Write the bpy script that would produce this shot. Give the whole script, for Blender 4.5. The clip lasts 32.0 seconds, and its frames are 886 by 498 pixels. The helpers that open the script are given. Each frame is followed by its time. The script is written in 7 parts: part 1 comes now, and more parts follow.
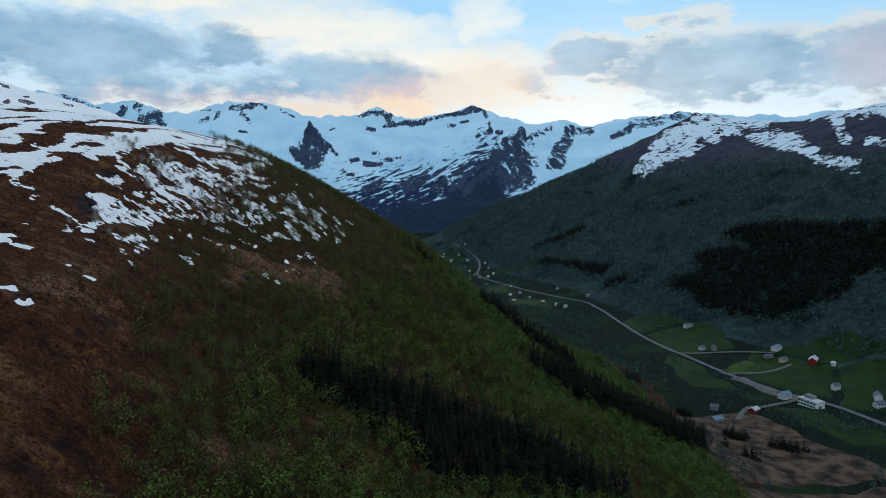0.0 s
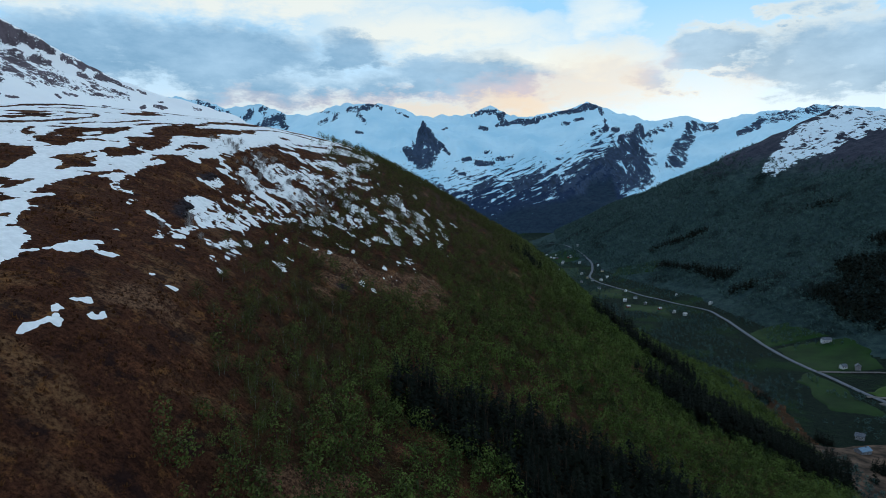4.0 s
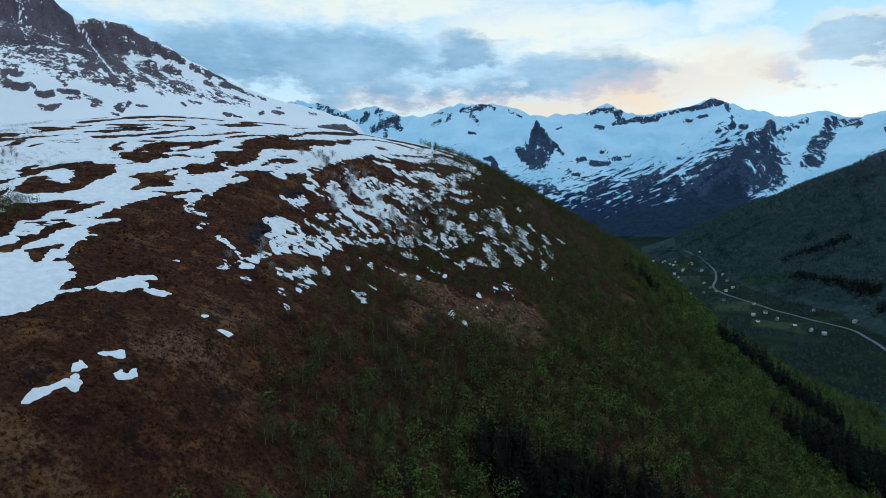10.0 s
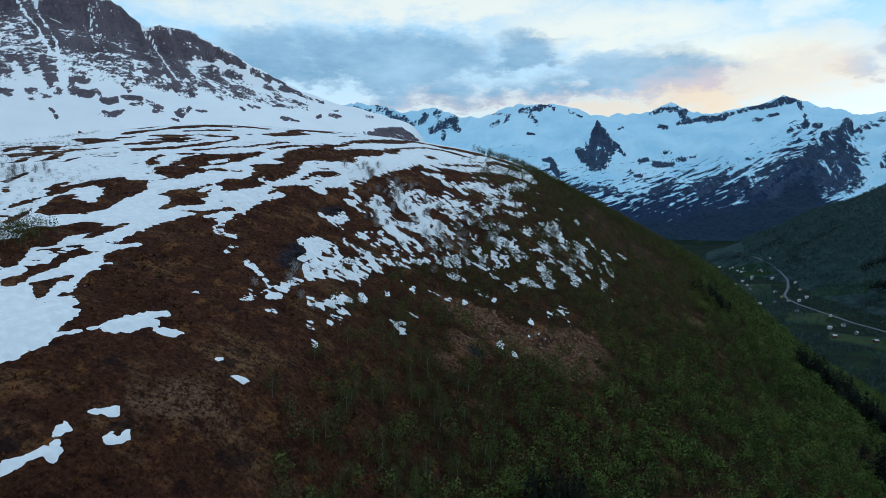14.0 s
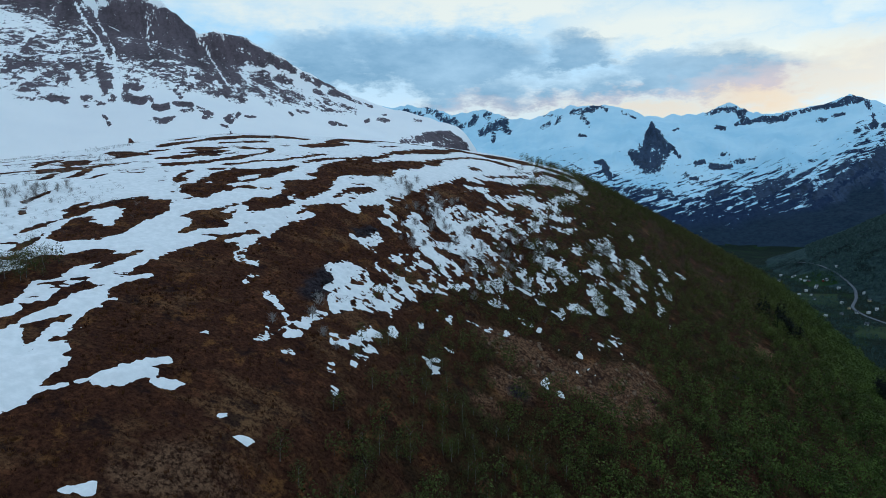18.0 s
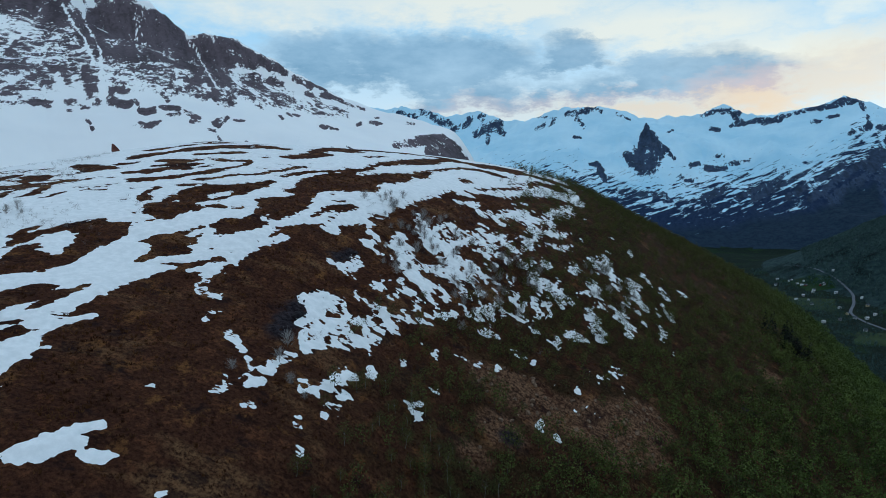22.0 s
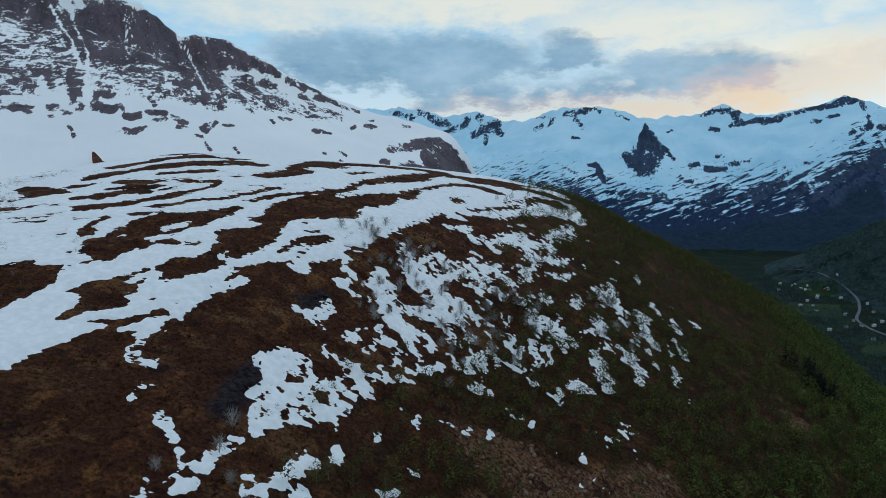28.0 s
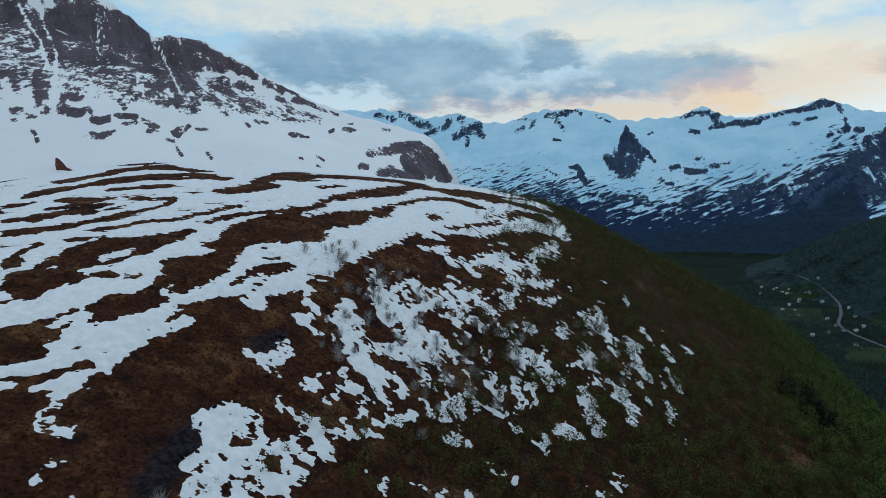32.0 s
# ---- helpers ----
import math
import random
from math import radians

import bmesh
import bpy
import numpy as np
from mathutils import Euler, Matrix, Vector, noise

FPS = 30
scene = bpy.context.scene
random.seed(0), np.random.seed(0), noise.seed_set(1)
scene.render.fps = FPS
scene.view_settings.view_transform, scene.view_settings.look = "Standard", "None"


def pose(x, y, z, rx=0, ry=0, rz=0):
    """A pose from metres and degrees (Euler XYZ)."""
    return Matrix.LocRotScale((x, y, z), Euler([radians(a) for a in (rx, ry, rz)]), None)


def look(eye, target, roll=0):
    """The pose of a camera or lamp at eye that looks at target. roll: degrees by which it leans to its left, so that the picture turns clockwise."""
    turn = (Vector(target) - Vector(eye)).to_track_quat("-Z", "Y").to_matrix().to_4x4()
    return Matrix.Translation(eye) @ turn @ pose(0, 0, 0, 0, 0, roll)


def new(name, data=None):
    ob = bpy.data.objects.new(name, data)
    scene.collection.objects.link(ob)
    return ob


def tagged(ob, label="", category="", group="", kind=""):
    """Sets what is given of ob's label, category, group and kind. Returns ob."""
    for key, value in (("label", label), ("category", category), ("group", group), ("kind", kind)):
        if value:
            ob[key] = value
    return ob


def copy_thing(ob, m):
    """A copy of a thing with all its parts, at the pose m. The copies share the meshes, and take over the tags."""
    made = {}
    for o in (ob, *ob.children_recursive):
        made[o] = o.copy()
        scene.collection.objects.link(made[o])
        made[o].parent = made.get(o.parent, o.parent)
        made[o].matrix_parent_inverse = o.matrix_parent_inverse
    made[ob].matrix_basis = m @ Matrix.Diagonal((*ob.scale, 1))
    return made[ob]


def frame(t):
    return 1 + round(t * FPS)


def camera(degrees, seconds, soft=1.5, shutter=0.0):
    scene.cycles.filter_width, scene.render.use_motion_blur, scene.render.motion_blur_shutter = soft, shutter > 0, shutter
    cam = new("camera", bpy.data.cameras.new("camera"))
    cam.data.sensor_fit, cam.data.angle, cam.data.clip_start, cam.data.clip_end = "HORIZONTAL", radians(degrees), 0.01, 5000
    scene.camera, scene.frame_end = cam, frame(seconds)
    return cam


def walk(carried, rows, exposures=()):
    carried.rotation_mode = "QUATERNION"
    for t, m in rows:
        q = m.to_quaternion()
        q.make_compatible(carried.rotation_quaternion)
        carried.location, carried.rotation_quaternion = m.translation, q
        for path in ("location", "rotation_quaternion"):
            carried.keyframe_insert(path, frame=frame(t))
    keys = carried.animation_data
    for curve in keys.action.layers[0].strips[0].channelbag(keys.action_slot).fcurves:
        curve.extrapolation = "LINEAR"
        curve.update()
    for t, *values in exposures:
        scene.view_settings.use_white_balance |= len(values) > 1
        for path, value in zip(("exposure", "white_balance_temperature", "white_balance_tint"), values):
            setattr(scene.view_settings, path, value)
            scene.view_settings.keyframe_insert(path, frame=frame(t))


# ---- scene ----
cam = camera(65.75, 32.0, 0.7)
# seconds, x, y, z, pitch, roll, yaw
PATH = [
    (0, 0.00, -0.00, 0.00, -5.05, 0.01, -0.00),
    (0.5, 0.22, 2.86, 0.18, -5.06, 0.00, 0.65),
    (1, 0.45, 5.73, 0.33, -5.06, -0.02, 1.55),
    (1.5, 0.67, 8.60, 0.48, -5.09, -0.00, 2.33),
    (2, 0.89, 11.48, 0.66, -5.09, 0.01, 3.26),
    (2.5, 1.17, 14.37, 0.86, -5.10, 0.00, 4.97),
    (3, 1.45, 17.26, 1.13, -5.10, -0.02, 6.59),
    (3.5, 1.67, 20.12, 1.44, -5.12, -0.01, 8.07),
    (5.5, 2.15, 31.09, 2.97, -5.15, -0.00, 12.25),
    (6, 2.18, 33.84, 3.41, -5.14, -0.00, 13.25),
    (6.5, 2.18, 36.61, 3.94, -5.17, 0.01, 14.37),
    (7, 2.13, 39.36, 4.55, -5.18, 0.04, 15.36),
    (7.5, 2.01, 42.08, 5.25, -5.17, 0.02, 16.30),
    (8, 1.84, 44.77, 6.05, -5.18, 0.03, 17.10),
    (8.5, 1.65, 47.50, 6.85, -5.21, 0.00, 17.48),
    (9, 1.40, 50.23, 7.66, -5.19, -0.03, 17.80),
    (9.5, 1.06, 52.97, 8.45, -5.20, -0.03, 18.22),
    (10, 0.63, 55.78, 9.22, -5.19, -0.03, 18.72),
    (10.5, 0.17, 58.58, 9.97, -5.19, -0.03, 19.30),
    (11, -0.29, 61.37, 10.73, -5.19, -0.03, 19.92),
    (11.5, -0.76, 64.05, 11.47, -5.18, -0.04, 20.49),
    (12, -1.22, 66.71, 12.19, -5.17, -0.06, 21.09),
    (12.5, -1.70, 69.38, 12.93, -5.17, -0.07, 21.69),
    (13, -2.23, 72.04, 13.69, -5.17, -0.06, 22.30),
    (13.5, -2.78, 74.70, 14.45, -5.17, -0.06, 22.94),
    (14, -3.37, 77.38, 15.18, -5.17, -0.06, 23.58),
    (14.5, -4.01, 80.05, 15.95, -5.17, -0.07, 24.14),
    (16.5, -6.74, 90.32, 18.98, -5.13, -0.07, 26.51),
    (17, -7.41, 92.75, 19.73, -5.09, -0.07, 27.14),
    (17.5, -8.11, 95.10, 20.53, -5.08, -0.09, 27.62),
    (18, -8.83, 97.37, 21.35, -5.06, -0.12, 27.74),
    (18.5, -9.56, 99.67, 22.14, -5.03, -0.12, 27.66),
    (19, -10.32, 101.90, 22.90, -5.02, -0.14, 27.57),
    (19.5, -11.06, 104.19, 23.65, -5.00, -0.13, 27.50),
    (20, -11.84, 106.45, 24.40, -4.98, -0.10, 27.45),
    (20.5, -12.67, 108.72, 25.15, -4.98, -0.08, 27.40),
    (21, -13.51, 111.05, 25.90, -4.98, -0.06, 27.36),
    (21.5, -14.37, 113.44, 26.67, -4.97, -0.05, 27.33),
    (22, -15.25, 115.80, 27.43, -4.98, -0.05, 27.31),
    (22.5, -16.09, 118.12, 28.19, -4.99, -0.04, 27.29),
    (23, -16.93, 120.41, 28.95, -4.99, -0.00, 27.30),
    (23.5, -17.77, 122.66, 29.68, -4.99, -0.01, 27.32),
    (24, -18.61, 124.96, 30.41, -5.01, -0.05, 27.33),
    (24.5, -19.45, 127.26, 31.18, -5.02, -0.02, 27.29),
    (25, -20.26, 129.66, 31.96, -5.03, 0.01, 27.27),
    (25.5, -21.10, 132.10, 32.74, -5.03, 0.04, 27.24),
    (27.5, -24.63, 141.95, 36.13, -5.02, 0.12, 27.19),
    (28, -25.50, 144.46, 36.99, -5.02, 0.12, 27.18),
    (28.5, -26.34, 146.94, 37.84, -5.00, 0.14, 27.18),
    (29, -27.15, 149.40, 38.64, -4.99, 0.13, 26.80),
    (29.5, -27.99, 151.86, 39.44, -4.99, 0.16, 26.30),
    (30, -28.92, 154.37, 40.25, -4.95, 0.17, 25.90),
    (30.5, -29.89, 156.91, 41.01, -4.95, 0.17, 25.65),
    (31, -30.90, 159.47, 41.79, -4.96, 0.21, 25.62),
    (31.5, -31.95, 162.08, 42.57, -4.95, 0.19, 25.65),
    (32, -33.00, 164.69, 43.34, -4.94, 0.17, 25.67),
]
walk(cam, [(t, pose(x, y, z, 90 + p, r, w)) for t, x, y, z, p, r, w in PATH], [(0, 0.0, 5850, 7), (3, 0.0, 5650, 5), (12, 0.02, 5420, 2), (22, -0.1, 5520, 2), (32, -0.22, 5850, 4)])

# ---- light ----
SUN_AZ, SUN_EL = radians(12), radians(7)


def world():
    w = bpy.data.worlds.new("sky")
    scene.world = w
    w.use_nodes = True
    nt = w.node_tree
    nt.nodes.clear()
    N = nt.nodes.new
    L = nt.links.new

    def m(op, a, b=None, c=None, clamp=False):
        n = N("ShaderNodeMath")
        n.operation, n.use_clamp = op, clamp
        for i, v in enumerate((a, b, c)):
            if v is None:
                continue
            if isinstance(v, (int, float)):
                n.inputs[i].default_value = v
            else:
                L(v, n.inputs[i])
        return n.outputs[0]

    def noise_of(vec, scale, detail, rough=0.55):
        n = N("ShaderNodeTexNoise")
        n.inputs["Scale"].default_value, n.inputs["Detail"].default_value, n.inputs["Roughness"].default_value = scale, detail, rough
        L(vec, n.inputs["Vector"])
        return n.outputs[0]

    def mix(f, a, b):
        n = N("ShaderNodeMix")
        n.data_type = "RGBA"
        if isinstance(f, (int, float)):
            n.inputs[0].default_value = f
        else:
            L(f, n.inputs[0])
        for i, v in ((6, a), (7, b)):
            if isinstance(v, tuple):
                n.inputs[i].default_value = (*v, 1)
            else:
                L(v, n.inputs[i])
        return n.outputs[2]

    co = N("ShaderNodeTexCoord").outputs["Generated"]
    sep = N("ShaderNodeSeparateXYZ")
    L(co, sep.inputs[0])
    az = m("MULTIPLY", m("ARCTAN2", sep.outputs[0], sep.outputs[1]), 57.2958)
    el = m("MULTIPLY", m("ARCSINE", sep.outputs[2]), 57.2958)
    comb = N("ShaderNodeCombineXYZ")
    L(az, comb.inputs[0])
    L(m("MULTIPLY", el, 2.2), comb.inputs[1])
    n1 = noise_of(comb.outputs[0], 0.11, 6)
    n2 = noise_of(comb.outputs[0], 0.30, 8, 0.62)
    n4 = noise_of(comb.outputs[0], 0.8, 8, 0.65)
    n3 = noise_of(comb.outputs[0], 0.16, 7, 0.6)
    # wobble of the cloud edges
    waz = m("ADD", az, m("MULTIPLY", m("SUBTRACT", n1, 0.5), 13.0))
    wel = m("ADD", el, m("MULTIPLY", m("SUBTRACT", n2, 0.5), 4.6))

    def blobs(rows):
        total = None
        for a, e, ra, re, k in rows:
            x = m("DIVIDE", m("SUBTRACT", waz, a), ra)
            y = m("DIVIDE", m("SUBTRACT", wel, e), re)
            d = m("ADD", m("MULTIPLY", x, x), m("MULTIPLY", y, y))
            g = m("MULTIPLY", m("SUBTRACT", 1.0, d, clamp=True), k)
            total = g if total is None else m("MAXIMUM", total, g)
        return total

    sky = N("ShaderNodeTexSky")
    sky.sky_type, sky.sun_disc = "NISHITA", False
    sky.sun_elevation, sky.sun_rotation = SUN_EL, SUN_AZ
    sky.dust_density, sky.ozone_density = 1.0, 2.0
    # thin veil: pale blue high up, cream low down
    low = N("ShaderNodeMapRange")
    low.inputs[1].default_value, low.inputs[2].default_value = 4.0, 14.0
    L(el, low.inputs[0])
    veil = mix(low.outputs[0], VEIL_LOW, VEIL_HIGH)
    # cream cirrus streaks
    cream = blobs(CREAM)
    veil = mix(m("MULTIPLY", cream, m("ADD", 0.55, n2), clamp=True), veil, CREAM_COL)
    # grey clouds, pink underneath towards the sunset
    dark = blobs(GREY)
    body = m("ADD", dark, m("ADD", m("MULTIPLY", m("SUBTRACT", n2, 0.5), 1.5), m("ADD", m("MULTIPLY", m("SUBTRACT", n1, 0.5), 0.8), m("MULTIPLY", m("SUBTRACT", n4, 0.5), 0.55))))
    cover = N("ShaderNodeMapRange")
    cover.interpolation_type = "SMOOTHSTEP"
    cover.inputs[1].default_value, cover.inputs[2].default_value = 0.02, 0.72
    L(body, cover.inputs[0])
    cover_f = m("MINIMUM", cover.outputs[0], m("MULTIPLY", dark, 5.0), clamp=True)
    shade = N("ShaderNodeMapRange")
    shade.inputs[1].default_value, shade.inputs[2].default_value = 0.3, 0.7
    L(n3, shade.inputs[0])
    grey = mix(shade.outputs[0], CLOUD_DARK, CLOUD_LIGHT)
    glow = blobs(GLOW)
    grey = mix(m("MULTIPLY", glow, 0.85, clamp=True), grey, PINK)
    veil = mix(m("MULTIPLY", glow, 0.48, clamp=True), veil, WARM)
    cloud = mix(m("MULTIPLY", cover_f, 0.92), veil, grey)
    # cloud rims that face the sunset are lit
    rim = m("MULTIPLY", m("MULTIPLY", cover_f, m("SUBTRACT", 1.0, cover_f)), 2.4, clamp=True)
    cloud = mix(m("MULTIPLY", rim, m("ADD", 0.10, m("MULTIPLY", blobs(LIT), 0.75)), clamp=True), cloud, LIT_COL)
    # the low band of orange where the sun has gone down
    cloud = mix(m("MULTIPLY", blobs(EMBER), 0.8, clamp=True), cloud, EMBER_COL)
    # the sky overhead is a deeper evening blue
    over = N("ShaderNodeMapRange")
    over.inputs[1].default_value, over.inputs[2].default_value = 17.0, 42.0
    L(el, over.inputs[0])
    cloud = mix(over.outputs[0], cloud, ZENITH)
    # pale rosy evening sky opposite the sunset
    back = N("ShaderNodeMapRange")
    back.interpolation_type = "SMOOTHSTEP"
    back.inputs[1].default_value, back.inputs[2].default_value = 70.0, 140.0
    L(m("ABSOLUTE", m("SUBTRACT", az, 10.0)), back.inputs[0])
    cloud = mix(m("MULTIPLY", back.outputs[0], 0.8), cloud, OPPOSITE)
    b1, b2, mx, out = N("ShaderNodeBackground"), N("ShaderNodeBackground"), N("ShaderNodeMixShader"), N("ShaderNodeOutputWorld")
    L(sky.outputs[0], b1.inputs[0])
    b1.inputs[1].default_value = 0.10
    L(cloud, b2.inputs[0])
    b2.inputs[1].default_value = SKY_GAIN
    mx.inputs[0].default_value = 0.92
    L(b1.outputs[0], mx.inputs[1])
    L(b2.outputs[0], mx.inputs[2])
    L(mx.outputs[0], out.inputs[0])


VEIL_LOW, VEIL_HIGH = (0.86, 0.90, 0.90), (0.40, 0.68, 0.90)
CREAM_COL, PINK, WARM = (1.0, 0.93, 0.79), (0.78, 0.55, 0.52), (1.0, 0.76, 0.50)
CLOUD_DARK, CLOUD_LIGHT = (0.19, 0.34, 0.48), (0.46, 0.61, 0.73)
OPPOSITE = (0.84, 0.83, 0.86)
ZENITH = (0.58, 0.70, 0.82)
SKY_GAIN = 1.0
EMBER_COL = (1.0, 0.70, 0.46)
EMBER = [(-3.5, 6.6, 6, 1.3, 1.0), (3, 8.2, 5, 2.2, 0.6), (-12, 6.0, 7, 0.9, 0.6)]
LIT_COL = (1.0, 0.86, 0.66)
LIT = [(16, 13, 14, 3.4, 1.0), (31, 10.5, 9, 4.0, 1.0), (10, 8.0, 8, 2.5, 0.8), (-2, 9.0, 9, 2.4, 0.7)]
# bearing, height, half width, half height (degrees), weight
CREAM = [(-24, 14.6, 22, 2.6, 1.0), (-10, 12.4, 14, 2.6, 1.0), (-2, 10.4, 10, 1.8, 0.9), (-40, 14.5, 16, 3, 0.8), (3, 13.5, 3, 3, 0.7), (20, 16, 9, 2, 0.6)]
GREY = [(-28, 10.0, 11, 3.0, 1.0), (-35, 10.2, 10, 2.8, 0.9), (-17, 10.9, 4.5, 1.8, 0.9), (-7, 8.6, 9, 2.4, 1.0), (-24, 7.6, 7, 1.6, 0.7), (-15, 8, 6, 1.6, 0.7),
        (12, 10.4, 5, 2.2, 1.0), (22, 9.3, 11, 3.3, 1.0), (32, 9.2, 9, 3.3, 1.0), (7, 8.6, 3.2, 1.4, 0.7), (19, 12.8, 3, 1.5, 0.6),
        (50, 12, 14, 5, 0.9), (75, 10, 16, 5, 0.9), (-62, 11, 14, 4, 0.9), (-95, 12, 20, 6, 0.9), (130, 14, 30, 8, 0.9), (-150, 14, 30, 8, 0.9)]
GLOW = [(-2, 7.4, 8, 2.3, 1.0), (-12, 6.3, 12, 1.7, 0.95), (4, 9.6, 7, 2.2, 0.8), (-23, 6.2, 10, 1.6, 0.6), (7, 7.5, 7, 2, 0.5), (34, 9, 6, 4, 0.5), (13, 7.4, 4, 2, 0.5)]
world()
sun = new("sun", bpy.data.lights.new("sun", "SUN"))
sun.data.energy, sun.data.angle, sun.data.color = 0.5, radians(25), (1.0, 0.86, 0.74)
sun.matrix_world = look((0, 0, 0), (-math.sin(SUN_AZ) * math.cos(SUN_EL + 0.2), -math.cos(SUN_AZ) * math.cos(SUN_EL + 0.2), -math.sin(SUN_EL + 0.2)))


# ---- materials ----
class Nodes:
    """A small builder of procedural materials."""

    def __init__(self, name, rough=0.95, spec=0.03):
        self.mat = bpy.data.materials.new(name)
        self.mat.use_nodes = True
        self.nt = self.mat.node_tree
        self.bsdf = self.nt.nodes["Principled BSDF"]
        self.bsdf.inputs["Roughness"].default_value = rough
        self.bsdf.inputs["Specular IOR Level"].default_value = spec
        self.geo = self.nt.nodes.new("ShaderNodeNewGeometry")
        self.pos = self.geo.outputs["Position"]

    def put(self, sock, v):
        if isinstance(v, (int, float)):
            sock.default_value = v
        elif isinstance(v, tuple):
            sock.default_value = (*v, 1) if len(v) == 3 and sock.type == "RGBA" else v
        else:
            self.nt.links.new(v, sock)

    def m(self, op, a, b=None, clamp=False):
        n = self.nt.nodes.new("ShaderNodeMath")
        n.operation, n.use_clamp = op, clamp
        self.put(n.inputs[0], a)
        if b is not None:
            self.put(n.inputs[1], b)
        return n.outputs[0]

    def noise(self, scale, detail=5, rough=0.6, vec=None, stretch=None):
        v = vec or self.pos
        if stretch:
            mp = self.nt.nodes.new("ShaderNodeMapping")
            mp.vector_type = "TEXTURE"
            mp.inputs["Scale"].default_value = tuple(1 / k for k in stretch[:3])
            if len(stretch) > 3:
                mp.inputs["Rotation"].default_value = (0, radians(stretch[4]) if len(stretch) > 4 else 0, radians(stretch[3]))
            self.put(mp.inputs[0], v)
            v = mp.outputs[0]
        n = self.nt.nodes.new("ShaderNodeTexNoise")
        n.inputs["Scale"].default_value, n.inputs["Detail"].default_value, n.inputs["Roughness"].default_value = scale, detail, rough
        self.put(n.inputs["Vector"], v)
        return n.outputs[0]

    def ramp(self, v, lo, hi):
        n = self.nt.nodes.new("ShaderNodeMapRange")
        n.interpolation_type = "SMOOTHSTEP"
        n.inputs[1].default_value, n.inputs[2].default_value = lo, hi
        self.put(n.inputs[0], v)
        return n.outputs[0]

    def mix(self, f, a, b):
        n = self.nt.nodes.new("ShaderNodeMix")
        n.data_type = "RGBA"
        self.put(n.inputs[0], f)
        self.put(n.inputs[6], a)
        self.put(n.inputs[7], b)
        return n.outputs[2]

    def attr(self, name):
        n = self.nt.nodes.new("ShaderNodeAttribute")
        n.attribute_name = name
        return n.outputs["Fac"]

    def z(self):
        n = self.nt.nodes.new("ShaderNodeSeparateXYZ")
        self.put(n.inputs[0], self.pos)
        return n.outputs

    def up(self):
        n = self.nt.nodes.new("ShaderNodeSeparateXYZ")
        self.put(n.inputs[0], self.geo.outputs["Normal"])
        return n.outputs[2]

    def bump(self, h, strength, dist):
        n = self.nt.nodes.new("ShaderNodeBump")
        n.inputs["Strength"].default_value, n.inputs["Distance"].default_value = strength, dist
        self.put(n.inputs["Height"], h)
        self.put(self.bsdf.inputs["Normal"], n.outputs[0])

    def colour(self, c):
        self.put(self.bsdf.inputs["Base Color"], c)
        return self.mat


def mat_heath():
    n = Nodes("heath")
    a = n.noise(1.1, 9, 0.75)
    mid = n.noise(0.22, 6, 0.65)
    b = n.noise(0.045, 5, 0.6)
    drift = n.noise(0.09, 7, 0.68, stretch=(0.5, 1.3, 1.0, 30))
    c = n.mix(n.ramp(a, 0.30, 0.70), (0.018, 0.008, 0.006), (0.092, 0.038, 0.021))
    c = n.mix(n.ramp(mid, 0.5, 0.68), c, n.mix(n.ramp(a, 0.35, 0.65), (0.040, 0.016, 0.010), (0.155, 0.064, 0.030)))
    c = n.mix(n.m("MULTIPLY", n.ramp(drift, 0.44, 0.32), 0.7), c, (0.012, 0.006, 0.006))
    dry = n.m("MULTIPLY", n.ramp(n.m("ADD", n.m("MULTIPLY", b, 0.45), n.m("MULTIPLY", drift, 0.55)), 0.50, 0.62), n.ramp(a, 0.36, 0.62))
    c = n.mix(n.m("MULTIPLY", dry, 0.8), c, (0.23, 0.130, 0.060))
    rust = n.noise(0.17, 7, 0.72, stretch=(1.0, 0.7, 1.0, 20))
    c = n.mix(n.m("MULTIPLY", n.ramp(rust, 0.54, 0.66), n.ramp(a, 0.32, 0.6)), c, (0.190, 0.088, 0.030))
    c = n.mix(n.m("MULTIPLY", n.ramp(n.noise(0.11, 7, 0.7), 0.46, 0.36), 0.75), c, (0.016, 0.010, 0.011))
    green = n.mix(n.ramp(a, 0.3, 0.7), (0.012, 0.008, 0.005), (0.056, 0.034, 0.015))
    c = n.mix(n.m("MULTIPLY", n.attr("wood"), n.ramp(n.noise(0.12, 4), 0.3, 0.6), True), c, green)
    scree = n.mix(n.ramp(a, 0.38, 0.64), (0.026, 0.013, 0.009), (0.27, 0.155, 0.088))
    c = n.mix(n.m("MULTIPLY", n.attr("scree"), n.ramp(mid, 0.32, 0.55)), c, scree)
    rock = n.mix(n.ramp(n.noise(0.7, 9, 0.75), 0.36, 0.66), (0.010, 0.008, 0.010), (0.050, 0.041, 0.047))
    c = n.mix(n.attr("rock"), c, rock)
    n.bump(n.m("ADD", a, mid), 0.9, 1.2)
    return n.colour(c)


def mat_snow():
    n = Nodes("snow", 0.6, 0.25)
    a = n.noise(0.5, 6, 0.6)
    c = n.mix(n.ramp(a, 0.3, 0.75), (0.71, 0.73, 0.73), (0.84, 0.85, 0.85))
    n.bump(n.noise(0.35, 5), 0.25, 0.6)
    return n.colour(c)


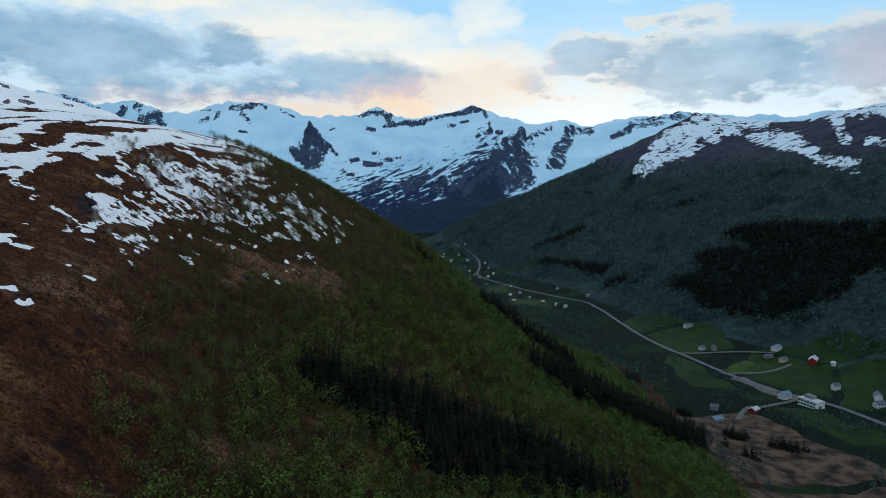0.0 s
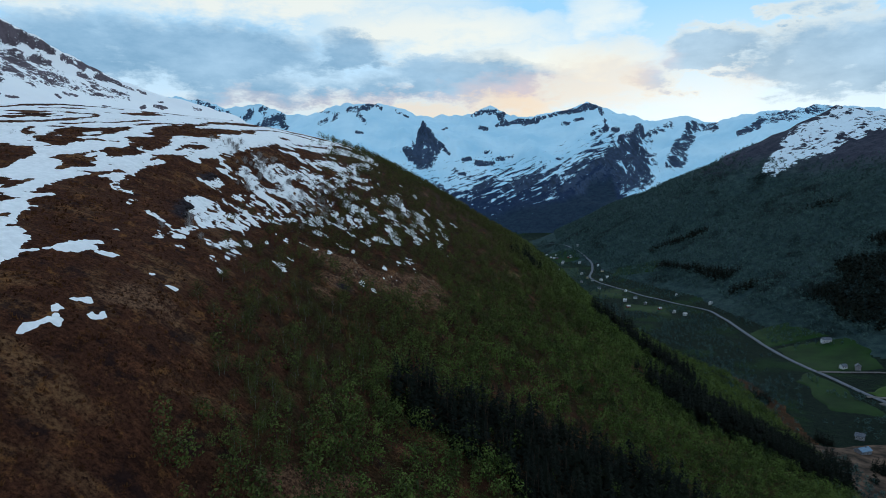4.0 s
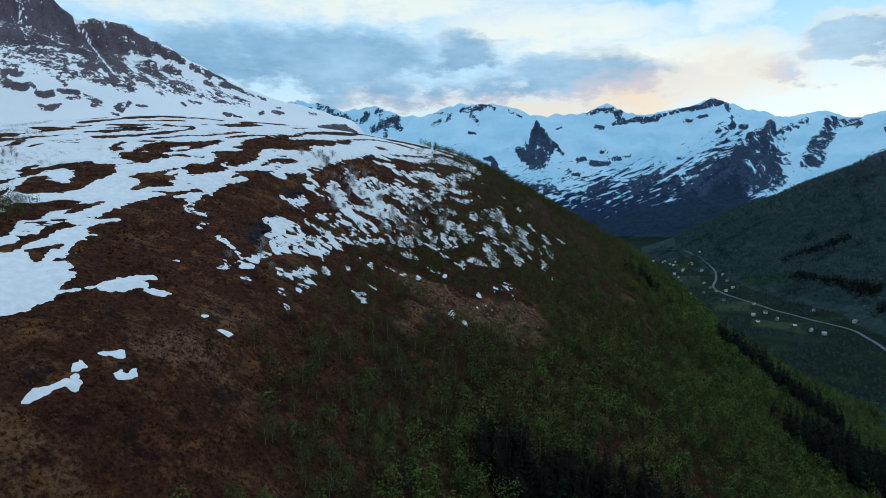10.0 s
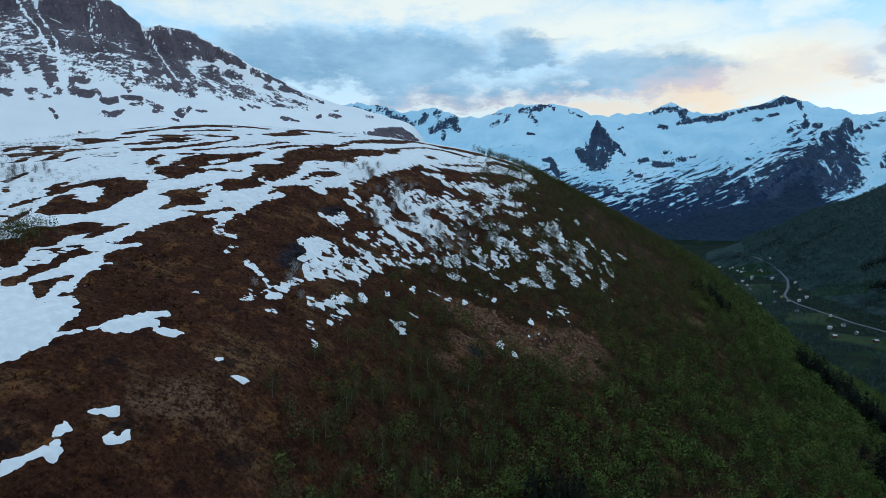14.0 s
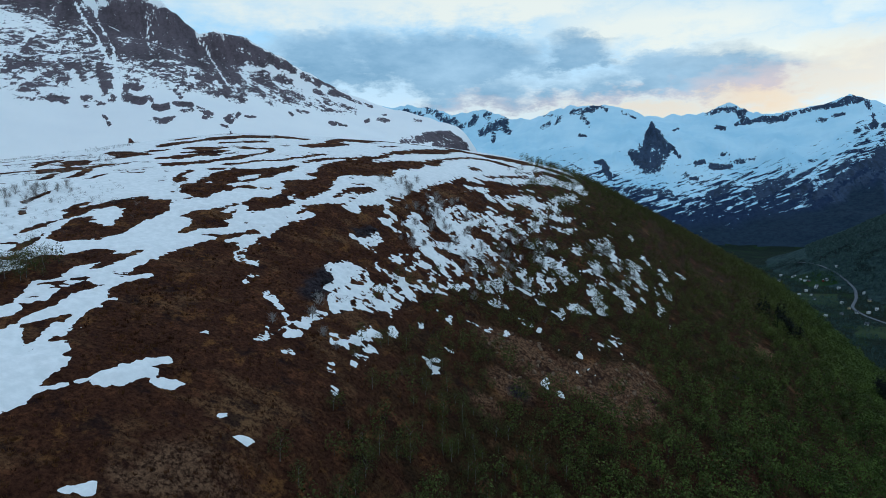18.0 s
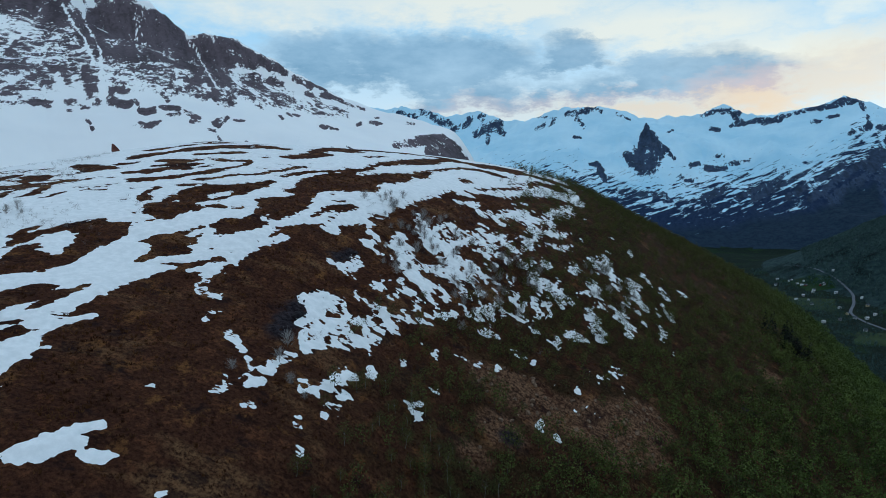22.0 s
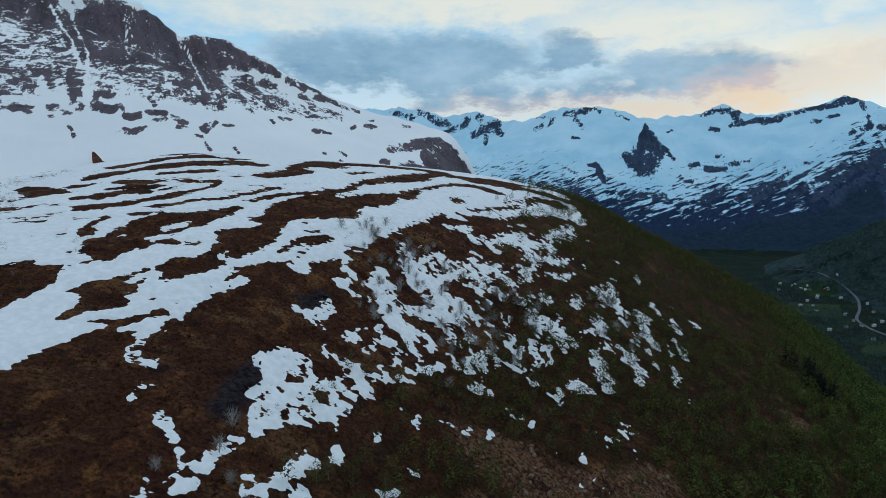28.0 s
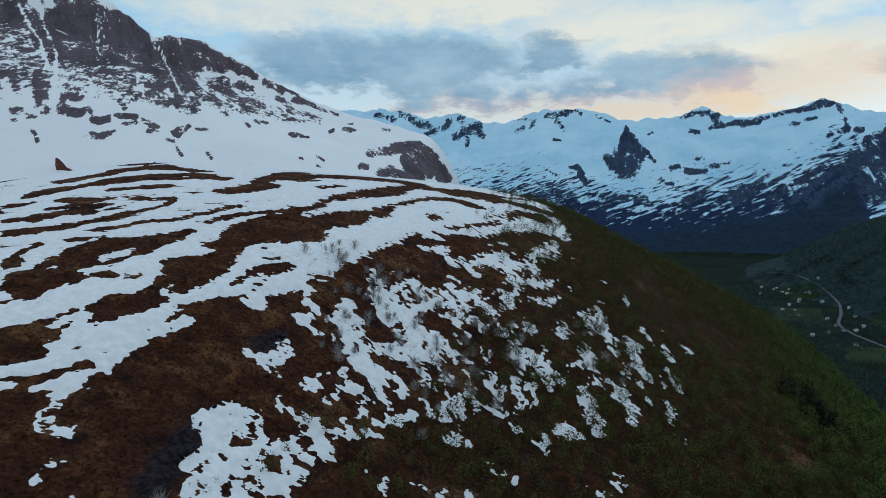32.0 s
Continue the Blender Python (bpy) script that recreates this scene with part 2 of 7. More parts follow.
def mat_snow_mountain(name, rock_scale, tint, lean, pale_lo, pale_hi, ribs, flat, turn, broken):
    """Snow with rock where the cover attribute says so; streaks, then woods, below the snow line."""
    n = Nodes(name, 0.9, 0.03)
    # the strata run on into the mountain: little change along its depth
    bed = n.nt.nodes.new("ShaderNodeMapping")
    bed.vector_type = "TEXTURE"
    bed.inputs["Rotation"].default_value = (0, 0, radians(turn))
    bed.inputs["Scale"].default_value = (1, 6, 1)
    n.put(bed.inputs[0], n.pos)
    bed = bed.outputs[0]
    fine = n.noise(rock_scale * 3.2, 9, 0.75, bed)
    patch = n.noise(rock_scale, 9, 0.66, bed, stretch=(1 / flat, 1 / flat, flat, 0, lean))
    big = n.noise(0.004, 4, 0.6)
    streak = n.noise(0.042, 8, 0.70, stretch=(0.28, 0.28, 1.8, 0, ribs))
    rocky, high = n.attr("rocky"), n.attr("high")
    # rock breaks up into ledges where the cover is thin
    loose = n.m("ADD", n.m("MULTIPLY", n.m("SUBTRACT", patch, 0.5), 6.0), n.m("MULTIPLY", n.m("SUBTRACT", fine, 0.5), 8.5))
    rock = n.m("ADD", rocky, n.m("MULTIPLY", loose, n.m("ADD", 0.10 * broken, n.m("MULTIPLY", n.m("MAXIMUM", rocky, 0.0), 0.55 * broken))))
    steep = n.m("SUBTRACT", 1.0, n.up())
    rock = n.m("ADD", rock, n.m("MULTIPLY", n.m("SUBTRACT", steep, 0.12), 0.35))
    # snow stays in the gullies that cut the cliffs
    gully = n.noise(0.030, 5, 0.6, bed, stretch=(1, 1, 0.10, 0, -14))
    rock = n.m("SUBTRACT", rock, n.m("MULTIPLY", n.ramp(gully, 0.55, 0.62), 0.55))
    bare = n.ramp(rock, 0.45, 0.50)
    # below the snow line only streaks are left
    level = n.m("ADD", high, n.m("MULTIPLY", n.m("SUBTRACT", streak, 0.5), 17))
    level = n.m("ADD", level, n.m("MULTIPLY", n.m("SUBTRACT", fine, 0.5), 3.0))
    lying = n.ramp(level, 0.0, 0.25)
    snow = n.m("MULTIPLY", lying, n.m("SUBTRACT", 1.0, bare))
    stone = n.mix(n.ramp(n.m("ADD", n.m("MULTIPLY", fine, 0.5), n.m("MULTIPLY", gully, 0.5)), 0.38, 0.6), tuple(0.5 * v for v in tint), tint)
    # the navy in wood and heath is distance haze put into their colour
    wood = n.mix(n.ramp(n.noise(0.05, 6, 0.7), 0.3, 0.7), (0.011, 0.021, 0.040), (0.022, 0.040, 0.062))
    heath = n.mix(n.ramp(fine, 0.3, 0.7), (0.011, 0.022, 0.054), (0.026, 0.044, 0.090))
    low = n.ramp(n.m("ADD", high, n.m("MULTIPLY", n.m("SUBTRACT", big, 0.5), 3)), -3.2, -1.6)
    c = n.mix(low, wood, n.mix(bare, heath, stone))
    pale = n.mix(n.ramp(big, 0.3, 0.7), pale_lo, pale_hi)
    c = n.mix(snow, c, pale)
    n.bump(fine, 0.5, 10)
    return n.colour(c)


def mat_hazy_valley_side():
    """Birch woods with dark spruce strips; heath and broken snow along the top."""
    n = Nodes("valley_side")
    x, y, z = n.z()
    fine = n.noise(0.06, 8, 0.7)
    big = n.noise(0.006, 5, 0.6)
    patch = n.noise(0.022, 8, 0.66, stretch=(0.7, 0.7, 1.6, 0, -20))
    # blue haze of the distance is painted into woods, heath and snow here
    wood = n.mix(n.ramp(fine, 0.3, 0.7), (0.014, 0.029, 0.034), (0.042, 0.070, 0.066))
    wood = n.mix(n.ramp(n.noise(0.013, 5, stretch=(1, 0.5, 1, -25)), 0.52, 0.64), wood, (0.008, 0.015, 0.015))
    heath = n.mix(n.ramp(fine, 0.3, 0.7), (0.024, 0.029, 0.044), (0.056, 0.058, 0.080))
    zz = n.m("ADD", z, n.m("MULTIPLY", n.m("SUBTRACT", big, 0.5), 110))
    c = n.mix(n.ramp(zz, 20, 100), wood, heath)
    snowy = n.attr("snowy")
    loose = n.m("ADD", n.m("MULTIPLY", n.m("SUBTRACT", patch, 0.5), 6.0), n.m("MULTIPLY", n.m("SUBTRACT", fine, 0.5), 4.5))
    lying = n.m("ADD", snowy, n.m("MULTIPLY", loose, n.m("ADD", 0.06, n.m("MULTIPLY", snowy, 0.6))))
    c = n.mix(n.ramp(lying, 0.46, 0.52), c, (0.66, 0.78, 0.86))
    n.bump(fine, 0.9, 9)
    return n.colour(c)


def mat_valley():
    n = Nodes("valley_ground")
    a = n.noise(0.25, 7, 0.7)
    b = n.noise(0.012, 5, 0.6)
    c = n.mix(n.ramp(a, 0.3, 0.7), (0.005, 0.010, 0.009), (0.012, 0.022, 0.014))
    c = n.mix(n.ramp(b, 0.52, 0.62), c, n.mix(a, (0.010, 0.023, 0.010), (0.018, 0.036, 0.014)))
    n.bump(a, 0.8, 3)
    return n.colour(c)


def mat_leaf(name, lo, hi, dry=None):
    n = Nodes(name, 0.85, 0.04)
    r = n.geo.outputs["Random Per Island"]
    a = n.m("ADD", n.m("MULTIPLY", n.ramp(n.noise(0.03, 4), 0.3, 0.7), 0.35), n.m("MULTIPLY", n.ramp(n.noise(0.16, 2), 0.42, 0.62), 0.65))
    c = n.mix(n.m("ADD", n.m("MULTIPLY", r, 0.16), n.m("MULTIPLY", a, 0.84)), lo, hi)
    if dry:
        c = n.mix(n.m("MULTIPLY", n.ramp(n.z()[2], -85, -12), 0.8), c, n.mix(r, dry[0], dry[1]))
    return n.colour(c)


def mat_plain(name, lo, hi, scale=1.0, rough=0.8):
    n = Nodes(name, rough, 0.04)
    return n.colour(n.mix(n.ramp(n.noise(scale, 6), 0.3, 0.7), lo, hi))


def mat_glass():
    n = Nodes("window_glass", 0.08, 0.6)
    return n.colour(n.mix(n.noise(0.7, 2), (0.015, 0.02, 0.025), (0.04, 0.05, 0.06)))


HEATH, SNOW, VALLEY = mat_heath(), mat_snow(), mat_valley()
# rock and snow of the far range are coloured blue for aerial haze
HAZY_ROCK = mat_snow_mountain("hazy_far_range", 0.026, (0.046, 0.070, 0.120), -28, (0.40, 0.65, 0.80), (0.54, 0.76, 0.88), -24, 1.25, 5, 0.6)
LEFT_ROCK = mat_snow_mountain("left_mountain", 0.042, (0.140, 0.116, 0.132), -20, (0.86, 0.88, 0.89), (0.93, 0.94, 0.93), 10, 1.15, 45, 0.78)
RIGHT_SIDE = mat_hazy_valley_side()
BIRCH_LEAF = mat_leaf("birch_leaf", (0.013, 0.022, 0.009), (0.106, 0.152, 0.033), ((0.019, 0.018, 0.008), (0.112, 0.104, 0.034)))
SPRUCE_LEAF = mat_leaf("spruce_needles", (0.004, 0.006, 0.005), (0.011, 0.015, 0.010))
# valley leaves hold the blue of the hazy air in their green
HAZY_LEAF = mat_leaf("hazy_valley_foliage", (0.022, 0.044, 0.048), (0.072, 0.120, 0.108))
BARE_TWIG = mat_leaf("bare_twigs", (0.22, 0.21, 0.20), (0.44, 0.43, 0.42))
TUFT = mat_leaf("heather", (0.020, 0.008, 0.005), (0.13, 0.060, 0.024))
SCRUB_TWIG = mat_leaf("scrub_twigs", (0.075, 0.064, 0.058), (0.21, 0.19, 0.175))
BARK = mat_plain("birch_bark", (0.06, 0.052, 0.045), (0.20, 0.185, 0.165), 3)
STEM_BARK = mat_plain("wood_stems", (0.025, 0.022, 0.018), (0.075, 0.068, 0.058), 3)
BARK_DARK = mat_plain("spruce_bark", (0.03, 0.022, 0.016), (0.07, 0.05, 0.04), 3)
ROCK = mat_plain("crag_rock", (0.006, 0.006, 0.008), (0.034, 0.030, 0.033), 0.5)
ROCK_TAN = mat_plain("scree_rock", (0.06, 0.04, 0.03), (0.26, 0.18, 0.12), 0.9)
ROCK_RED = mat_plain("fin_rock", (0.055, 0.026, 0.022), (0.17, 0.075, 0.058), 0.6)
ASPHALT = mat_plain("asphalt", (0.08, 0.09, 0.11), (0.13, 0.14, 0.16), 0.3)
GRAVEL = mat_plain("gravel", (0.07, 0.07, 0.07), (0.14, 0.135, 0.13), 0.4)
MEADOW = mat_plain("meadow_grass", (0.006, 0.019, 0.005), (0.013, 0.036, 0.007), 0.04)
MEADOW_DRY = mat_plain("rough_grass", (0.010, 0.009, 0.007), (0.110, 0.074, 0.052), 0.09)
MEADOW_LIME = mat_plain("young_grass", (0.022, 0.046, 0.008), (0.038, 0.070, 0.013), 0.05)
WALL_WHITE = mat_plain("white_boards", (0.42, 0.45, 0.47), (0.60, 0.63, 0.64), 0.8)
WALL_TEAL = mat_plain("pale_green_cladding", (0.40, 0.55, 0.52), (0.52, 0.66, 0.62), 0.6)
WALL_RED = mat_plain("red_boards", (0.12, 0.015, 0.018), (0.20, 0.03, 0.03), 0.8)
WALL_YELLOW = mat_plain("cream_boards", (0.38, 0.32, 0.18), (0.50, 0.44, 0.28), 0.8)
WALL_GREY = mat_plain("grey_boards", (0.14, 0.15, 0.17), (0.24, 0.25, 0.27), 0.8)
ROOF_SLATE = mat_plain("slate_roof", (0.06, 0.07, 0.09), (0.13, 0.15, 0.18), 0.8, 0.6)
ROOF_BLUE = mat_plain("blue_metal_roof", (0.10, 0.16, 0.24), (0.17, 0.25, 0.34), 0.8, 0.5)
ROOF_PALE = mat_plain("pale_metal_roof", (0.34, 0.36, 0.38), (0.50, 0.52, 0.54), 0.8, 0.5)
GLASS = mat_glass()

# ---- relief ----
RNG = np.random.default_rng(7)
PERM = RNG.random((256, 256))


def vnoise(x, y):
    xi, yi = np.floor(x).astype(int), np.floor(y).astype(int)
    fx, fy = x - xi, y - yi
    fx, fy = fx * fx * fx * (fx * (fx * 6 - 15) + 10), fy * fy * fy * (fy * (fy * 6 - 15) + 10)
    a, b = PERM[yi & 255, xi & 255], PERM[yi & 255, (xi + 1) & 255]
    c, d = PERM[(yi + 1) & 255, xi & 255], PERM[(yi + 1) & 255, (xi + 1) & 255]
    return (a + (b - a) * fx) * (1 - fy) + (c + (d - c) * fx) * fy


def fbm(x, y, size, octaves=5, gain=0.5, ridged=False):
    """Noise about 0 (or ridged, 0 to 1) with the largest waves of that size in metres."""
    total, amp, norm = 0.0, 1.0, 0.0
    for k in range(octaves):
        s = size / 2 ** k
        v = vnoise(x / s + 17.3 * k, y / s + 9.1 * k)
        v = 1 - abs(2 * v - 1) if ridged else v * 2 - 1
        total, norm, amp = total + v * amp, norm + amp, amp * gain
    return total / norm


# the near hill: heights on a coarse plan, x across, y ahead
HILL_X = np.array([-460, -300, -220, -165, -130, -95, -60, -20, 60, 150, 230.0])
HILL_Y = np.array([60, 160, 230, 300, 380, 470, 580, 700.0])
HILL_Z = np.array([
    [3, -4, -8, -14, -20, -35, -58, -88, -140, -179, -196],
    [13, 12, 6, -3, -12, -27, -57, -84, -134, -175, -196],
    [21, 24, 17, 7, -8, -29, -57, -79, -128, -172, -197],
    [29, 36, 29, 18, -2, -25, -45, -69, -121, -169, -197],
    [40, 50, 40, 28, 10, -10, -32, -58, -113, -165, -197],
    [53, 54, 47, 34, 18, 0, -24, -48, -108, -165, -197],
    [62, 53, 46, 34, 17, -2, -25, -53, -115, -170, -196],
    [62, 49, 37, 15, -3, -19, -37, -63, -130, -177, -196]], float)


def spline(v, g, rows):
    """Smooth interpolation along the first axis of rows at the places v."""
    n = len(g)
    i = np.clip(np.searchsorted(g, v) - 1, 0, n - 2)
    h = g[i + 1] - g[i]
    s = np.clip((v - g[i]) / h, 0, 1)
    lo, hi = np.maximum(i - 1, 0), np.minimum(i + 2, n - 1)
    return i, lo, hi, h, s


def hill(x, y):
    iy, ly, hy, hh, s = spline(y, HILL_Y, None)
    ix, lx, hx, hw, u = spline(x, HILL_X, None)

    def across(j):
        p0, p1 = HILL_Z[j, ix], HILL_Z[j, ix + 1]
        m0 = (p1 - HILL_Z[j, lx]) / (HILL_X[ix + 1] - HILL_X[lx]) * hw
        m1 = (HILL_Z[j, hx] - p0) / (HILL_X[hx] - HILL_X[ix]) * hw
        return p0 * (1 - 3 * u * u + 2 * u ** 3) + p1 * (3 * u * u - 2 * u ** 3) + m0 * (u - 2 * u * u + u ** 3) + m1 * (u ** 3 - u * u)

    q0, q1, ql, qh = across(iy), across(iy + 1), across(ly), across(hy)
    m0 = (q1 - ql) / (HILL_Y[iy + 1] - HILL_Y[ly]) * hh
    m1 = (qh - q0) / (HILL_Y[hy] - HILL_Y[iy]) * hh
    z = q0 * (1 - 3 * s * s + 2 * s ** 3) + q1 * (3 * s * s - 2 * s ** 3) + m0 * (s - 2 * s * s + s ** 3) + m1 * (s ** 3 - s * s)
    z = z + 2.2 * np.exp(-((x + 117) ** 2 + (y - 208) ** 2) / 1450) - 2.0 * np.exp(-((x + 160) ** 2 + (y - 236) ** 2) / 1600)
    z = z + 6.0 * np.exp(-((x + 388) ** 2 + (y - 474) ** 2) / 3600)
    back = np.clip(y - 710, 0, None)
    side = np.clip(-460 - x, 0, None)
    front = np.clip(60 - y, 0, None)
    return z - back ** 2 / 200 - side ** 2 / 900 - front * 0.05


def ridge(x, y, rows):
    """Height of a crest line (x, y, z, fall of its flanks, height of the cliff under it) with straight flanks."""
    best = np.full(x.shape, -1e9)
    for (x0, y0, z0, s0, *c0), (x1, y1, z1, s1, *c1) in zip(rows, rows[1:]):
        dx, dy = x1 - x0, y1 - y0
        t = np.clip(((x - x0) * dx + (y - y0) * dy) / (dx * dx + dy * dy), 0, 1)
        d = np.hypot(x - x0 - t * dx, y - y0 - t * dy)
        if c0:
            d = np.sqrt(d * d + 1200) - 34.6
        h = z0 + t * (z1 - z0) - d * (s0 + t * (s1 - s0))
        if c0:
            h = h - (c0[0] + t * (c1[0] - c0[0])) * (1 - np.exp(-d / 40))
        best = np.maximum(best, h)
    return best


def polar(rows):
    """Crest rows given as bearing, rise (degrees), distance, fall and height of the cliff."""
    return [(r * math.sin(radians(a)), r * math.cos(radians(a)), r * math.tan(radians(e)), *rest) for a, e, r, *rest in rows]


FAR_CREST = polar([(-44, 6.5, 4600, .45, 60), (-37, 6.9, 4600, .45, 60), (-30.4, 6.83, 4650, .45, 60), (-28, 6.6, 4600, .45, 70), (-26.7, 6.1, 4600, .45, 70), (-25, 6.44, 4550, .45, 90), (-23.8, 6.37, 4550, .45, 90), (-21.5, 5.76, 4500, .45, 70),
                   (-20.3, 5.6, 4450, .45, 30), (-18.6, 6.3, 4350, .42, 40), (-17.3, 6.65, 4300, .42, 60), (-14.5, 6.78, 4300, .42, 50), (-13, 6.25, 4350, .40, 10), (-11.9, 5.7, 4450, .40, 0), (-8.5, 5.8, 4600, .38, 0), (-7.4, 5.9, 4600, .38, 0)])
FAR_CREST_B = polar([(-7.4, 5.9, 4600, .38, 0), (-6, 6.39, 4600, .42, 60), (-4.9, 6.39, 4600, .42, 60), (-3.7, 5.72, 4550, .38, 20), (-2, 5.82, 4500, .38, 30), (1.4, 6.41, 4480, .38, 40), (2.4, 6.8, 4480, .42, 50), (3.5, 6.4, 4450, .40, 20),
                     (4.9, 5.8, 4400, .40, 20), (6.8, 5.24, 4350, .42, 10), (8.2, 5.13, 4400, .40, 0), (10.4, 5.41, 4300, .42, 40), (12.5, 4.79, 4300, .40, 20), (14.4, 5.46, 4000, .40, 10), (16.2, 5.68, 3900, .40, 20), (19.3, 5.7, 3700, .40, 30)])
FAR_CREST_C = polar([(19.3, 5.7, 3700, .40, 30), (26, 5.2, 3500, .42, 30), (40, 6, 3500, .42, 30), (60, 6, 3500, .42, 30)])
PYRAMID = polar([(-10.9, 5.3, 3950, 1.05), (-10.4, 3.6, 3850, .75), (-8.6, 1.1, 3550, .45), (-6.7, -0.5, 3300, .45), (-4, -3.1, 2950, .4)])
SPUR = polar([(6.9, 5.1, 4000, .75), (5.4, 2.96, 3750, .6), (3.1, 0.2, 3400, .5), (0.8, -3, 3000, .45)])
SPUR_B = polar([(10.4, 5.3, 4200, .6), (9.5, 3.2, 3800, .5), (8, 0.5, 3400, .45), (5, -2.5, 3000, .4)])
MASSIF = polar([(-16, 6.6, 4300, .45), (-14.2, 4.4, 4000, .42), (-12.9, 2.7, 3750, .5), (-12.3, 1.2, 3600, .6), (-9.5, -2.2, 3150, .4)])
MASSIF_B = polar([(-19, 6.0, 4350, .45), (-17, 3.0, 3800, .42), (-15, 0, 3300, .42)])
LEFT_CREST = [(-33 + r * math.sin(radians(a)), 165 + r * math.cos(radians(a)), 43 + r * math.tan(radians(e)), s, c) for a, e, r, s, c in [
    (-75, 17, 1900, .36, 110), (-57.7, 15.05, 1800, .36, 110), (-54.4, 13.5, 1780, .36, 105), (-51.1, 13.5, 1760, .36, 100), (-50, 12.7, 1740, .36, 90), (-48.1, 11.3, 1720, .36, 70), (-46.9, 11.6, 1700, .36, 90), (-44.7, 11.3, 1680, .36, 80),
    (-42, 9.96, 1640, .34, 60), (-39.9, 8.77, 1600, .32, 40), (-35.9, 6.9, 1560, .32, 15), (-32.3, 5.74, 1500, .31, 5), (-29.6, 4.84, 1450, .30, 0), (-27.7, 4.1, 1400, .40, 25), (-26.4, 2.9, 1360, .6, 55), (-25.6, 1.2, 1330, .9, 60)]]
RIGHT_CREST = [(150, 2650, -180, .4), (300, 2480, -88, .42), (438, 2460, -38, .42), (650, 2360, 66, .42), (690, 2330, 165, .46), (800, 2200, 228, .46), (935, 2100, 210, .40), (1010, 1850, 190, .40), (1060, 1650, 205, .42),
               (1300, 1300, 260, .42), (1550, 800, 300, .42), (1650, 200, 300, .42), (1650, -600, 300, .42)]
FLOOR = -190.0


def smax(a, b, k):
    h = np.clip(0.5 + 0.5 * (a - b) / k, 0, 1)
    return b + (a - b) * h + k * h * (1 - h)


def relief(x, y):
    """Height of the land, and which part of it is on top: 0 valley, 1 hill, 2 far range, 3 left mountain, 4 right side."""
    wx = x + 30 * fbm(x, y, 420, 4)
    wy = y + 30 * fbm(x + 900, y, 420, 4)
    rough = fbm(x, y, 330, 6, 0.55, True) - 0.55
    h = hill(x, y)
    flank = np.clip((10 - h) / 40, 0.3, 1)
    h = h + flank * (2.2 * fbm(x, y, 60, 4) + 1.1 * fbm(x + 50, y + 20, 10, 4))
    valley = FLOOR + 5 * fbm(x, y, 220, 4)
    far = ridge(wx, wy, FAR_CREST)
    for rows in (FAR_CREST_B, FAR_CREST_C):
        far = np.maximum(far, ridge(wx, wy, rows))
    for rows in (PYRAMID, SPUR, SPUR_B, MASSIF, MASSIF_B):
        far = np.maximum(far, ridge(x, y, rows))
    deep = np.clip((430 - far) / 260, 0.22, 1) * np.clip((far + 190) / 200, 0, 1)
    gullies = fbm(wx * 1.0 + 0.25 * y, wy * 0.45, 240, 5, 0.58, True) - 0.55
    far = far + deep * (95 * gullies + 40 * rough) + np.clip((far + 190) / 500, 0, 1) * (20 * fbm(x, y, 120, 4, 0.6, True) - 11)
    far = far + np.clip((far - 150) / 250, 0, 1) * (42 * fbm(x + 70, y, 150, 4, 0.62, True) - 23)
    left = ridge(x + 0.25 * (wx - x), y + 0.25 * (wy - y), LEFT_CREST)
    left = left - 0.017 * np.clip(0.902 * (x + 33) + 0.432 * (y - 165) + 42 + 14 * fbm(x, y, 70, 3), 0, None) ** 2
    left = left + np.clip((left + 60) / 300, 0, 1) * (10 * rough + 5 * (fbm(x, y, 90, 3, 0.5, True) - 0.5) + 1.5 * fbm(x, y, 22, 2, 0.6))
    right = ridge(x + 0.4 * (wx - x), y + 0.4 * (wy - y), RIGHT_CREST)
    right = right + np.clip((right + 190) / 250, 0, 1) * (34 * rough + 8 * fbm(x, y, 45, 3, 0.5))
    z = smax(valley, far, 25)
    z = smax(z, left, 15)
    z = smax(z, right, 25)
    z = smax(z, h, 10)
    stack = np.stack([valley + 3, h, far, left, right])
    return z, np.argmax(stack, 0)


# Bare rock on the mountains, as seen from three posts on the hill: bearing, rise and half width (degrees) at both ends, and how closed it is.
CLIFF = [(-60.6, 13.2, 0.94, -58.8, 12.8, 0.94, 1.20), (-58.3, 12.7, 1.08, -57.5, 12.0, 0.94, 1.20), (-57.2, 12.4, 0.79, -56.9, 11.4, 0.50, 1.10), (-57.9, 10.3, 0.43, -56.3, 10.3, 0.36, 0.70), (-54.1, 11.7, 1.08, -52.7, 12.0, 1.15, 1.40), (-54.2, 10.5, 1.01, -52.6, 10.3, 1.01, 1.30), (-55.7, 12.1, 0.43, -55.4, 10.4, 0.47, 1.20), (-53.4, 12.7, 0.54, -53.0, 12.4, 0.72, 1.30), (-50.6, 11.8, 0.79, -49.3, 11.5, 1.08, 1.40), (-50.5, 10.5, 0.79, -48.8, 10.4, 0.90, 1.40), (-49.8, 12.3, 0.54, -48.9, 11.6, 0.72, 1.30), (-47.0, 10.7, 0.65, -45.2, 10.4, 0.72, 1.30), (-44.5, 10.2, 0.54, -43.3, 9.7, 0.43, 1.20), (-47.0, 9.3, 0.65, -45.9, 8.1, 0.72, 1.10)]
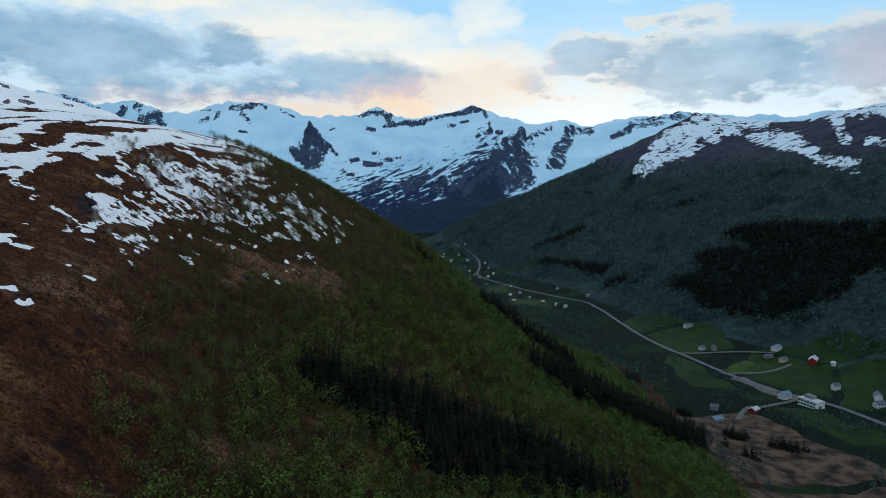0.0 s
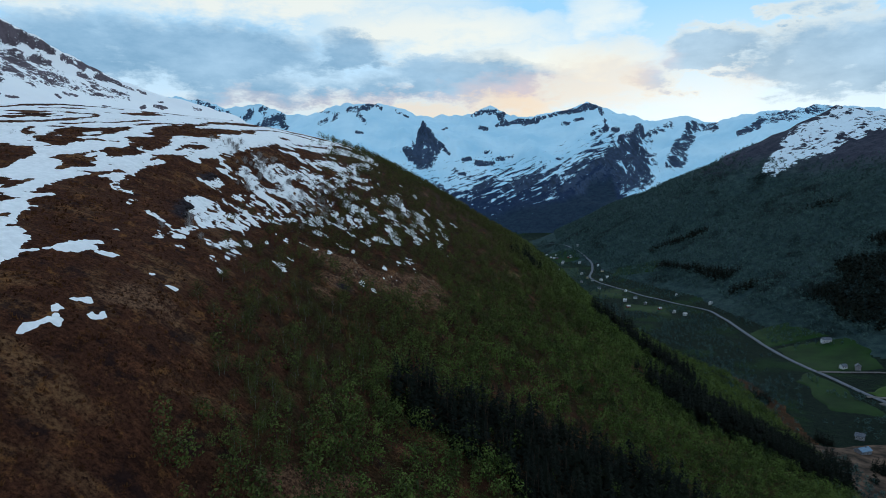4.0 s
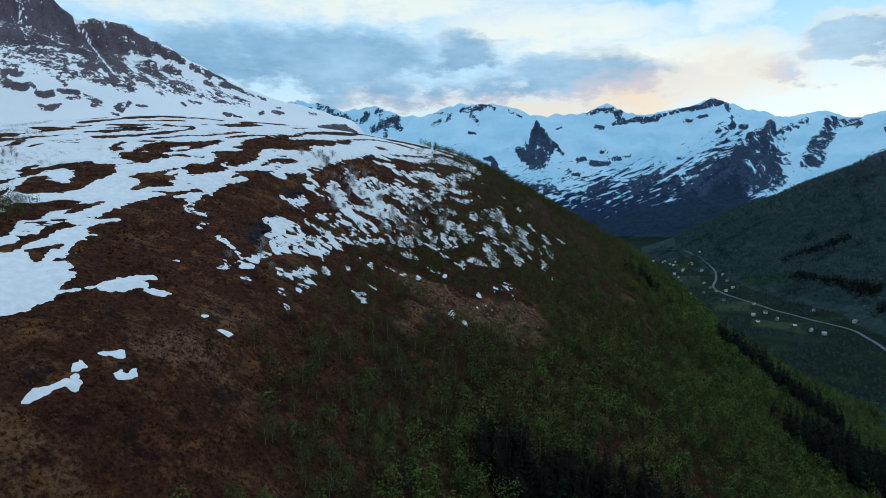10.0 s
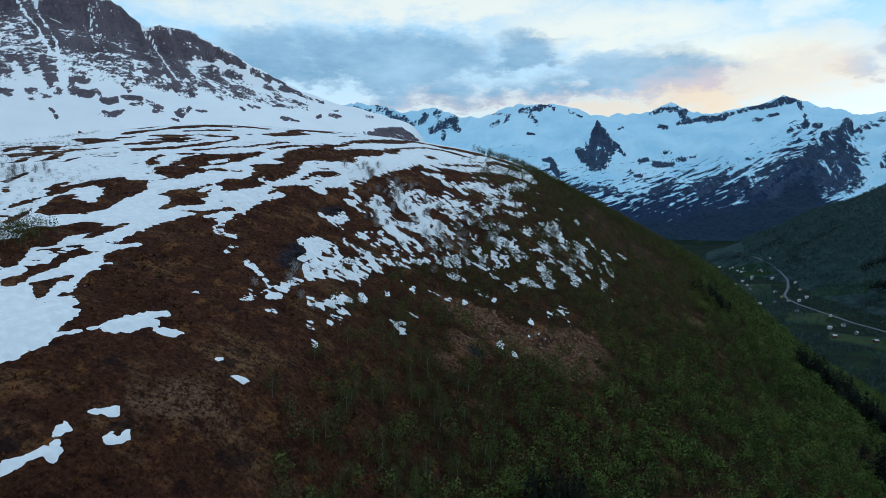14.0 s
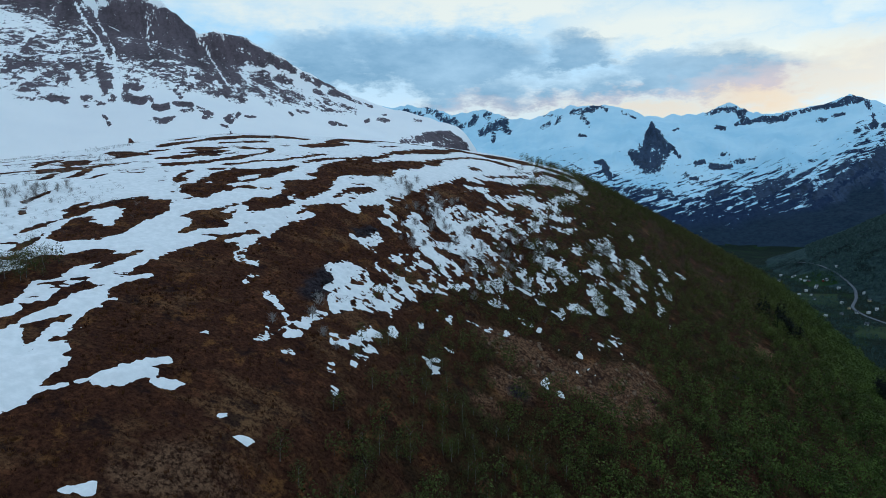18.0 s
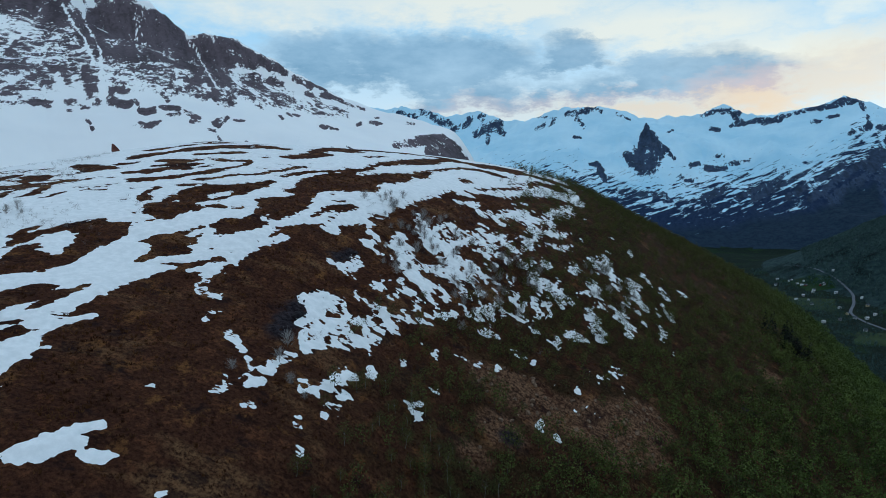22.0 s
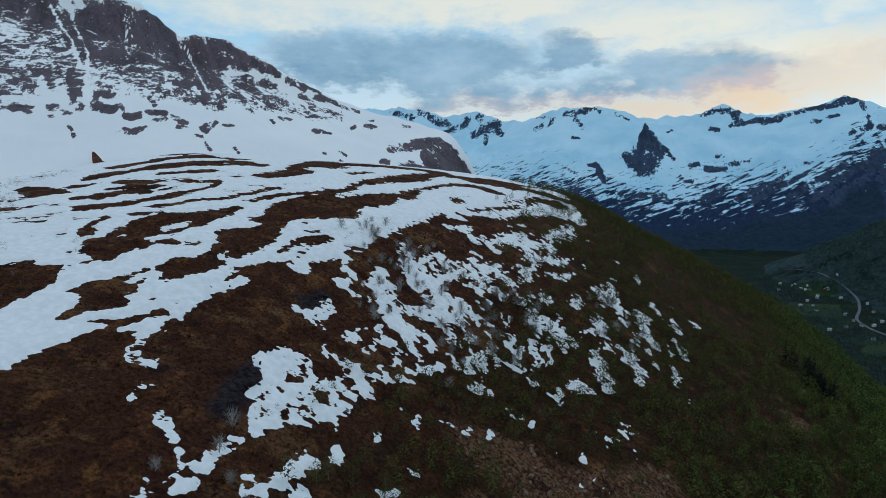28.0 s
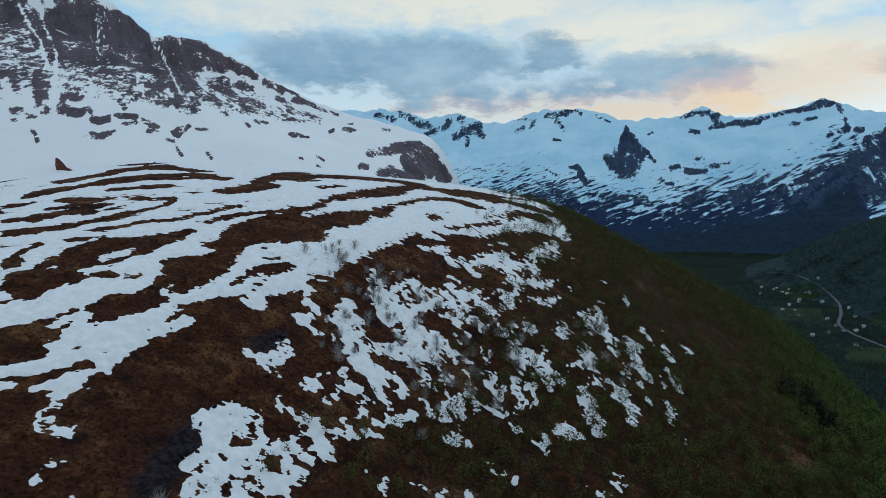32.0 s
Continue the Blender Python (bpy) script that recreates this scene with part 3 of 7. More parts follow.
CLIFF_B = [(-47.8, 9.0, 0.50, -46.9, 7.2, 0.43, 0.95), (-43.5, 10.1, 0.36, -40.6, 9.0, 0.18, 1.20), (-43.4, 8.2, 0.43, -41.2, 8.1, 0.22, 0.85), (-43.0, 7.4, 0.50, -42.8, 6.3, 0.36, 0.85), (-45.4, 9.0, 0.43, -45.3, 6.4, 0.29, 0.80), (-44.2, 8.2, 0.43, -43.4, 6.9, 0.43, 0.85), (-41.7, 7.0, 0.29, -41.3, 6.5, 0.22, 0.90), (-39.9, 8.5, 0.18, -38.8, 7.9, 0.18, 1.00), (-38.6, 8.2, 0.11, -37.3, 7.5, 0.11, 0.90), (-37.7, 7.3, 0.22, -36.0, 6.7, 0.11, 0.90), (-38.9, 7.3, 0.22, -38.2, 6.8, 0.18, 0.80), (-35.7, 6.5, 0.14, -34.2, 6.0, 0.07, 0.80)]
LEDGES = [(-57.7, 8.1, 0.55, -57.1, 7.0, 0.31, 0.75), (-55.7, 8.3, 0.31, -55.6, 5.9, 0.31, 0.95), (-55.5, 7.5, 0.31, -55.4, 6.3, 0.24, 0.90), (-58.0, 9.8, 0.31, -55.9, 9.8, 0.18, 0.60), (-54.2, 8.8, 0.31, -52.3, 7.7, 0.37, 0.70), (-54.5, 7.4, 0.24, -51.9, 7.3, 0.24, 0.75), (-54.5, 6.7, 0.24, -52.9, 6.8, 0.24, 0.85), (-54.4, 6.0, 0.31, -53.3, 5.7, 0.24, 1.00), (-53.1, 9.3, 0.37, -52.2, 8.9, 0.24, 0.70), (-51.5, 8.8, 0.24, -50.4, 8.7, 0.18, 0.90), (-51.2, 7.6, 0.24, -50.0, 7.7, 0.18, 0.70), (-49.6, 9.1, 0.24, -48.4, 9.0, 0.18, 0.90), (-48.5, 8.0, 0.24, -47.1, 7.0, 0.18, 0.80), (-47.9, 6.7, 0.24, -46.5, 6.6, 0.15, 1.00)]
LEDGES_B = [(-50.5, 6.6, 0.15, -50.2, 6.2, 0.12, 0.90), (-52.7, 5.9, 0.18, -52.6, 5.7, 0.12, 0.90), (-60.0, 7.9, 0.92, -58.7, 7.3, 0.61, 0.70), (-59.8, 5.5, 0.24, -58.8, 5.4, 0.24, 0.80)]
OUTCROPS = [(-57.3, 5.6, 0.22, -56.8, 5.6, 0.16, 1.00), (-56.5, 5.3, 0.13, -56.1, 5.3, 0.11, 1.00), (-57.5, 4.9, 0.08, -57.2, 4.9, 0.05, 1.00), (-56.3, 4.3, 0.08, -56.0, 3.6, 0.11, 1.10), (-52.4, 5.2, 0.16, -51.3, 5.4, 0.16, 1.10), (-50.7, 5.6, 0.16, -49.5, 5.5, 0.16, 1.00), (-50.5, 4.8, 0.08, -49.5, 5.2, 0.11, 1.00), (-52.5, 4.0, 0.19, -51.7, 4.2, 0.16, 1.10), (-51.7, 4.2, 0.13, -51.0, 4.5, 0.11, 1.10), (-49.0, 5.4, 0.13, -48.2, 4.8, 0.16, 1.00), (-48.6, 4.6, 0.11, -48.0, 4.4, 0.05, 0.90), (-46.7, 4.4, 0.19, -45.9, 5.0, 0.16, 1.10), (-47.5, 4.0, 0.08, -47.0, 3.8, 0.08, 1.00), (-46.9, 3.5, 0.05, -46.4, 2.7, 0.08, 0.90)]
OUTCROPS_B = [(-44.5, 3.0, 0.05, -44.2, 2.5, 0.05, 1.20), (-45.3, 4.8, 0.08, -44.5, 4.7, 0.05, 0.90), (-48.5, 2.1, 0.08, -48.2, 2.0, 0.05, 1.00), (-53.2, 4.0, 0.08, -52.9, 3.9, 0.04, 1.00), (-41.5, 5.4, 0.08, -41.3, 5.0, 0.08, 1.00), (-40.7, 5.5, 0.11, -40.0, 5.3, 0.08, 0.90), (-38.7, 5.7, 0.08, -36.9, 5.7, 0.11, 0.90), (-38.2, 6.2, 0.08, -37.3, 6.0, 0.05, 0.80), (-38.0, 4.5, 0.11, -37.6, 4.5, 0.08, 1.00), (-37.3, 4.4, 0.08, -36.6, 4.3, 0.05, 1.00), (-34.9, 4.8, 0.11, -34.6, 4.9, 0.08, 1.00), (-33.7, 4.9, 0.16, -33.0, 4.8, 0.11, 1.10), (-33.4, 5.4, 0.05, -33.0, 5.4, 0.05, 1.00), (-37.4, 2.6, 0.08, -37.2, 2.5, 0.08, 1.00)]
OUTCROPS_C = [(-36.0, 2.8, 0.08, -35.5, 2.5, 0.05, 1.00), (-36.0, 2.1, 0.08, -35.7, 1.9, 0.05, 1.00), (-30.7, 5.0, 0.11, -30.0, 4.9, 0.05, 1.10)]
DOME = [(-31.7, 3.1, 0.25, -30.1, 3.2, 0.25, 1.20), (-29.6, 3.5, 0.25, -28.2, 3.6, 0.29, 1.30), (-28.0, 3.5, 0.36, -26.8, 1.7, 0.43, 1.40), (-28.7, 2.6, 0.36, -27.7, 1.2, 0.43, 1.10), (-30.1, 1.7, 0.29, -28.7, 1.0, 0.29, 1.00), (-26.8, 2.6, 0.43, -25.6, 1.0, 0.29, 1.40), (-32.4, 2.0, 0.18, -31.9, 1.9, 0.14, 1.10), (-31.0, 1.5, 0.29, -28.7, 1.2, 0.29, 0.70), (-27.7, 3.8, 0.22, -26.3, 2.2, 0.29, 1.40)]
SPECKS = [(-60.9, 8.2, 2.16, -58.0, 8.8, 1.44, 0.60), (-58.0, 8.8, 1.44, -52.4, 8.5, 1.26, 0.58), (-52.4, 8.5, 1.08, -45.9, 7.2, 0.90, 0.56), (-45.9, 8.1, 0.90, -40.8, 6.6, 0.72, 0.54), (-40.8, 6.6, 0.65, -36.0, 5.6, 0.43, 0.45), (-59.9, 9.4, 1.08, -54.9, 9.7, 0.79, 0.60), (-54.6, 8.6, 0.79, -47.1, 7.6, 0.79, 0.60)]
GULLIES = [(-56.9, 13.0, 0.05, -56.4, 12.0, 0.05, 1.00), (-56.4, 11.8, 0.05, -55.6, 10.6, 0.05, 1.00), (-55.6, 10.6, 0.06, -55.3, 8.7, 0.06, 1.00), (-55.6, 12.6, 0.06, -55.0, 11.0, 0.05, 1.00), (-55.0, 11.0, 0.05, -54.6, 9.5, 0.06, 1.00), (-54.6, 9.5, 0.06, -55.0, 6.8, 0.05, 1.00), (-51.8, 12.7, 0.05, -51.9, 9.9, 0.05, 1.00), (-51.6, 11.3, 0.06, -51.4, 11.4, 0.06, 1.00), (-47.8, 10.9, 0.05, -47.2, 9.3, 0.05, 1.00), (-47.2, 9.3, 0.05, -46.4, 7.4, 0.05, 1.00), (-55.3, 12.7, 0.13, -53.3, 13.4, 0.08, 1.00), (-54.5, 11.3, 0.06, -53.8, 11.1, 0.05, 1.00), (-45.8, 10.6, 0.05, -44.7, 10.4, 0.04, 1.00), (-50.2, 12.6, 0.04, -50.4, 12.0, 0.04, 1.00)]
PEAKS = [(-11.0, 5.2, 0.04, -11.1, 2.4, 0.76, 1.30), (-11.0, 5.2, 0.04, -10.0, 3.0, 0.43, 1.20), (-12.4, 2.9, 0.22, -12.1, 2.1, 0.18, 0.90), (-10.0, 3.8, 0.11, -8.8, 2.5, 0.07, 1.10), (-14.8, 2.3, 0.07, -14.5, 1.6, 0.18, 1.30), (-14.5, 1.6, 0.18, -14.1, 0.9, 0.11, 1.30), (-15.3, 2.1, 0.11, -14.6, 2.1, 0.11, 0.90), (-31.5, 6.4, 0.14, -29.6, 6.0, 0.22, 0.60), (-29.4, 6.7, 0.18, -27.3, 5.5, 0.29, 0.65), (-28.2, 6.0, 0.22, -26.8, 5.5, 0.22, 0.60), (-26.8, 4.8, 0.22, -25.2, 5.5, 0.29, 0.60), (-25.2, 6.0, 0.18, -24.0, 6.0, 0.29, 0.65), (-24.5, 4.6, 0.29, -22.7, 5.5, 0.29, 0.70), (-23.6, 4.4, 0.18, -23.6, 3.7, 0.11, 0.70)]
PEAKS_B = [(-22.9, 5.1, 0.22, -22.3, 4.6, 0.18, 0.70), (-20.1, 6.0, 0.11, -18.1, 5.9, 0.18, 0.50), (-19.7, 5.0, 0.14, -18.3, 5.5, 0.18, 0.60), (-17.2, 6.1, 0.18, -15.6, 6.3, 0.18, 0.65), (-16.3, 5.7, 0.22, -15.8, 5.0, 0.11, 0.65), (-15.8, 6.6, 0.11, -14.7, 6.5, 0.11, 0.80), (-14.9, 6.6, 0.11, -14.5, 6.3, 0.11, 0.70), (-13.3, 6.1, 0.11, -12.3, 5.6, 0.07, 0.70), (-16.7, 4.3, 0.05, -15.8, 4.2, 0.05, 1.00), (-7.0, 5.7, 0.18, -5.8, 6.0, 0.18, 0.60), (-6.0, 6.1, 0.18, -4.4, 5.8, 0.29, 0.65), (-4.8, 5.6, 0.18, -4.0, 5.1, 0.14, 0.80), (-6.2, 4.7, 0.11, -5.6, 4.6, 0.11, 1.00), (-4.8, 4.9, 0.11, -3.2, 5.1, 0.11, 0.90)]
PEAKS_C = [(-3.2, 5.2, 0.14, -1.5, 5.2, 0.14, 1.10), (-2.6, 5.0, 0.11, -1.9, 5.1, 0.11, 1.00), (-1.5, 5.4, 0.11, 0.8, 5.9, 0.11, 0.80), (0.8, 5.9, 0.14, 1.9, 6.1, 0.18, 1.00), (1.7, 6.1, 0.14, 2.8, 6.4, 0.18, 0.90), (2.3, 6.1, 0.14, 3.3, 6.3, 0.11, 1.00), (3.6, 6.2, 0.11, 3.8, 5.6, 0.11, 1.00), (0.7, 5.0, 0.14, 1.2, 5.0, 0.07, 1.10), (1.6, 5.2, 0.07, 2.3, 5.4, 0.07, 1.00), (3.0, 4.0, 0.11, 4.2, 4.5, 0.14, 1.00), (4.2, 4.8, 0.11, 4.0, 5.2, 0.07, 0.80), (4.7, 4.4, 0.14, 5.0, 4.4, 0.14, 1.00), (-9.3, 4.6, 0.07, -8.9, 4.7, 0.07, 1.00), (-7.7, 2.0, 0.14, -6.9, 2.1, 0.14, 1.00)]
PEAKS_D = [(-6.5, 1.7, 0.18, -5.1, 1.7, 0.14, 1.10), (-5.1, 2.0, 0.11, -3.5, 2.2, 0.11, 0.70), (-5.7, 2.6, 0.11, -5.1, 2.6, 0.07, 0.80), (-1.6, 1.6, 0.07, -1.1, 1.7, 0.07, 0.90), (-5.8, 0.0, 0.11, -3.5, 1.3, 0.07, 0.80), (-4.2, -0.6, 0.14, -0.8, 1.3, 0.11, 0.85), (-3.0, -0.6, 0.22, 0.3, 1.3, 0.11, 0.90), (-0.7, -0.4, 0.22, 2.8, 1.9, 0.14, 0.90), (0.8, -0.6, 0.22, 4.8, 2.8, 0.14, 1.00), (2.2, -0.6, 0.36, 4.2, 1.0, 0.22, 1.00), (4.5, 1.8, 0.36, 5.1, 2.4, 0.36, 1.30), (-1.5, 0.2, 0.11, 1.4, 2.1, 0.07, 0.70), (-6.6, -0.6, 0.22, -5.4, 0.0, 0.22, 0.90), (-17.5, 0.7, 0.29, -14.8, -0.2, 0.29, 0.50)]
PEAKS_E = [(-13.0, -0.2, 0.29, -9.5, -0.4, 0.29, 0.55), (-8.3, 1.1, 0.14, -7.5, 0.7, 0.14, 0.70), (-23.5, 2.1, 0.11, -19.4, 1.6, 0.14, 0.40), (-17.5, 2.1, 0.11, -15.7, 1.1, 0.11, 0.50)]
BUTTRESS = [(6.4, 4.7, 0.22, 6.2, 3.3, 0.79, .90), (6.2, 3.3, 0.79, 6.0, 1.6, 1.32, .90), (5.2, 3.9, 0.26, 4.5, 2.3, 0.44, .80), (9.3, 2.2, 0.53, 10.1, 4.1, 0.35, .85), (7.3, 4.3, 0.22, 8.9, 4.8, 0.22, .60), (10.2, 4.8, 0.26, 12.0, 4.5, 0.22, .75), (13.8, 4.1, 0.22, 15.0, 4.7, 0.22, .80), (15.3, 5.0, 0.31, 19.5, 5.7, 0.31, .55)]
SIDE_SNOW = [(16.0, 1.5, 0.44, 18.3, 3.5, 0.97, .75), (18.3, 3.5, 0.97, 22.0, 5.0, 0.79, .75), (22.0, 5.0, 0.79, 26.6, 5.4, 0.35, .75), (24.0, 3.8, 0.35, 26.7, 3.5, 0.61, .62), (26.7, 3.5, 0.61, 28.2, 2.5, 0.35, .62), (28.1, 5.3, 0.31, 30.2, 5.7, 0.44, .75), (30.2, 5.7, 0.44, 33.5, 5.7, 0.53, .75), (28.2, 2.4, 0.44, 30.9, 1.5, 0.44, .50), (29.5, 4.8, 0.31, 30.3, 3.4, 0.35, .60), (31.7, 3.3, 0.35, 33.7, 2.8, 0.35, .50)]
SNOW_LINE = [(-31.5, 0.2), (-17.5, 0.5), (-13.9, 0.0), (-11.7, -0.6), (-8.7, -0.7), (-6.2, -0.2), (-4.6, -0.4), (-2.7, 0.3), (-0.8, 0.4), (1.1, 1.0), (2.8, 1.9), (3.1, 2.9), (4.3, 2.7), (4.7, 3.3), (5.7, -0.8), (7.6, -2.6), (10.1, -2.1), (12.8, -1.7)]
POST_LEFT, POST_FAR, POST_LOW = (-33, 165, 43), (-10.5, 102, 22), (0, 0, 0)


def bearings(x, y, z, post):
    dx, dy = x - post[0], y - post[1]
    return np.degrees(np.arctan2(dx, dy)), np.degrees(np.arctan2(z - post[2], np.hypot(dx, dy)))


def rock_cover(x, y, z, post, rows, ragged=1.0):
    az, el = bearings(x, y, z, post)
    az, el = az + 0.30 * ragged * fbm(az + 90, el, 0.9, 4, 0.7), el + 0.24 * ragged * fbm(az + 60, el + 40, 0.8, 4, 0.7)
    cover = np.zeros(az.shape)
    for a0, e0, w0, a1, e1, w1, closed in rows:
        near = np.where((az > min(a0, a1) - 3) & (az < max(a0, a1) + 3))[0]
        u, v = az[near] - a0, el[near] - e0
        dx, dy = a1 - a0, e1 - e0
        t = np.clip((u * dx + v * dy) / (dx * dx + dy * dy + 1e-9), 0, 1)
        d = np.hypot(u - t * dx, v - t * dy) / (w0 + t * (w1 - w0))
        cover[near] = np.maximum(cover[near], closed * np.clip(1.42 - 0.64 * d, 0, 1))
    return cover


def grid_mesh(name, xs, ys, zs, faces_keep=None):
    """A sheet over a rectangular array of places."""
    ny, nx = xs.shape
    co = np.stack([xs, ys, zs], -1).reshape(-1, 3)
    i = np.arange((ny - 1) * (nx - 1))
    a = (i // (nx - 1)) * nx + i % (nx - 1)
    quads = np.stack([a, a + 1, a + nx + 1, a + nx], 1)
    if faces_keep is not None:
        quads = quads[faces_keep.ravel()]
        used = np.unique(quads)
        back = np.zeros(len(co), int)
        back[used] = np.arange(len(used))
        quads, co = back[quads], co[used]
    else:
        used = np.arange(len(co))
    return soup(name, co, quads), used


def soup(name, co, faces, smooth=True):
    """A mesh from arrays of places and of faces with equally many corners."""
    me = bpy.data.meshes.new(name)
    k = faces.shape[1]
    me.vertices.add(len(co))
    me.vertices.foreach_set("co", co.astype(np.float32).ravel())
    me.loops.add(faces.size)
    me.loops.foreach_set("vertex_index", faces.astype(np.int32).ravel())
    me.polygons.add(len(faces))
    me.polygons.foreach_set("loop_start", np.arange(0, faces.size, k, dtype=np.int32))
    me.polygons.foreach_set("use_smooth", np.full(len(faces), smooth))
    me.update(calc_edges=True)
    return me


def attribute(me, name, values):
    at = me.attributes.new(name, "FLOAT", "POINT")
    at.data.foreach_set("value", values.astype(np.float32))


def step(v, lo, hi):
    t = np.clip((v - lo) / (hi - lo), 0, 1)
    return t * t * (3 - 2 * t)


# ---- the hill ----
# outlines of the snow and of the heath in it, on the plan; small streaks as lines of (x, y, half width)
SNOW_EDGE_A = [(-121.5, 152), (-121, 157.5), (-121.5, 162.5), (-122.5, 165.5), (-122.5, 168), (-122.5, 172), (-121.5, 176), (-120.5, 175), (-118.5, 176), (-117.5, 179), (-117, 183.5), (-115, 182.5), (-113, 185), (-113, 189), (-114.5, 187), (-116.5, 186), (-119.5, 188.5), (-119.5, 191), (-121, 192), (-122.5, 188.5), (-122, 183.5), (-122, 178), (-122, 175), (-123, 171.5), (-124.5, 167.5), (-126, 171), (-129, 177), (-130.5, 175.5), (-131, 178), (-134, 180), (-135.5, 178.5), (-135.5, 175.5), (-137, 178.5), (-135.5, 179), (-137, 182), (-137.5, 184.5), (-138.5, 182.5), (-140, 184.5), (-141, 186.5), (-143, 190), (-144.5, 194.5), (-145, 198.5), (-146.5, 197), (-149, 199), (-150.5, 202), (-151.5, 206.5), (-151, 211), (-152, 216.5)]
SNOW_EDGE_B = [(-152.5, 213.5), (-153.5, 208), (-155, 209.5), (-157, 213.5), (-158, 217.5), (-159.5, 222.5), (-161, 227.5), (-161.5, 231.5), (-161.5, 239), (-162, 242), (-161.5, 244.5), (-161.5, 248), (-161.5, 253), (-161, 256.5), (-161, 258.5), (-157.5, 259.5), (-157.5, 258), (-157.5, 256), (-158.5, 251.5), (-159, 247.5), (-158.5, 245.5), (-156.5, 249), (-155.5, 248.5), (-155.5, 246.5), (-154.5, 249), (-153.5, 250), (-153.5, 253), (-154.5, 256), (-155, 259.5), (-156, 261), (-156.5, 265), (-157.5, 269.5), (-157.5, 273), (-157, 275.5), (-157.5, 278.5), (-157, 283), (-157.5, 285), (-159.5, 284), (-160, 278.5), (-160.5, 275), (-161.5, 282), (-163, 285), (-164, 285.5), (-164, 287.5), (-162.5, 290.5), (-162, 294.5), (-161, 296.5), (-162, 298.5)]
SNOW_EDGE_C = [(-160.5, 299.5), (-159, 304), (-157.5, 306), (-157.5, 302.5), (-156, 301), (-153.5, 302), (-152, 304.5), (-155.5, 309), (-154.5, 312.5), (-153, 317.5), (-152.5, 321), (-150, 318.5), (-146.5, 315.5), (-146.5, 310.5), (-145, 309.5), (-143.5, 311), (-144, 316), (-146, 319.5), (-148.5, 321), (-151, 323.5), (-151.5, 326.5), (-152, 330), (-151.5, 335), (-153.5, 338.5), (-155, 343), (-155, 349.5), (-154, 355), (-154.5, 359.5), (-155, 368), (-155, 379), (-155.5, 385.5), (-157.5, 390), (-156, 400.5), (-153.5, 398.5), (-149.5, 408), (-154.5, 410), (-150.5, 418), (-145.5, 435.5), (-142, 461), (-137, 491.5), (-131.5, 501.5), (-125, 498.5), (-126, 511.5), (-135, 531), (-146, 551.5), (-156.5, 570), (-175, 620), (-200, 700)]
SNOW_EDGE_D = [(-480, 720), (-480, 90), (-125, 140)]
SNOW_SHEET = [SNOW_EDGE_A + SNOW_EDGE_B + SNOW_EDGE_C + SNOW_EDGE_D]
HEATH_BANDS = [
    [(-326.5, 366.5), (-326.5, 384.5), (-362, 428.5), (-356.5, 463.5), (-318.5, 446), (-282.5, 425), (-281.5, 409.5), (-303, 414), (-332, 424), (-308.5, 390), (-299.5, 373), (-301, 363), (-303.5, 354.5)],
    [(-288.5, 328), (-295.5, 338), (-295.5, 348.5), (-287.5, 355.5), (-286, 370.5), (-284, 383.5), (-272, 391.5), (-273, 406.5), (-264.5, 410), (-257, 412.5), (-254.5, 401), (-263.5, 393), (-266.5, 383), (-272, 376), (-275.5, 364.5), (-280, 352), (-280.5, 340.5), (-281.5, 329.5), (-282, 325.5)],
    [(-269, 350), (-270.5, 357.5), (-265, 367), (-262.5, 376), (-254.5, 375), (-255, 363.5), (-261, 357.5), (-263.5, 349)],
    [(-270.5, 327.5), (-270, 335), (-263.5, 337), (-256.5, 343.5), (-250, 348), (-247, 348.5), (-252.5, 343), (-255, 334), (-257.5, 328), (-267.5, 327.5)],
]
HEATH_BANDS_B = [
    [(-261, 318), (-260.5, 323.5), (-257.5, 332.5), (-253, 341), (-253, 331.5), (-253.5, 321), (-256, 316.5)],
    [(-257, 301.5), (-253.5, 307), (-253, 318), (-254, 327.5), (-252.5, 335.5), (-246.5, 338), (-245, 334), (-245.5, 325.5), (-245.5, 315), (-246, 305.5), (-250.5, 297.5)],
    [(-278.5, 315), (-277.5, 320.5), (-273.5, 326), (-270.5, 322), (-269.5, 313.5), (-271, 310.5)],
    [(-244.5, 293.5), (-241, 300.5), (-237.5, 307.5), (-236, 316), (-235.5, 326.5), (-235, 335.5), (-234, 344.5), (-237.5, 353), (-248, 342.5), (-246.5, 350), (-241.5, 359.5), (-238, 357.5), (-231.5, 347), (-231.5, 339.5), (-230, 330), (-229.5, 320.5), (-230.5, 312), (-230.5, 302.5), (-234, 295.5), (-237, 289)],
]
HEATH_BANDS_C = [
    [(-226, 308.5), (-224, 317.5), (-222.5, 327), (-217.5, 334), (-216.5, 346), (-217.5, 361), (-216, 367.5), (-211.5, 363.5), (-213.5, 356.5), (-212.5, 347.5), (-213, 337.5), (-214.5, 329), (-218.5, 323.5), (-220, 316), (-222, 308.5)],
    [(-207.5, 337), (-208.5, 350), (-206, 360), (-201, 373.5), (-199, 384.5), (-194.5, 378.5), (-197, 368), (-201.5, 358), (-203.5, 348.5), (-203, 338.5)],
]
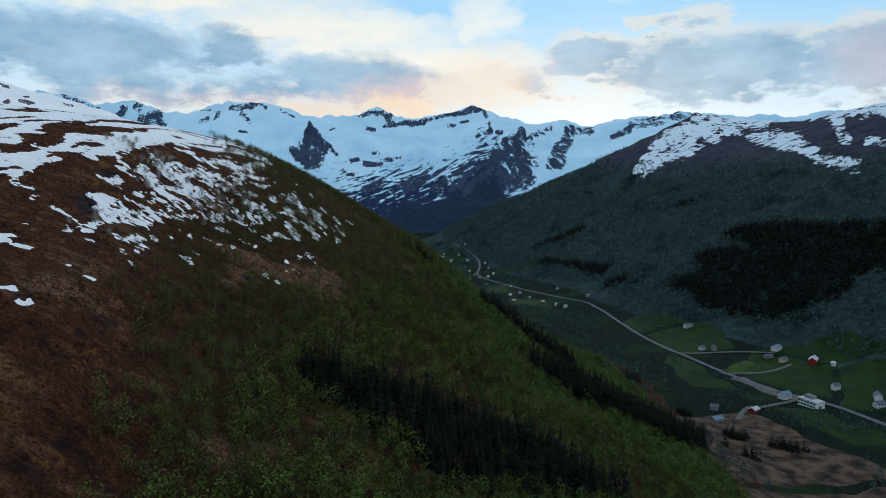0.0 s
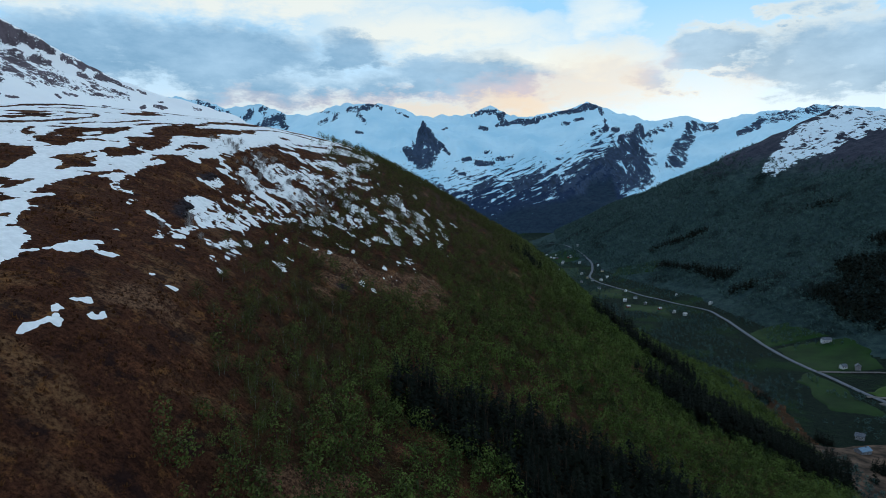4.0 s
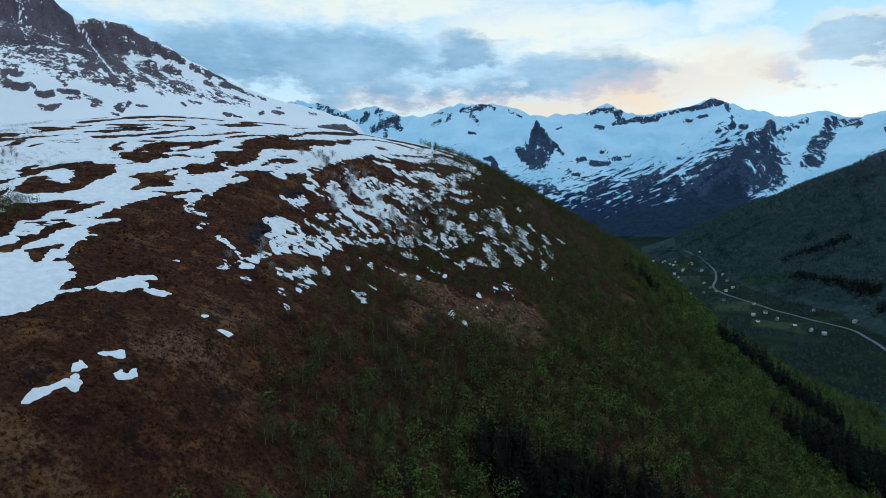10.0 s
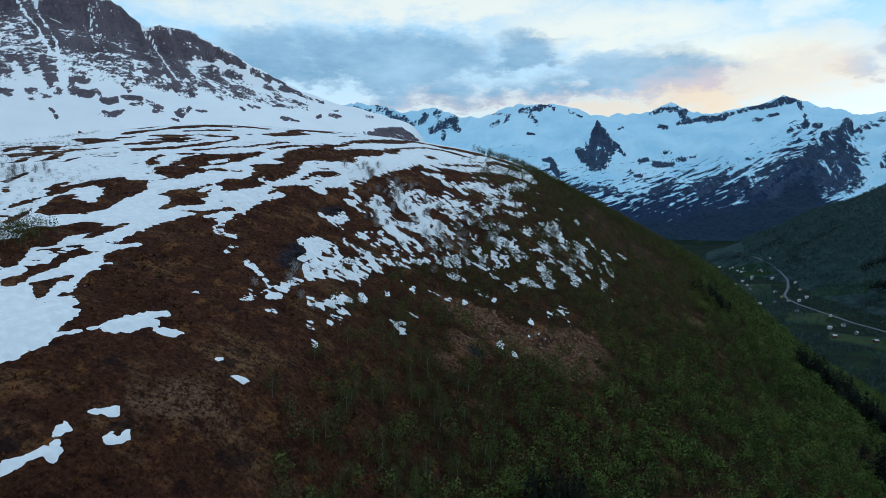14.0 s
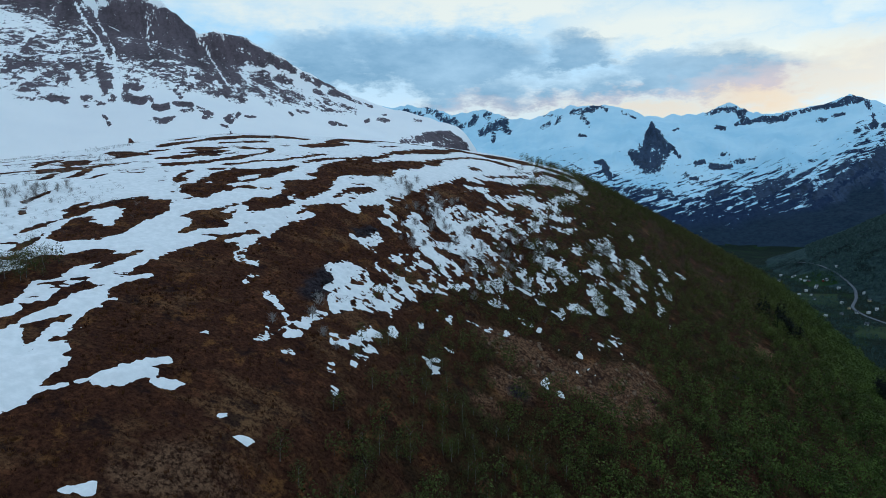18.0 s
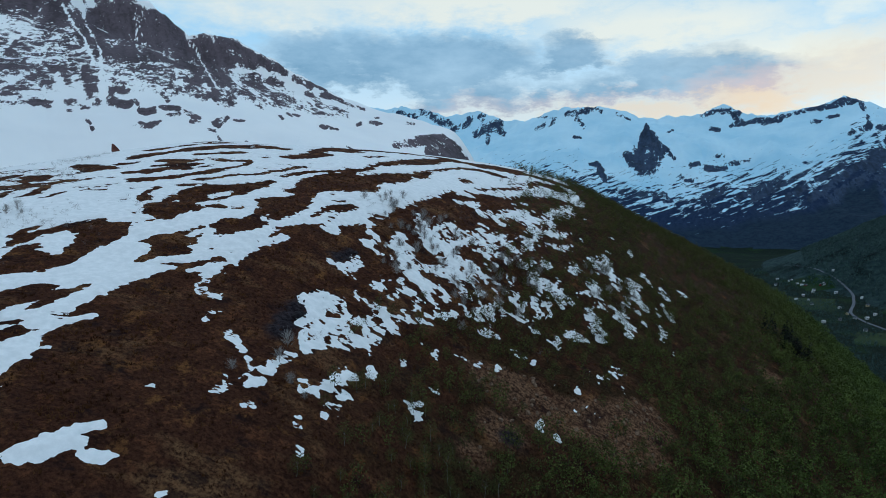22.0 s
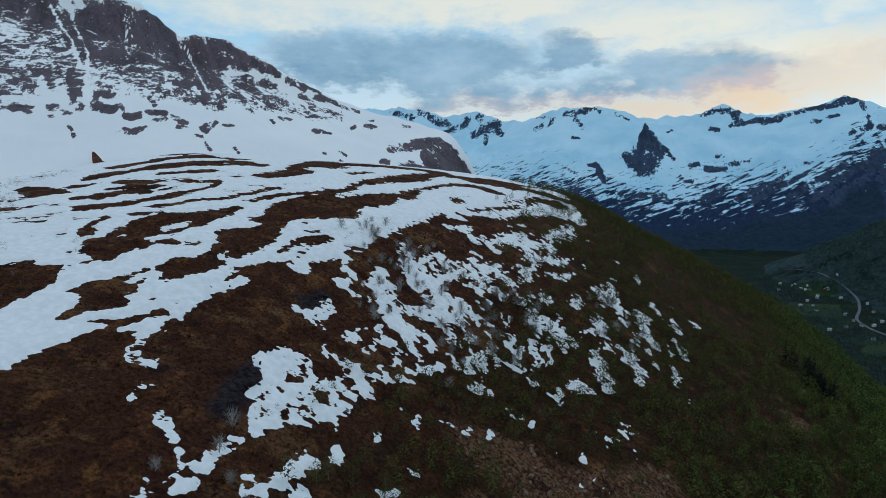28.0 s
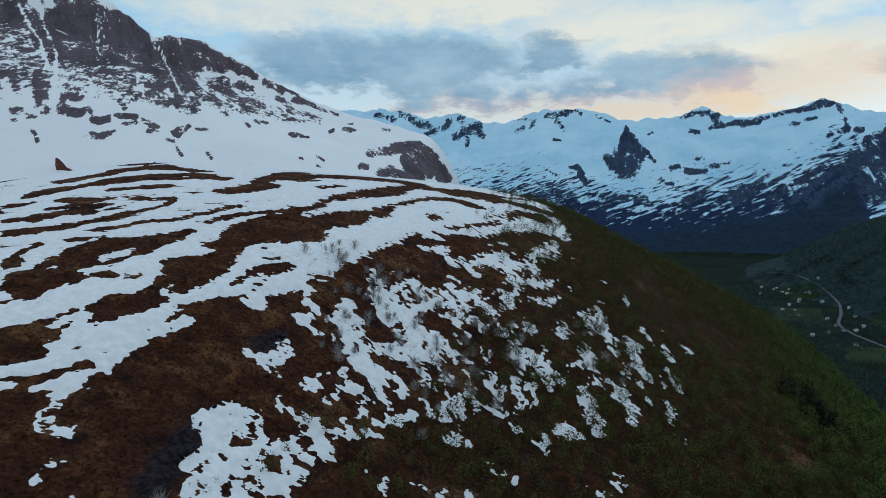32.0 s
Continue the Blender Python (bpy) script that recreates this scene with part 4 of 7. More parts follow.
HEATH_BANDS_D = [
    [(-190, 321.5), (-189, 325.5), (-193.5, 334), (-197, 340.5), (-198.5, 352), (-199, 364.5), (-193.5, 370.5), (-189, 373), (-188, 392), (-184.5, 403), (-178, 417.5), (-178.5, 402.5), (-174.5, 393.5), (-170.5, 381), (-173, 369.5), (-175.5, 369.5), (-172.5, 360.5), (-168.5, 356.5), (-169, 351), (-172.5, 346), (-173.5, 342), (-177, 337.5), (-178, 330.5), (-176, 322.5), (-173, 315.5), (-170, 311), (-167.5, 302), (-168, 296), (-167.5, 291), (-171, 291), (-169, 289), (-166.5, 285.5), (-166, 282.5), (-167.5, 279), (-168, 273), (-168.5, 269.5), (-169, 267), (-171, 266.5), (-172, 268), (-173, 270.5), (-175.5, 270), (-178.5, 271.5), (-178, 273.5), (-178.5, 277), (-178.5, 278.5), (-176.5, 281.5), (-174.5, 285), (-178, 291.5), (-180.5, 297.5), (-185.5, 301), (-186, 304.5), (-182.5, 312), (-182, 315), (-183, 317.5), (-186, 318)],
]
HEATH_BANDS_E = [
    [(-203.5, 268), (-207, 274.5), (-205.5, 278), (-212, 289), (-214.5, 299.5), (-216, 308.5), (-209, 311), (-206.5, 317.5), (-205.5, 325), (-202.5, 330.5), (-199.5, 328.5), (-196.5, 319), (-195.5, 311.5), (-194, 303), (-193.5, 298), (-193.5, 290.5), (-196, 287.5), (-195.5, 283.5), (-191, 282), (-188.5, 279), (-190.5, 275), (-190, 269), (-188.5, 266.5), (-191, 264), (-195.5, 265), (-198.5, 265)],
    [(-221.5, 298), (-222, 301.5), (-218, 306), (-216, 308.5), (-215.5, 302.5), (-217, 298), (-219, 296.5)],
    [(-218.5, 280.5), (-222.5, 287), (-224.5, 292.5), (-221.5, 292.5), (-219.5, 287.5), (-218, 283.5)],
    [(-218.5, 277.5), (-217, 281.5), (-212.5, 281), (-210.5, 277), (-210, 273)],
    [(-191, 284), (-190.5, 288), (-188, 287.5), (-184, 289.5), (-184.5, 285), (-189, 283.5)],
]
HEATH_BANDS_F = [
    [(-178.5, 263.5), (-178.5, 266.5), (-178.5, 271), (-177, 271), (-176.5, 267.5), (-176.5, 263.5)],
    [(-174.5, 262.5), (-173.5, 265), (-172, 263), (-172.5, 261)],
    [(-242.5, 376.5), (-242, 387.5), (-244.5, 404.5), (-254.5, 420), (-266, 446), (-297.5, 516), (-260.5, 476.5), (-248, 441), (-241.5, 416), (-231, 411), (-227.5, 397), (-229, 387), (-232.5, 377)],
    [(-237.5, 445.5), (-230, 444.5), (-233.5, 435), (-241.5, 428.5)],
    [(-225, 426), (-221.5, 441), (-215.5, 442), (-218, 423)],
    [(-197, 368), (-199.5, 385.5), (-205.5, 407), (-207, 431), (-208.5, 461.5), (-210, 495), (-201.5, 505.5), (-199, 468), (-192, 452.5), (-193, 435.5), (-196.5, 413), (-198.5, 403), (-194.5, 390), (-191.5, 376.5), (-191, 360.5)],
]
HEATH_BANDS_G = [
    [(-183, 400.5), (-183.5, 425), (-185.5, 443), (-186.5, 462.5), (-186, 481), (-183, 487.5), (-172, 491.5), (-162.5, 487.5), (-163, 477), (-170, 473), (-177, 474.5), (-180, 462), (-181.5, 447), (-180, 428), (-176, 414), (-173.5, 402.5), (-175.5, 397.5)],
    [(-156.5, 422), (-155, 432.5), (-153, 453), (-152, 472), (-148, 477), (-150, 453), (-151.5, 437), (-153, 423)],
    [(-156.5, 465), (-156, 483), (-153, 483), (-153.5, 469)],
    [(-166, 423), (-167.5, 436), (-161.5, 432.5), (-161, 423)],
    [(-155.5, 489), (-157.5, 512), (-153.5, 528.5), (-149.5, 535.5), (-141, 529), (-141, 513.5), (-146, 510), (-150.5, 500.5), (-148, 477)],
    [(-178, 517.5), (-178.5, 541), (-168, 535), (-166.5, 509.5), (-172, 507.5)],
]
HEATH_BANDS_H = [
    [(-203, 501.5), (-198, 527.5), (-188.5, 548), (-177, 555.5), (-199, 708), (-169, 574), (-174.5, 530.5), (-183.5, 518.5), (-191, 505)],
    [(-163.5, 303), (-165.5, 310.5), (-167, 319), (-167, 325.5), (-164, 330.5), (-161.5, 330), (-161.5, 322.5), (-162.5, 316.5), (-165, 316), (-164, 309.5), (-162.5, 303)],
    [(-190, 211.5), (-195.5, 219.5), (-199, 225), (-198, 230.5), (-194, 229), (-193.5, 227), (-189.5, 226.5), (-186, 228.5), (-191, 234), (-198, 241), (-202, 241), (-203, 236), (-200.5, 229), (-199, 223), (-202.5, 223.5), (-206, 229), (-207.5, 235.5), (-207.5, 247), (-203.5, 254.5), (-199, 254), (-195, 257.5), (-190, 252.5), (-186, 246.5), (-185, 241.5), (-182.5, 234), (-180.5, 226.5), (-179.5, 219.5), (-182, 215), (-183.5, 210), (-188, 210)],
]
HEATH_BANDS_I = [
    [(-170.5, 202), (-172.5, 207), (-172.5, 213), (-168.5, 218), (-168, 213.5), (-166.5, 218), (-166.5, 223), (-164, 218.5), (-162, 212), (-161, 206.5), (-162, 204), (-164, 208.5), (-165, 204.5), (-165.5, 200)],
    [(-240.5, 261.5), (-242.5, 272.5), (-240.5, 266)],
    [(-295.5, 304.5), (-298.5, 312.5), (-281, 312.5), (-262, 309), (-268.5, 301), (-277.5, 299.5)],
    [(-153, 182), (-152, 187), (-154, 189.5), (-156.5, 196), (-156, 199.5), (-152, 200), (-152, 197), (-151.5, 192.5), (-150.5, 189.5), (-149, 186.5), (-147.5, 182), (-148.5, 179)],
    [(-144.5, 177), (-144.5, 180), (-144, 184), (-144, 186.5), (-142.5, 186), (-142, 182), (-140, 179), (-138, 175.5), (-137, 172.5)],
    [(-134.5, 171), (-135, 173), (-134, 171.5)],
]
HEATH_BANDS_J = [
    [(-171, 238.5), (-172.5, 243), (-176, 248), (-180.5, 249.5), (-181.5, 254.5), (-179.5, 262), (-176, 261), (-172.5, 262), (-169.5, 259.5), (-169, 255.5), (-165.5, 254), (-167, 249), (-169, 245), (-169.5, 240.5)],
    [(-201.5, 265.5), (-205, 274.5), (-200.5, 278.5), (-193, 270), (-190.5, 263.5), (-196, 265.5)],
    [(-171.5, 188.5), (-171, 192.5), (-176, 199), (-176.5, 202), (-173.5, 204.5), (-173.5, 209), (-172.5, 212.5), (-170, 214), (-168.5, 211), (-165.5, 204), (-163.5, 199), (-161.5, 195), (-162, 190.5), (-161, 185.5), (-158, 179.5)],
    [(-196, 205.5), (-199.5, 213), (-200, 217.5), (-200.5, 224.5), (-197, 216), (-196, 210.5), (-193, 203.5)],
    [(-184.5, 197.5), (-187, 202), (-190, 208.5), (-192.5, 213), (-185.5, 204.5), (-182, 198)],
]
HEATH_BANDS_K = [
    [(-291, 270), (-295.5, 283), (-290, 284.5), (-282.5, 271.5), (-276.5, 261)],
    [(-270, 267), (-285.5, 281), (-278.5, 288), (-267, 277.5), (-268.5, 271)],
    [(-247.5, 253.5), (-250, 261), (-260, 270.5), (-260, 275), (-257.5, 275.5), (-245.5, 262.5), (-245.5, 257.5)],
    [(-253.5, 248.5), (-261.5, 260), (-260, 263.5), (-251.5, 251.5)],
    [(-226, 226), (-229.5, 232), (-233, 238.5), (-235, 245), (-229, 235.5), (-222, 225)],
    [(-299.5, 308.5), (-289, 309), (-272, 305.5), (-267, 295.5), (-279.5, 298.5)],
    [(-216, 219), (-218, 223), (-211.5, 219.5), (-209.5, 215)],
    [(-240.5, 257), (-242.5, 266), (-242, 269.5), (-239, 261)],
    [(-207.5, 227.5), (-211.5, 235), (-213, 242.5), (-209.5, 237.5), (-206, 229.5)],
]
HEATH_BANDS_L = [
    [(-171.5, 187), (-171, 191.5), (-163, 191), (-158, 186), (-155.5, 181), (-154, 176.5)],
    [(-150, 174), (-150, 178.5), (-151, 184), (-150.5, 187.5), (-146.5, 178.5), (-146, 173.5), (-146, 171.5)],
]
SNOW_INLAYS = [
    [(-204, 278.5), (-203.5, 282.5), (-200, 285.5), (-199.5, 282), (-202, 279)],
    [(-200.5, 293.5), (-202, 299), (-199, 304.5), (-196.5, 300.5), (-197, 294.5), (-196.5, 291)],
    [(-173.5, 290), (-172.5, 293), (-169.5, 288), (-170.5, 287)],
]
SNOW_BROW = [
    [(-154, 248.5), (-153.5, 250), (-152.5, 248), (-151.5, 245.5), (-150.5, 243.5), (-149.5, 243.5), (-148, 243), (-146.5, 245.5), (-145, 244.5), (-144, 242.5), (-145.5, 241.5), (-147, 241.5), (-148.5, 239.5), (-151.5, 241.5), (-152, 243), (-152.5, 245.5)],
    [(-142, 235.5), (-142, 238), (-140, 239), (-140.5, 237), (-141, 235)],
    [(-140, 232.5), (-140, 234), (-139, 233.5), (-139, 232)],
]
BROW_FIELD_A = [(-149.5, 351), (-149, 354), (-145.5, 352), (-142.5, 352.5), (-140.5, 355.5), (-140.5, 362), (-140, 369), (-137.5, 366.5), (-134.5, 367.5), (-133, 379.5), (-130.5, 376.5), (-126.5, 379.5), (-124, 384.5), (-121.5, 379), (-118, 380), (-114.5, 386.5), (-115, 379.5), (-118.5, 375), (-121.5, 373), (-122.5, 368), (-119.5, 368), (-116, 366.5), (-113, 366.5), (-115, 362.5), (-119.5, 361.5), (-120.5, 359), (-116.5, 357), (-115, 354), (-117.5, 350.5), (-120.5, 353), (-125.5, 355.5), (-127.5, 358), (-129, 352), (-129.5, 348)]
BROW_FIELD_B = [(-127, 345), (-124, 344), (-122, 348), (-119, 346), (-120.5, 341), (-117, 345.5), (-111.5, 345.5), (-113.5, 341.5), (-116.5, 341), (-117.5, 338.5), (-116, 337.5), (-116, 333.5), (-118.5, 333), (-116.5, 329), (-114, 328), (-112, 334), (-112, 337.5), (-111, 328), (-108.5, 327), (-111.5, 325), (-115, 323), (-118, 324.5), (-122, 324.5), (-123.5, 323), (-126, 321), (-128.5, 320), (-131, 322), (-128, 327.5), (-126.5, 333), (-129.5, 333.5), (-133, 333.5), (-136.5, 336), (-139, 335.5), (-143, 340.5)]
SNOW_BROW_B = [BROW_FIELD_A + BROW_FIELD_B]
SNOW_BROW_C = [
    [(-150, 389.5), (-149, 394), (-147.5, 403.5), (-145.5, 407), (-144, 400.5), (-145, 393), (-147, 387.5)],
    [(-142, 394.5), (-140, 395.5), (-137.5, 399), (-136, 409.5), (-137.5, 416.5), (-135, 428.5), (-133, 436.5), (-131, 429.5), (-129, 429.5), (-125, 435), (-127.5, 447), (-128, 455), (-128, 472.5), (-128, 490), (-123.5, 482), (-120, 463.5), (-121, 453.5), (-122.5, 442), (-119.5, 437), (-118, 425), (-115, 427.5), (-113, 435.5), (-110.5, 423.5), (-113.5, 418), (-117, 412), (-120.5, 405.5), (-124, 411.5), (-127, 413.5), (-129.5, 417), (-131, 412.5), (-132, 403.5), (-130, 395.5), (-133.5, 395.5), (-137, 393.5), (-139.5, 390)],
    [(-120, 397), (-118, 398.5), (-114.5, 388.5), (-116.5, 387.5)],
    [(-119.5, 403), (-118, 409), (-116, 399), (-117.5, 398)],
]
SNOW_BROW_D = [
    [(-112, 404), (-110.5, 412), (-106.5, 417.5), (-105.5, 411.5), (-108.5, 407)],
    [(-111, 366.5), (-110.5, 372.5), (-108.5, 381.5), (-108.5, 387.5), (-105, 386), (-107, 374), (-109.5, 367.5)],
    [(-148, 330.5), (-148.5, 333), (-146.5, 332), (-144.5, 332), (-143, 332.5), (-141, 330), (-138.5, 329), (-136.5, 328.5), (-132.5, 323), (-128.5, 318), (-125, 316.5), (-122.5, 318), (-119.5, 319.5), (-117, 317.5), (-116, 315.5), (-116.5, 312), (-118, 313.5), (-118, 316), (-121, 317), (-122, 316), (-120, 311.5), (-118.5, 310), (-119, 308), (-121.5, 309), (-124.5, 310.5), (-127, 310), (-127.5, 309), (-130.5, 310.5), (-134, 314), (-137.5, 317), (-141, 319.5), (-144, 325)],
]
SNOW_BROW_E = [
    [(-131.5, 290.5), (-132, 295.5), (-131, 301), (-130, 305), (-130.5, 308), (-129, 308.5), (-128, 304.5), (-130, 303), (-130.5, 298), (-129.5, 296), (-130, 293), (-130.5, 290.5)],
    [(-128.5, 295), (-126.5, 297), (-126, 299.5), (-124.5, 298), (-124.5, 295.5), (-126, 293.5)],
    [(-126.5, 300.5), (-127.5, 304), (-124.5, 305.5), (-123.5, 307), (-122.5, 304.5), (-120.5, 305.5), (-119.5, 305.5), (-121, 302), (-123, 303), (-124.5, 301)],
]
SNOW_BROW_F = [
    [(-129.5, 285), (-127.5, 286.5), (-125, 286.5), (-123.5, 288), (-121.5, 287), (-120, 288.5), (-118, 292.5), (-115.5, 293), (-116.5, 290), (-119, 288), (-120, 285.5), (-118, 284), (-116.5, 284.5), (-115, 282.5), (-116, 280), (-117, 279.5), (-117, 277), (-119, 276), (-119.5, 278), (-121, 275), (-123, 276), (-123.5, 279), (-124.5, 282), (-126, 282.5), (-128, 283)],
    [(-119.5, 294), (-120, 297), (-119, 299), (-119, 301.5), (-118, 299.5), (-119, 296), (-119, 294), (-117, 295.5), (-115, 297.5), (-113.5, 298), (-115, 295), (-117.5, 293.5), (-119, 292)],
    [(-117.5, 300.5), (-116, 304.5), (-115, 307.5), (-112, 313), (-111.5, 310.5), (-113.5, 306.5), (-114, 303), (-115, 300), (-116.5, 299)],
]
SNOW_BROW_G = [
    [(-117, 307), (-117, 309), (-115.5, 308), (-116.5, 306.5)],
    [(-112.5, 319), (-110, 318.5), (-109.5, 323.5), (-109, 328), (-107.5, 334), (-105.5, 333.5), (-103.5, 335), (-101, 329.5), (-102.5, 327), (-104.5, 323), (-103.5, 320), (-101, 319.5), (-99, 319), (-96.5, 318.5), (-98.5, 317), (-100.5, 316), (-100.5, 313), (-102.5, 312.5), (-104.5, 313.5), (-105, 316.5), (-107, 317), (-109, 316), (-110.5, 316)],
    [(-112.5, 356), (-110.5, 355.5), (-107, 351.5), (-106.5, 348.5), (-109.5, 349.5)],
    [(-108, 366.5), (-106.5, 372.5), (-103.5, 370), (-101, 368), (-99, 367), (-98, 362), (-95, 355.5), (-97, 354), (-99.5, 358), (-103, 360), (-105.5, 362.5)],
]
SNOW_BROW_H = [
    [(-98.5, 368), (-97, 372.5), (-95, 372), (-92, 369.5), (-92, 363.5), (-91.5, 359), (-93, 360.5), (-96, 363.5)],
    [(-106.5, 344.5), (-106.5, 350.5), (-103.5, 349.5), (-102, 343.5), (-99.5, 343.5), (-102.5, 340), (-105, 340)],
    [(-102.5, 351.5), (-99.5, 354), (-97.5, 352), (-96, 348.5), (-97, 344), (-99.5, 345.5), (-101.5, 345)],
    [(-102, 336.5), (-100, 338.5), (-97.5, 337.5), (-97.5, 333.5), (-99.5, 332)],
    [(-99.5, 404.5), (-96, 399), (-96, 392.5), (-99, 392.5)],
    [(-94, 334), (-91.5, 337.5), (-92, 334.5), (-93.5, 332.5)],
]
SNOW_BROW_I = [
    [(-123.5, 250), (-126.5, 252.5), (-129, 256), (-130.5, 258.5), (-132.5, 259), (-134.5, 263), (-136.5, 265), (-137.5, 269), (-137, 273.5), (-134.5, 275), (-131.5, 277), (-129, 276), (-127, 273), (-125.5, 273), (-124, 275), (-123, 276.5), (-119, 272.5), (-117, 274.5), (-116, 271.5), (-117, 268.5), (-115, 265)],
    [(-145.5, 288.5), (-143, 290), (-142, 292.5), (-141.5, 295), (-142.5, 299.5), (-142.5, 301.5), (-139.5, 299), (-137.5, 297.5), (-137, 295), (-138, 291.5), (-138, 290), (-136.5, 290), (-138, 289), (-141, 288.5), (-143, 288)],
    [(-133.5, 286), (-132.5, 286), (-129, 282), (-130.5, 281.5)],
    [(-142, 311), (-139, 313), (-137, 313.5), (-136.5, 312), (-139.5, 310)],
    [(-110.5, 340.5), (-107.5, 339.5), (-106.5, 337.5), (-109, 337.5)],
]
SNOW_BROW_J = [
    [(-107.5, 286), (-107, 289), (-104.5, 288.5), (-103.5, 285.5), (-105, 285)],
    [(-103.5, 292.5), (-101.5, 295.5), (-99.5, 295.5), (-101.5, 292.5)],
    [(-98.5, 299), (-97, 300), (-96.5, 297), (-97.5, 296)],
    [(-94, 302), (-93.5, 305), (-92, 303), (-93, 300.5)],
    [(-96.5, 418.5), (-94, 433.5), (-91, 430.5), (-87, 419.5), (-83.5, 420.5), (-82.5, 410.5), (-84.5, 409.5), (-88, 413.5), (-91.5, 409)],
    [(-91, 400.5), (-86.5, 394.5), (-84.5, 382.5), (-87, 385), (-90, 390)],
    [(-84.5, 371.5), (-81.5, 372), (-78, 366.5), (-75, 361.5), (-74, 354), (-76.5, 353.5), (-80.5, 359), (-83.5, 364.5)],
    [(-78, 397), (-76, 409.5), (-76, 419.5), (-74, 416), (-76, 398.5)],
]
SNOW_BROW_K = [
    [(-77, 386.5), (-74.5, 390.5), (-72, 386), (-69, 380), (-69.5, 371.5), (-72.5, 378.5), (-75.5, 380.5)],
    [(-70, 436), (-70, 446.5), (-67, 436)],
    [(-64.5, 462.5), (-61.5, 459), (-63, 452.5)],
    [(-63, 400.5), (-61, 399), (-58.5, 392.5), (-60, 389), (-62.5, 392)],
    [(-86.5, 346), (-84, 351), (-81, 350.5), (-78.5, 349.5), (-80, 344.5), (-84, 343.5)],
    [(-88.5, 334.5), (-86.5, 340), (-84, 338.5), (-86, 333.5)],
    [(-68.5, 339.5), (-66.5, 346), (-65, 345), (-66.5, 339)],
    [(-71.5, 330.5), (-68.5, 335.5), (-68.5, 331.5), (-70, 328.5)],
]
SNOW_BROW_L = [
    [(-134, 233), (-133.5, 235.5), (-130, 234.5), (-126, 233), (-122, 229), (-119, 227), (-117.5, 229), (-115.5, 226.5), (-116.5, 224), (-117, 222), (-119, 222), (-118, 219), (-117, 215), (-119, 214.5), (-120.5, 217), (-120, 218.5), (-123, 221.5), (-120.5, 221), (-120, 223), (-120.5, 225.5), (-122, 228.5), (-125, 230.5), (-127.5, 230.5), (-129.5, 231.5), (-131.5, 231.5)],
    [(-121, 233), (-121.5, 237), (-121.5, 241.5), (-121, 242.5), (-119.5, 238.5), (-119, 234), (-117.5, 231), (-118, 228.5), (-120, 229)],
    [(-114, 236), (-114, 239.5), (-112, 237.5), (-110.5, 239.5), (-109, 236.5), (-110, 233.5), (-110.5, 231), (-112, 233)],
]
SNOW_BROW_M = [
    [(-111.5, 240), (-111, 244.5), (-113, 248.5), (-113.5, 252.5), (-111.5, 253.5), (-110, 255.5), (-110.5, 260.5), (-109, 260), (-107, 256), (-109, 255), (-110, 252.5), (-110.5, 248.5), (-109.5, 243), (-108.5, 242.5), (-109, 240.5)],
    [(-105, 230), (-105, 233.5), (-105.5, 238), (-105, 239), (-103, 234.5), (-103.5, 230.5)],
    [(-106.5, 240), (-107.5, 245), (-107, 246), (-105.5, 242)],
    [(-106, 225.5), (-106.5, 227), (-104, 224.5), (-105, 222)],
    [(-101, 220), (-100, 220.5), (-100, 218.5)],
    [(-113.5, 217), (-114, 220), (-112.5, 219.5), (-112.5, 217.5)],
    [(-100.5, 259.5), (-99, 263.5), (-98, 264), (-98, 260), (-96, 261.5), (-94, 258.5), (-95.5, 257), (-97.5, 257), (-99.5, 258.5)],
    [(-98.5, 271), (-98.5, 274), (-97, 272.5)],
]
SNOW_BROW_N = [
    [(-109, 271), (-108.5, 274.5), (-107.5, 273), (-107.5, 270)],
    [(-106.5, 287), (-104.5, 288.5), (-103, 286.5), (-104.5, 285)],
    [(-141.5, 234.5), (-142, 238.5), (-140.5, 238.5), (-141, 235.5)],
    [(-128, 253), (-124, 248.5), (-120.5, 245.5), (-119.5, 249), (-119.5, 254), (-117, 260), (-117, 266), (-113.5, 264.5), (-115.5, 267.5), (-116.5, 274), (-118.5, 272), (-123, 274.5), (-125, 271), (-126, 263), (-129.5, 260.5)],
]
SNOW_SPOTS = [
    [(-99.5, 137.5), (-100.5, 140.5), (-100.5, 143.5), (-100.5, 146.5), (-99, 146), (-99.5, 144), (-99.5, 140.5)],
    [(-99.0, 145.8), (-97.6, 145.8), (-98.3, 147.7)],
    [(-103, 156.5), (-103, 158), (-102.5, 159), (-102, 161.5), (-100.5, 160.5), (-101, 159), (-102, 158.5), (-102.5, 157)],
    [(-97.5, 155), (-98, 157), (-97, 156), (-96.5, 157.5), (-97, 159), (-95.5, 158), (-96, 156), (-96.5, 154.5)],
    [(-101, 148.5), (-102.5, 152), (-101, 151.5), (-101, 149)],
    [(-99, 187), (-98.5, 188.5), (-97, 190), (-97, 188)],
    [(-125.5, 204.5), (-125.5, 209), (-124.5, 205.5)],
    [(-100, 147.5), (-100, 148.5), (-99.5, 147.5)],
    [(-104, 188.5), (-104, 191.5), (-103.5, 190)],
]
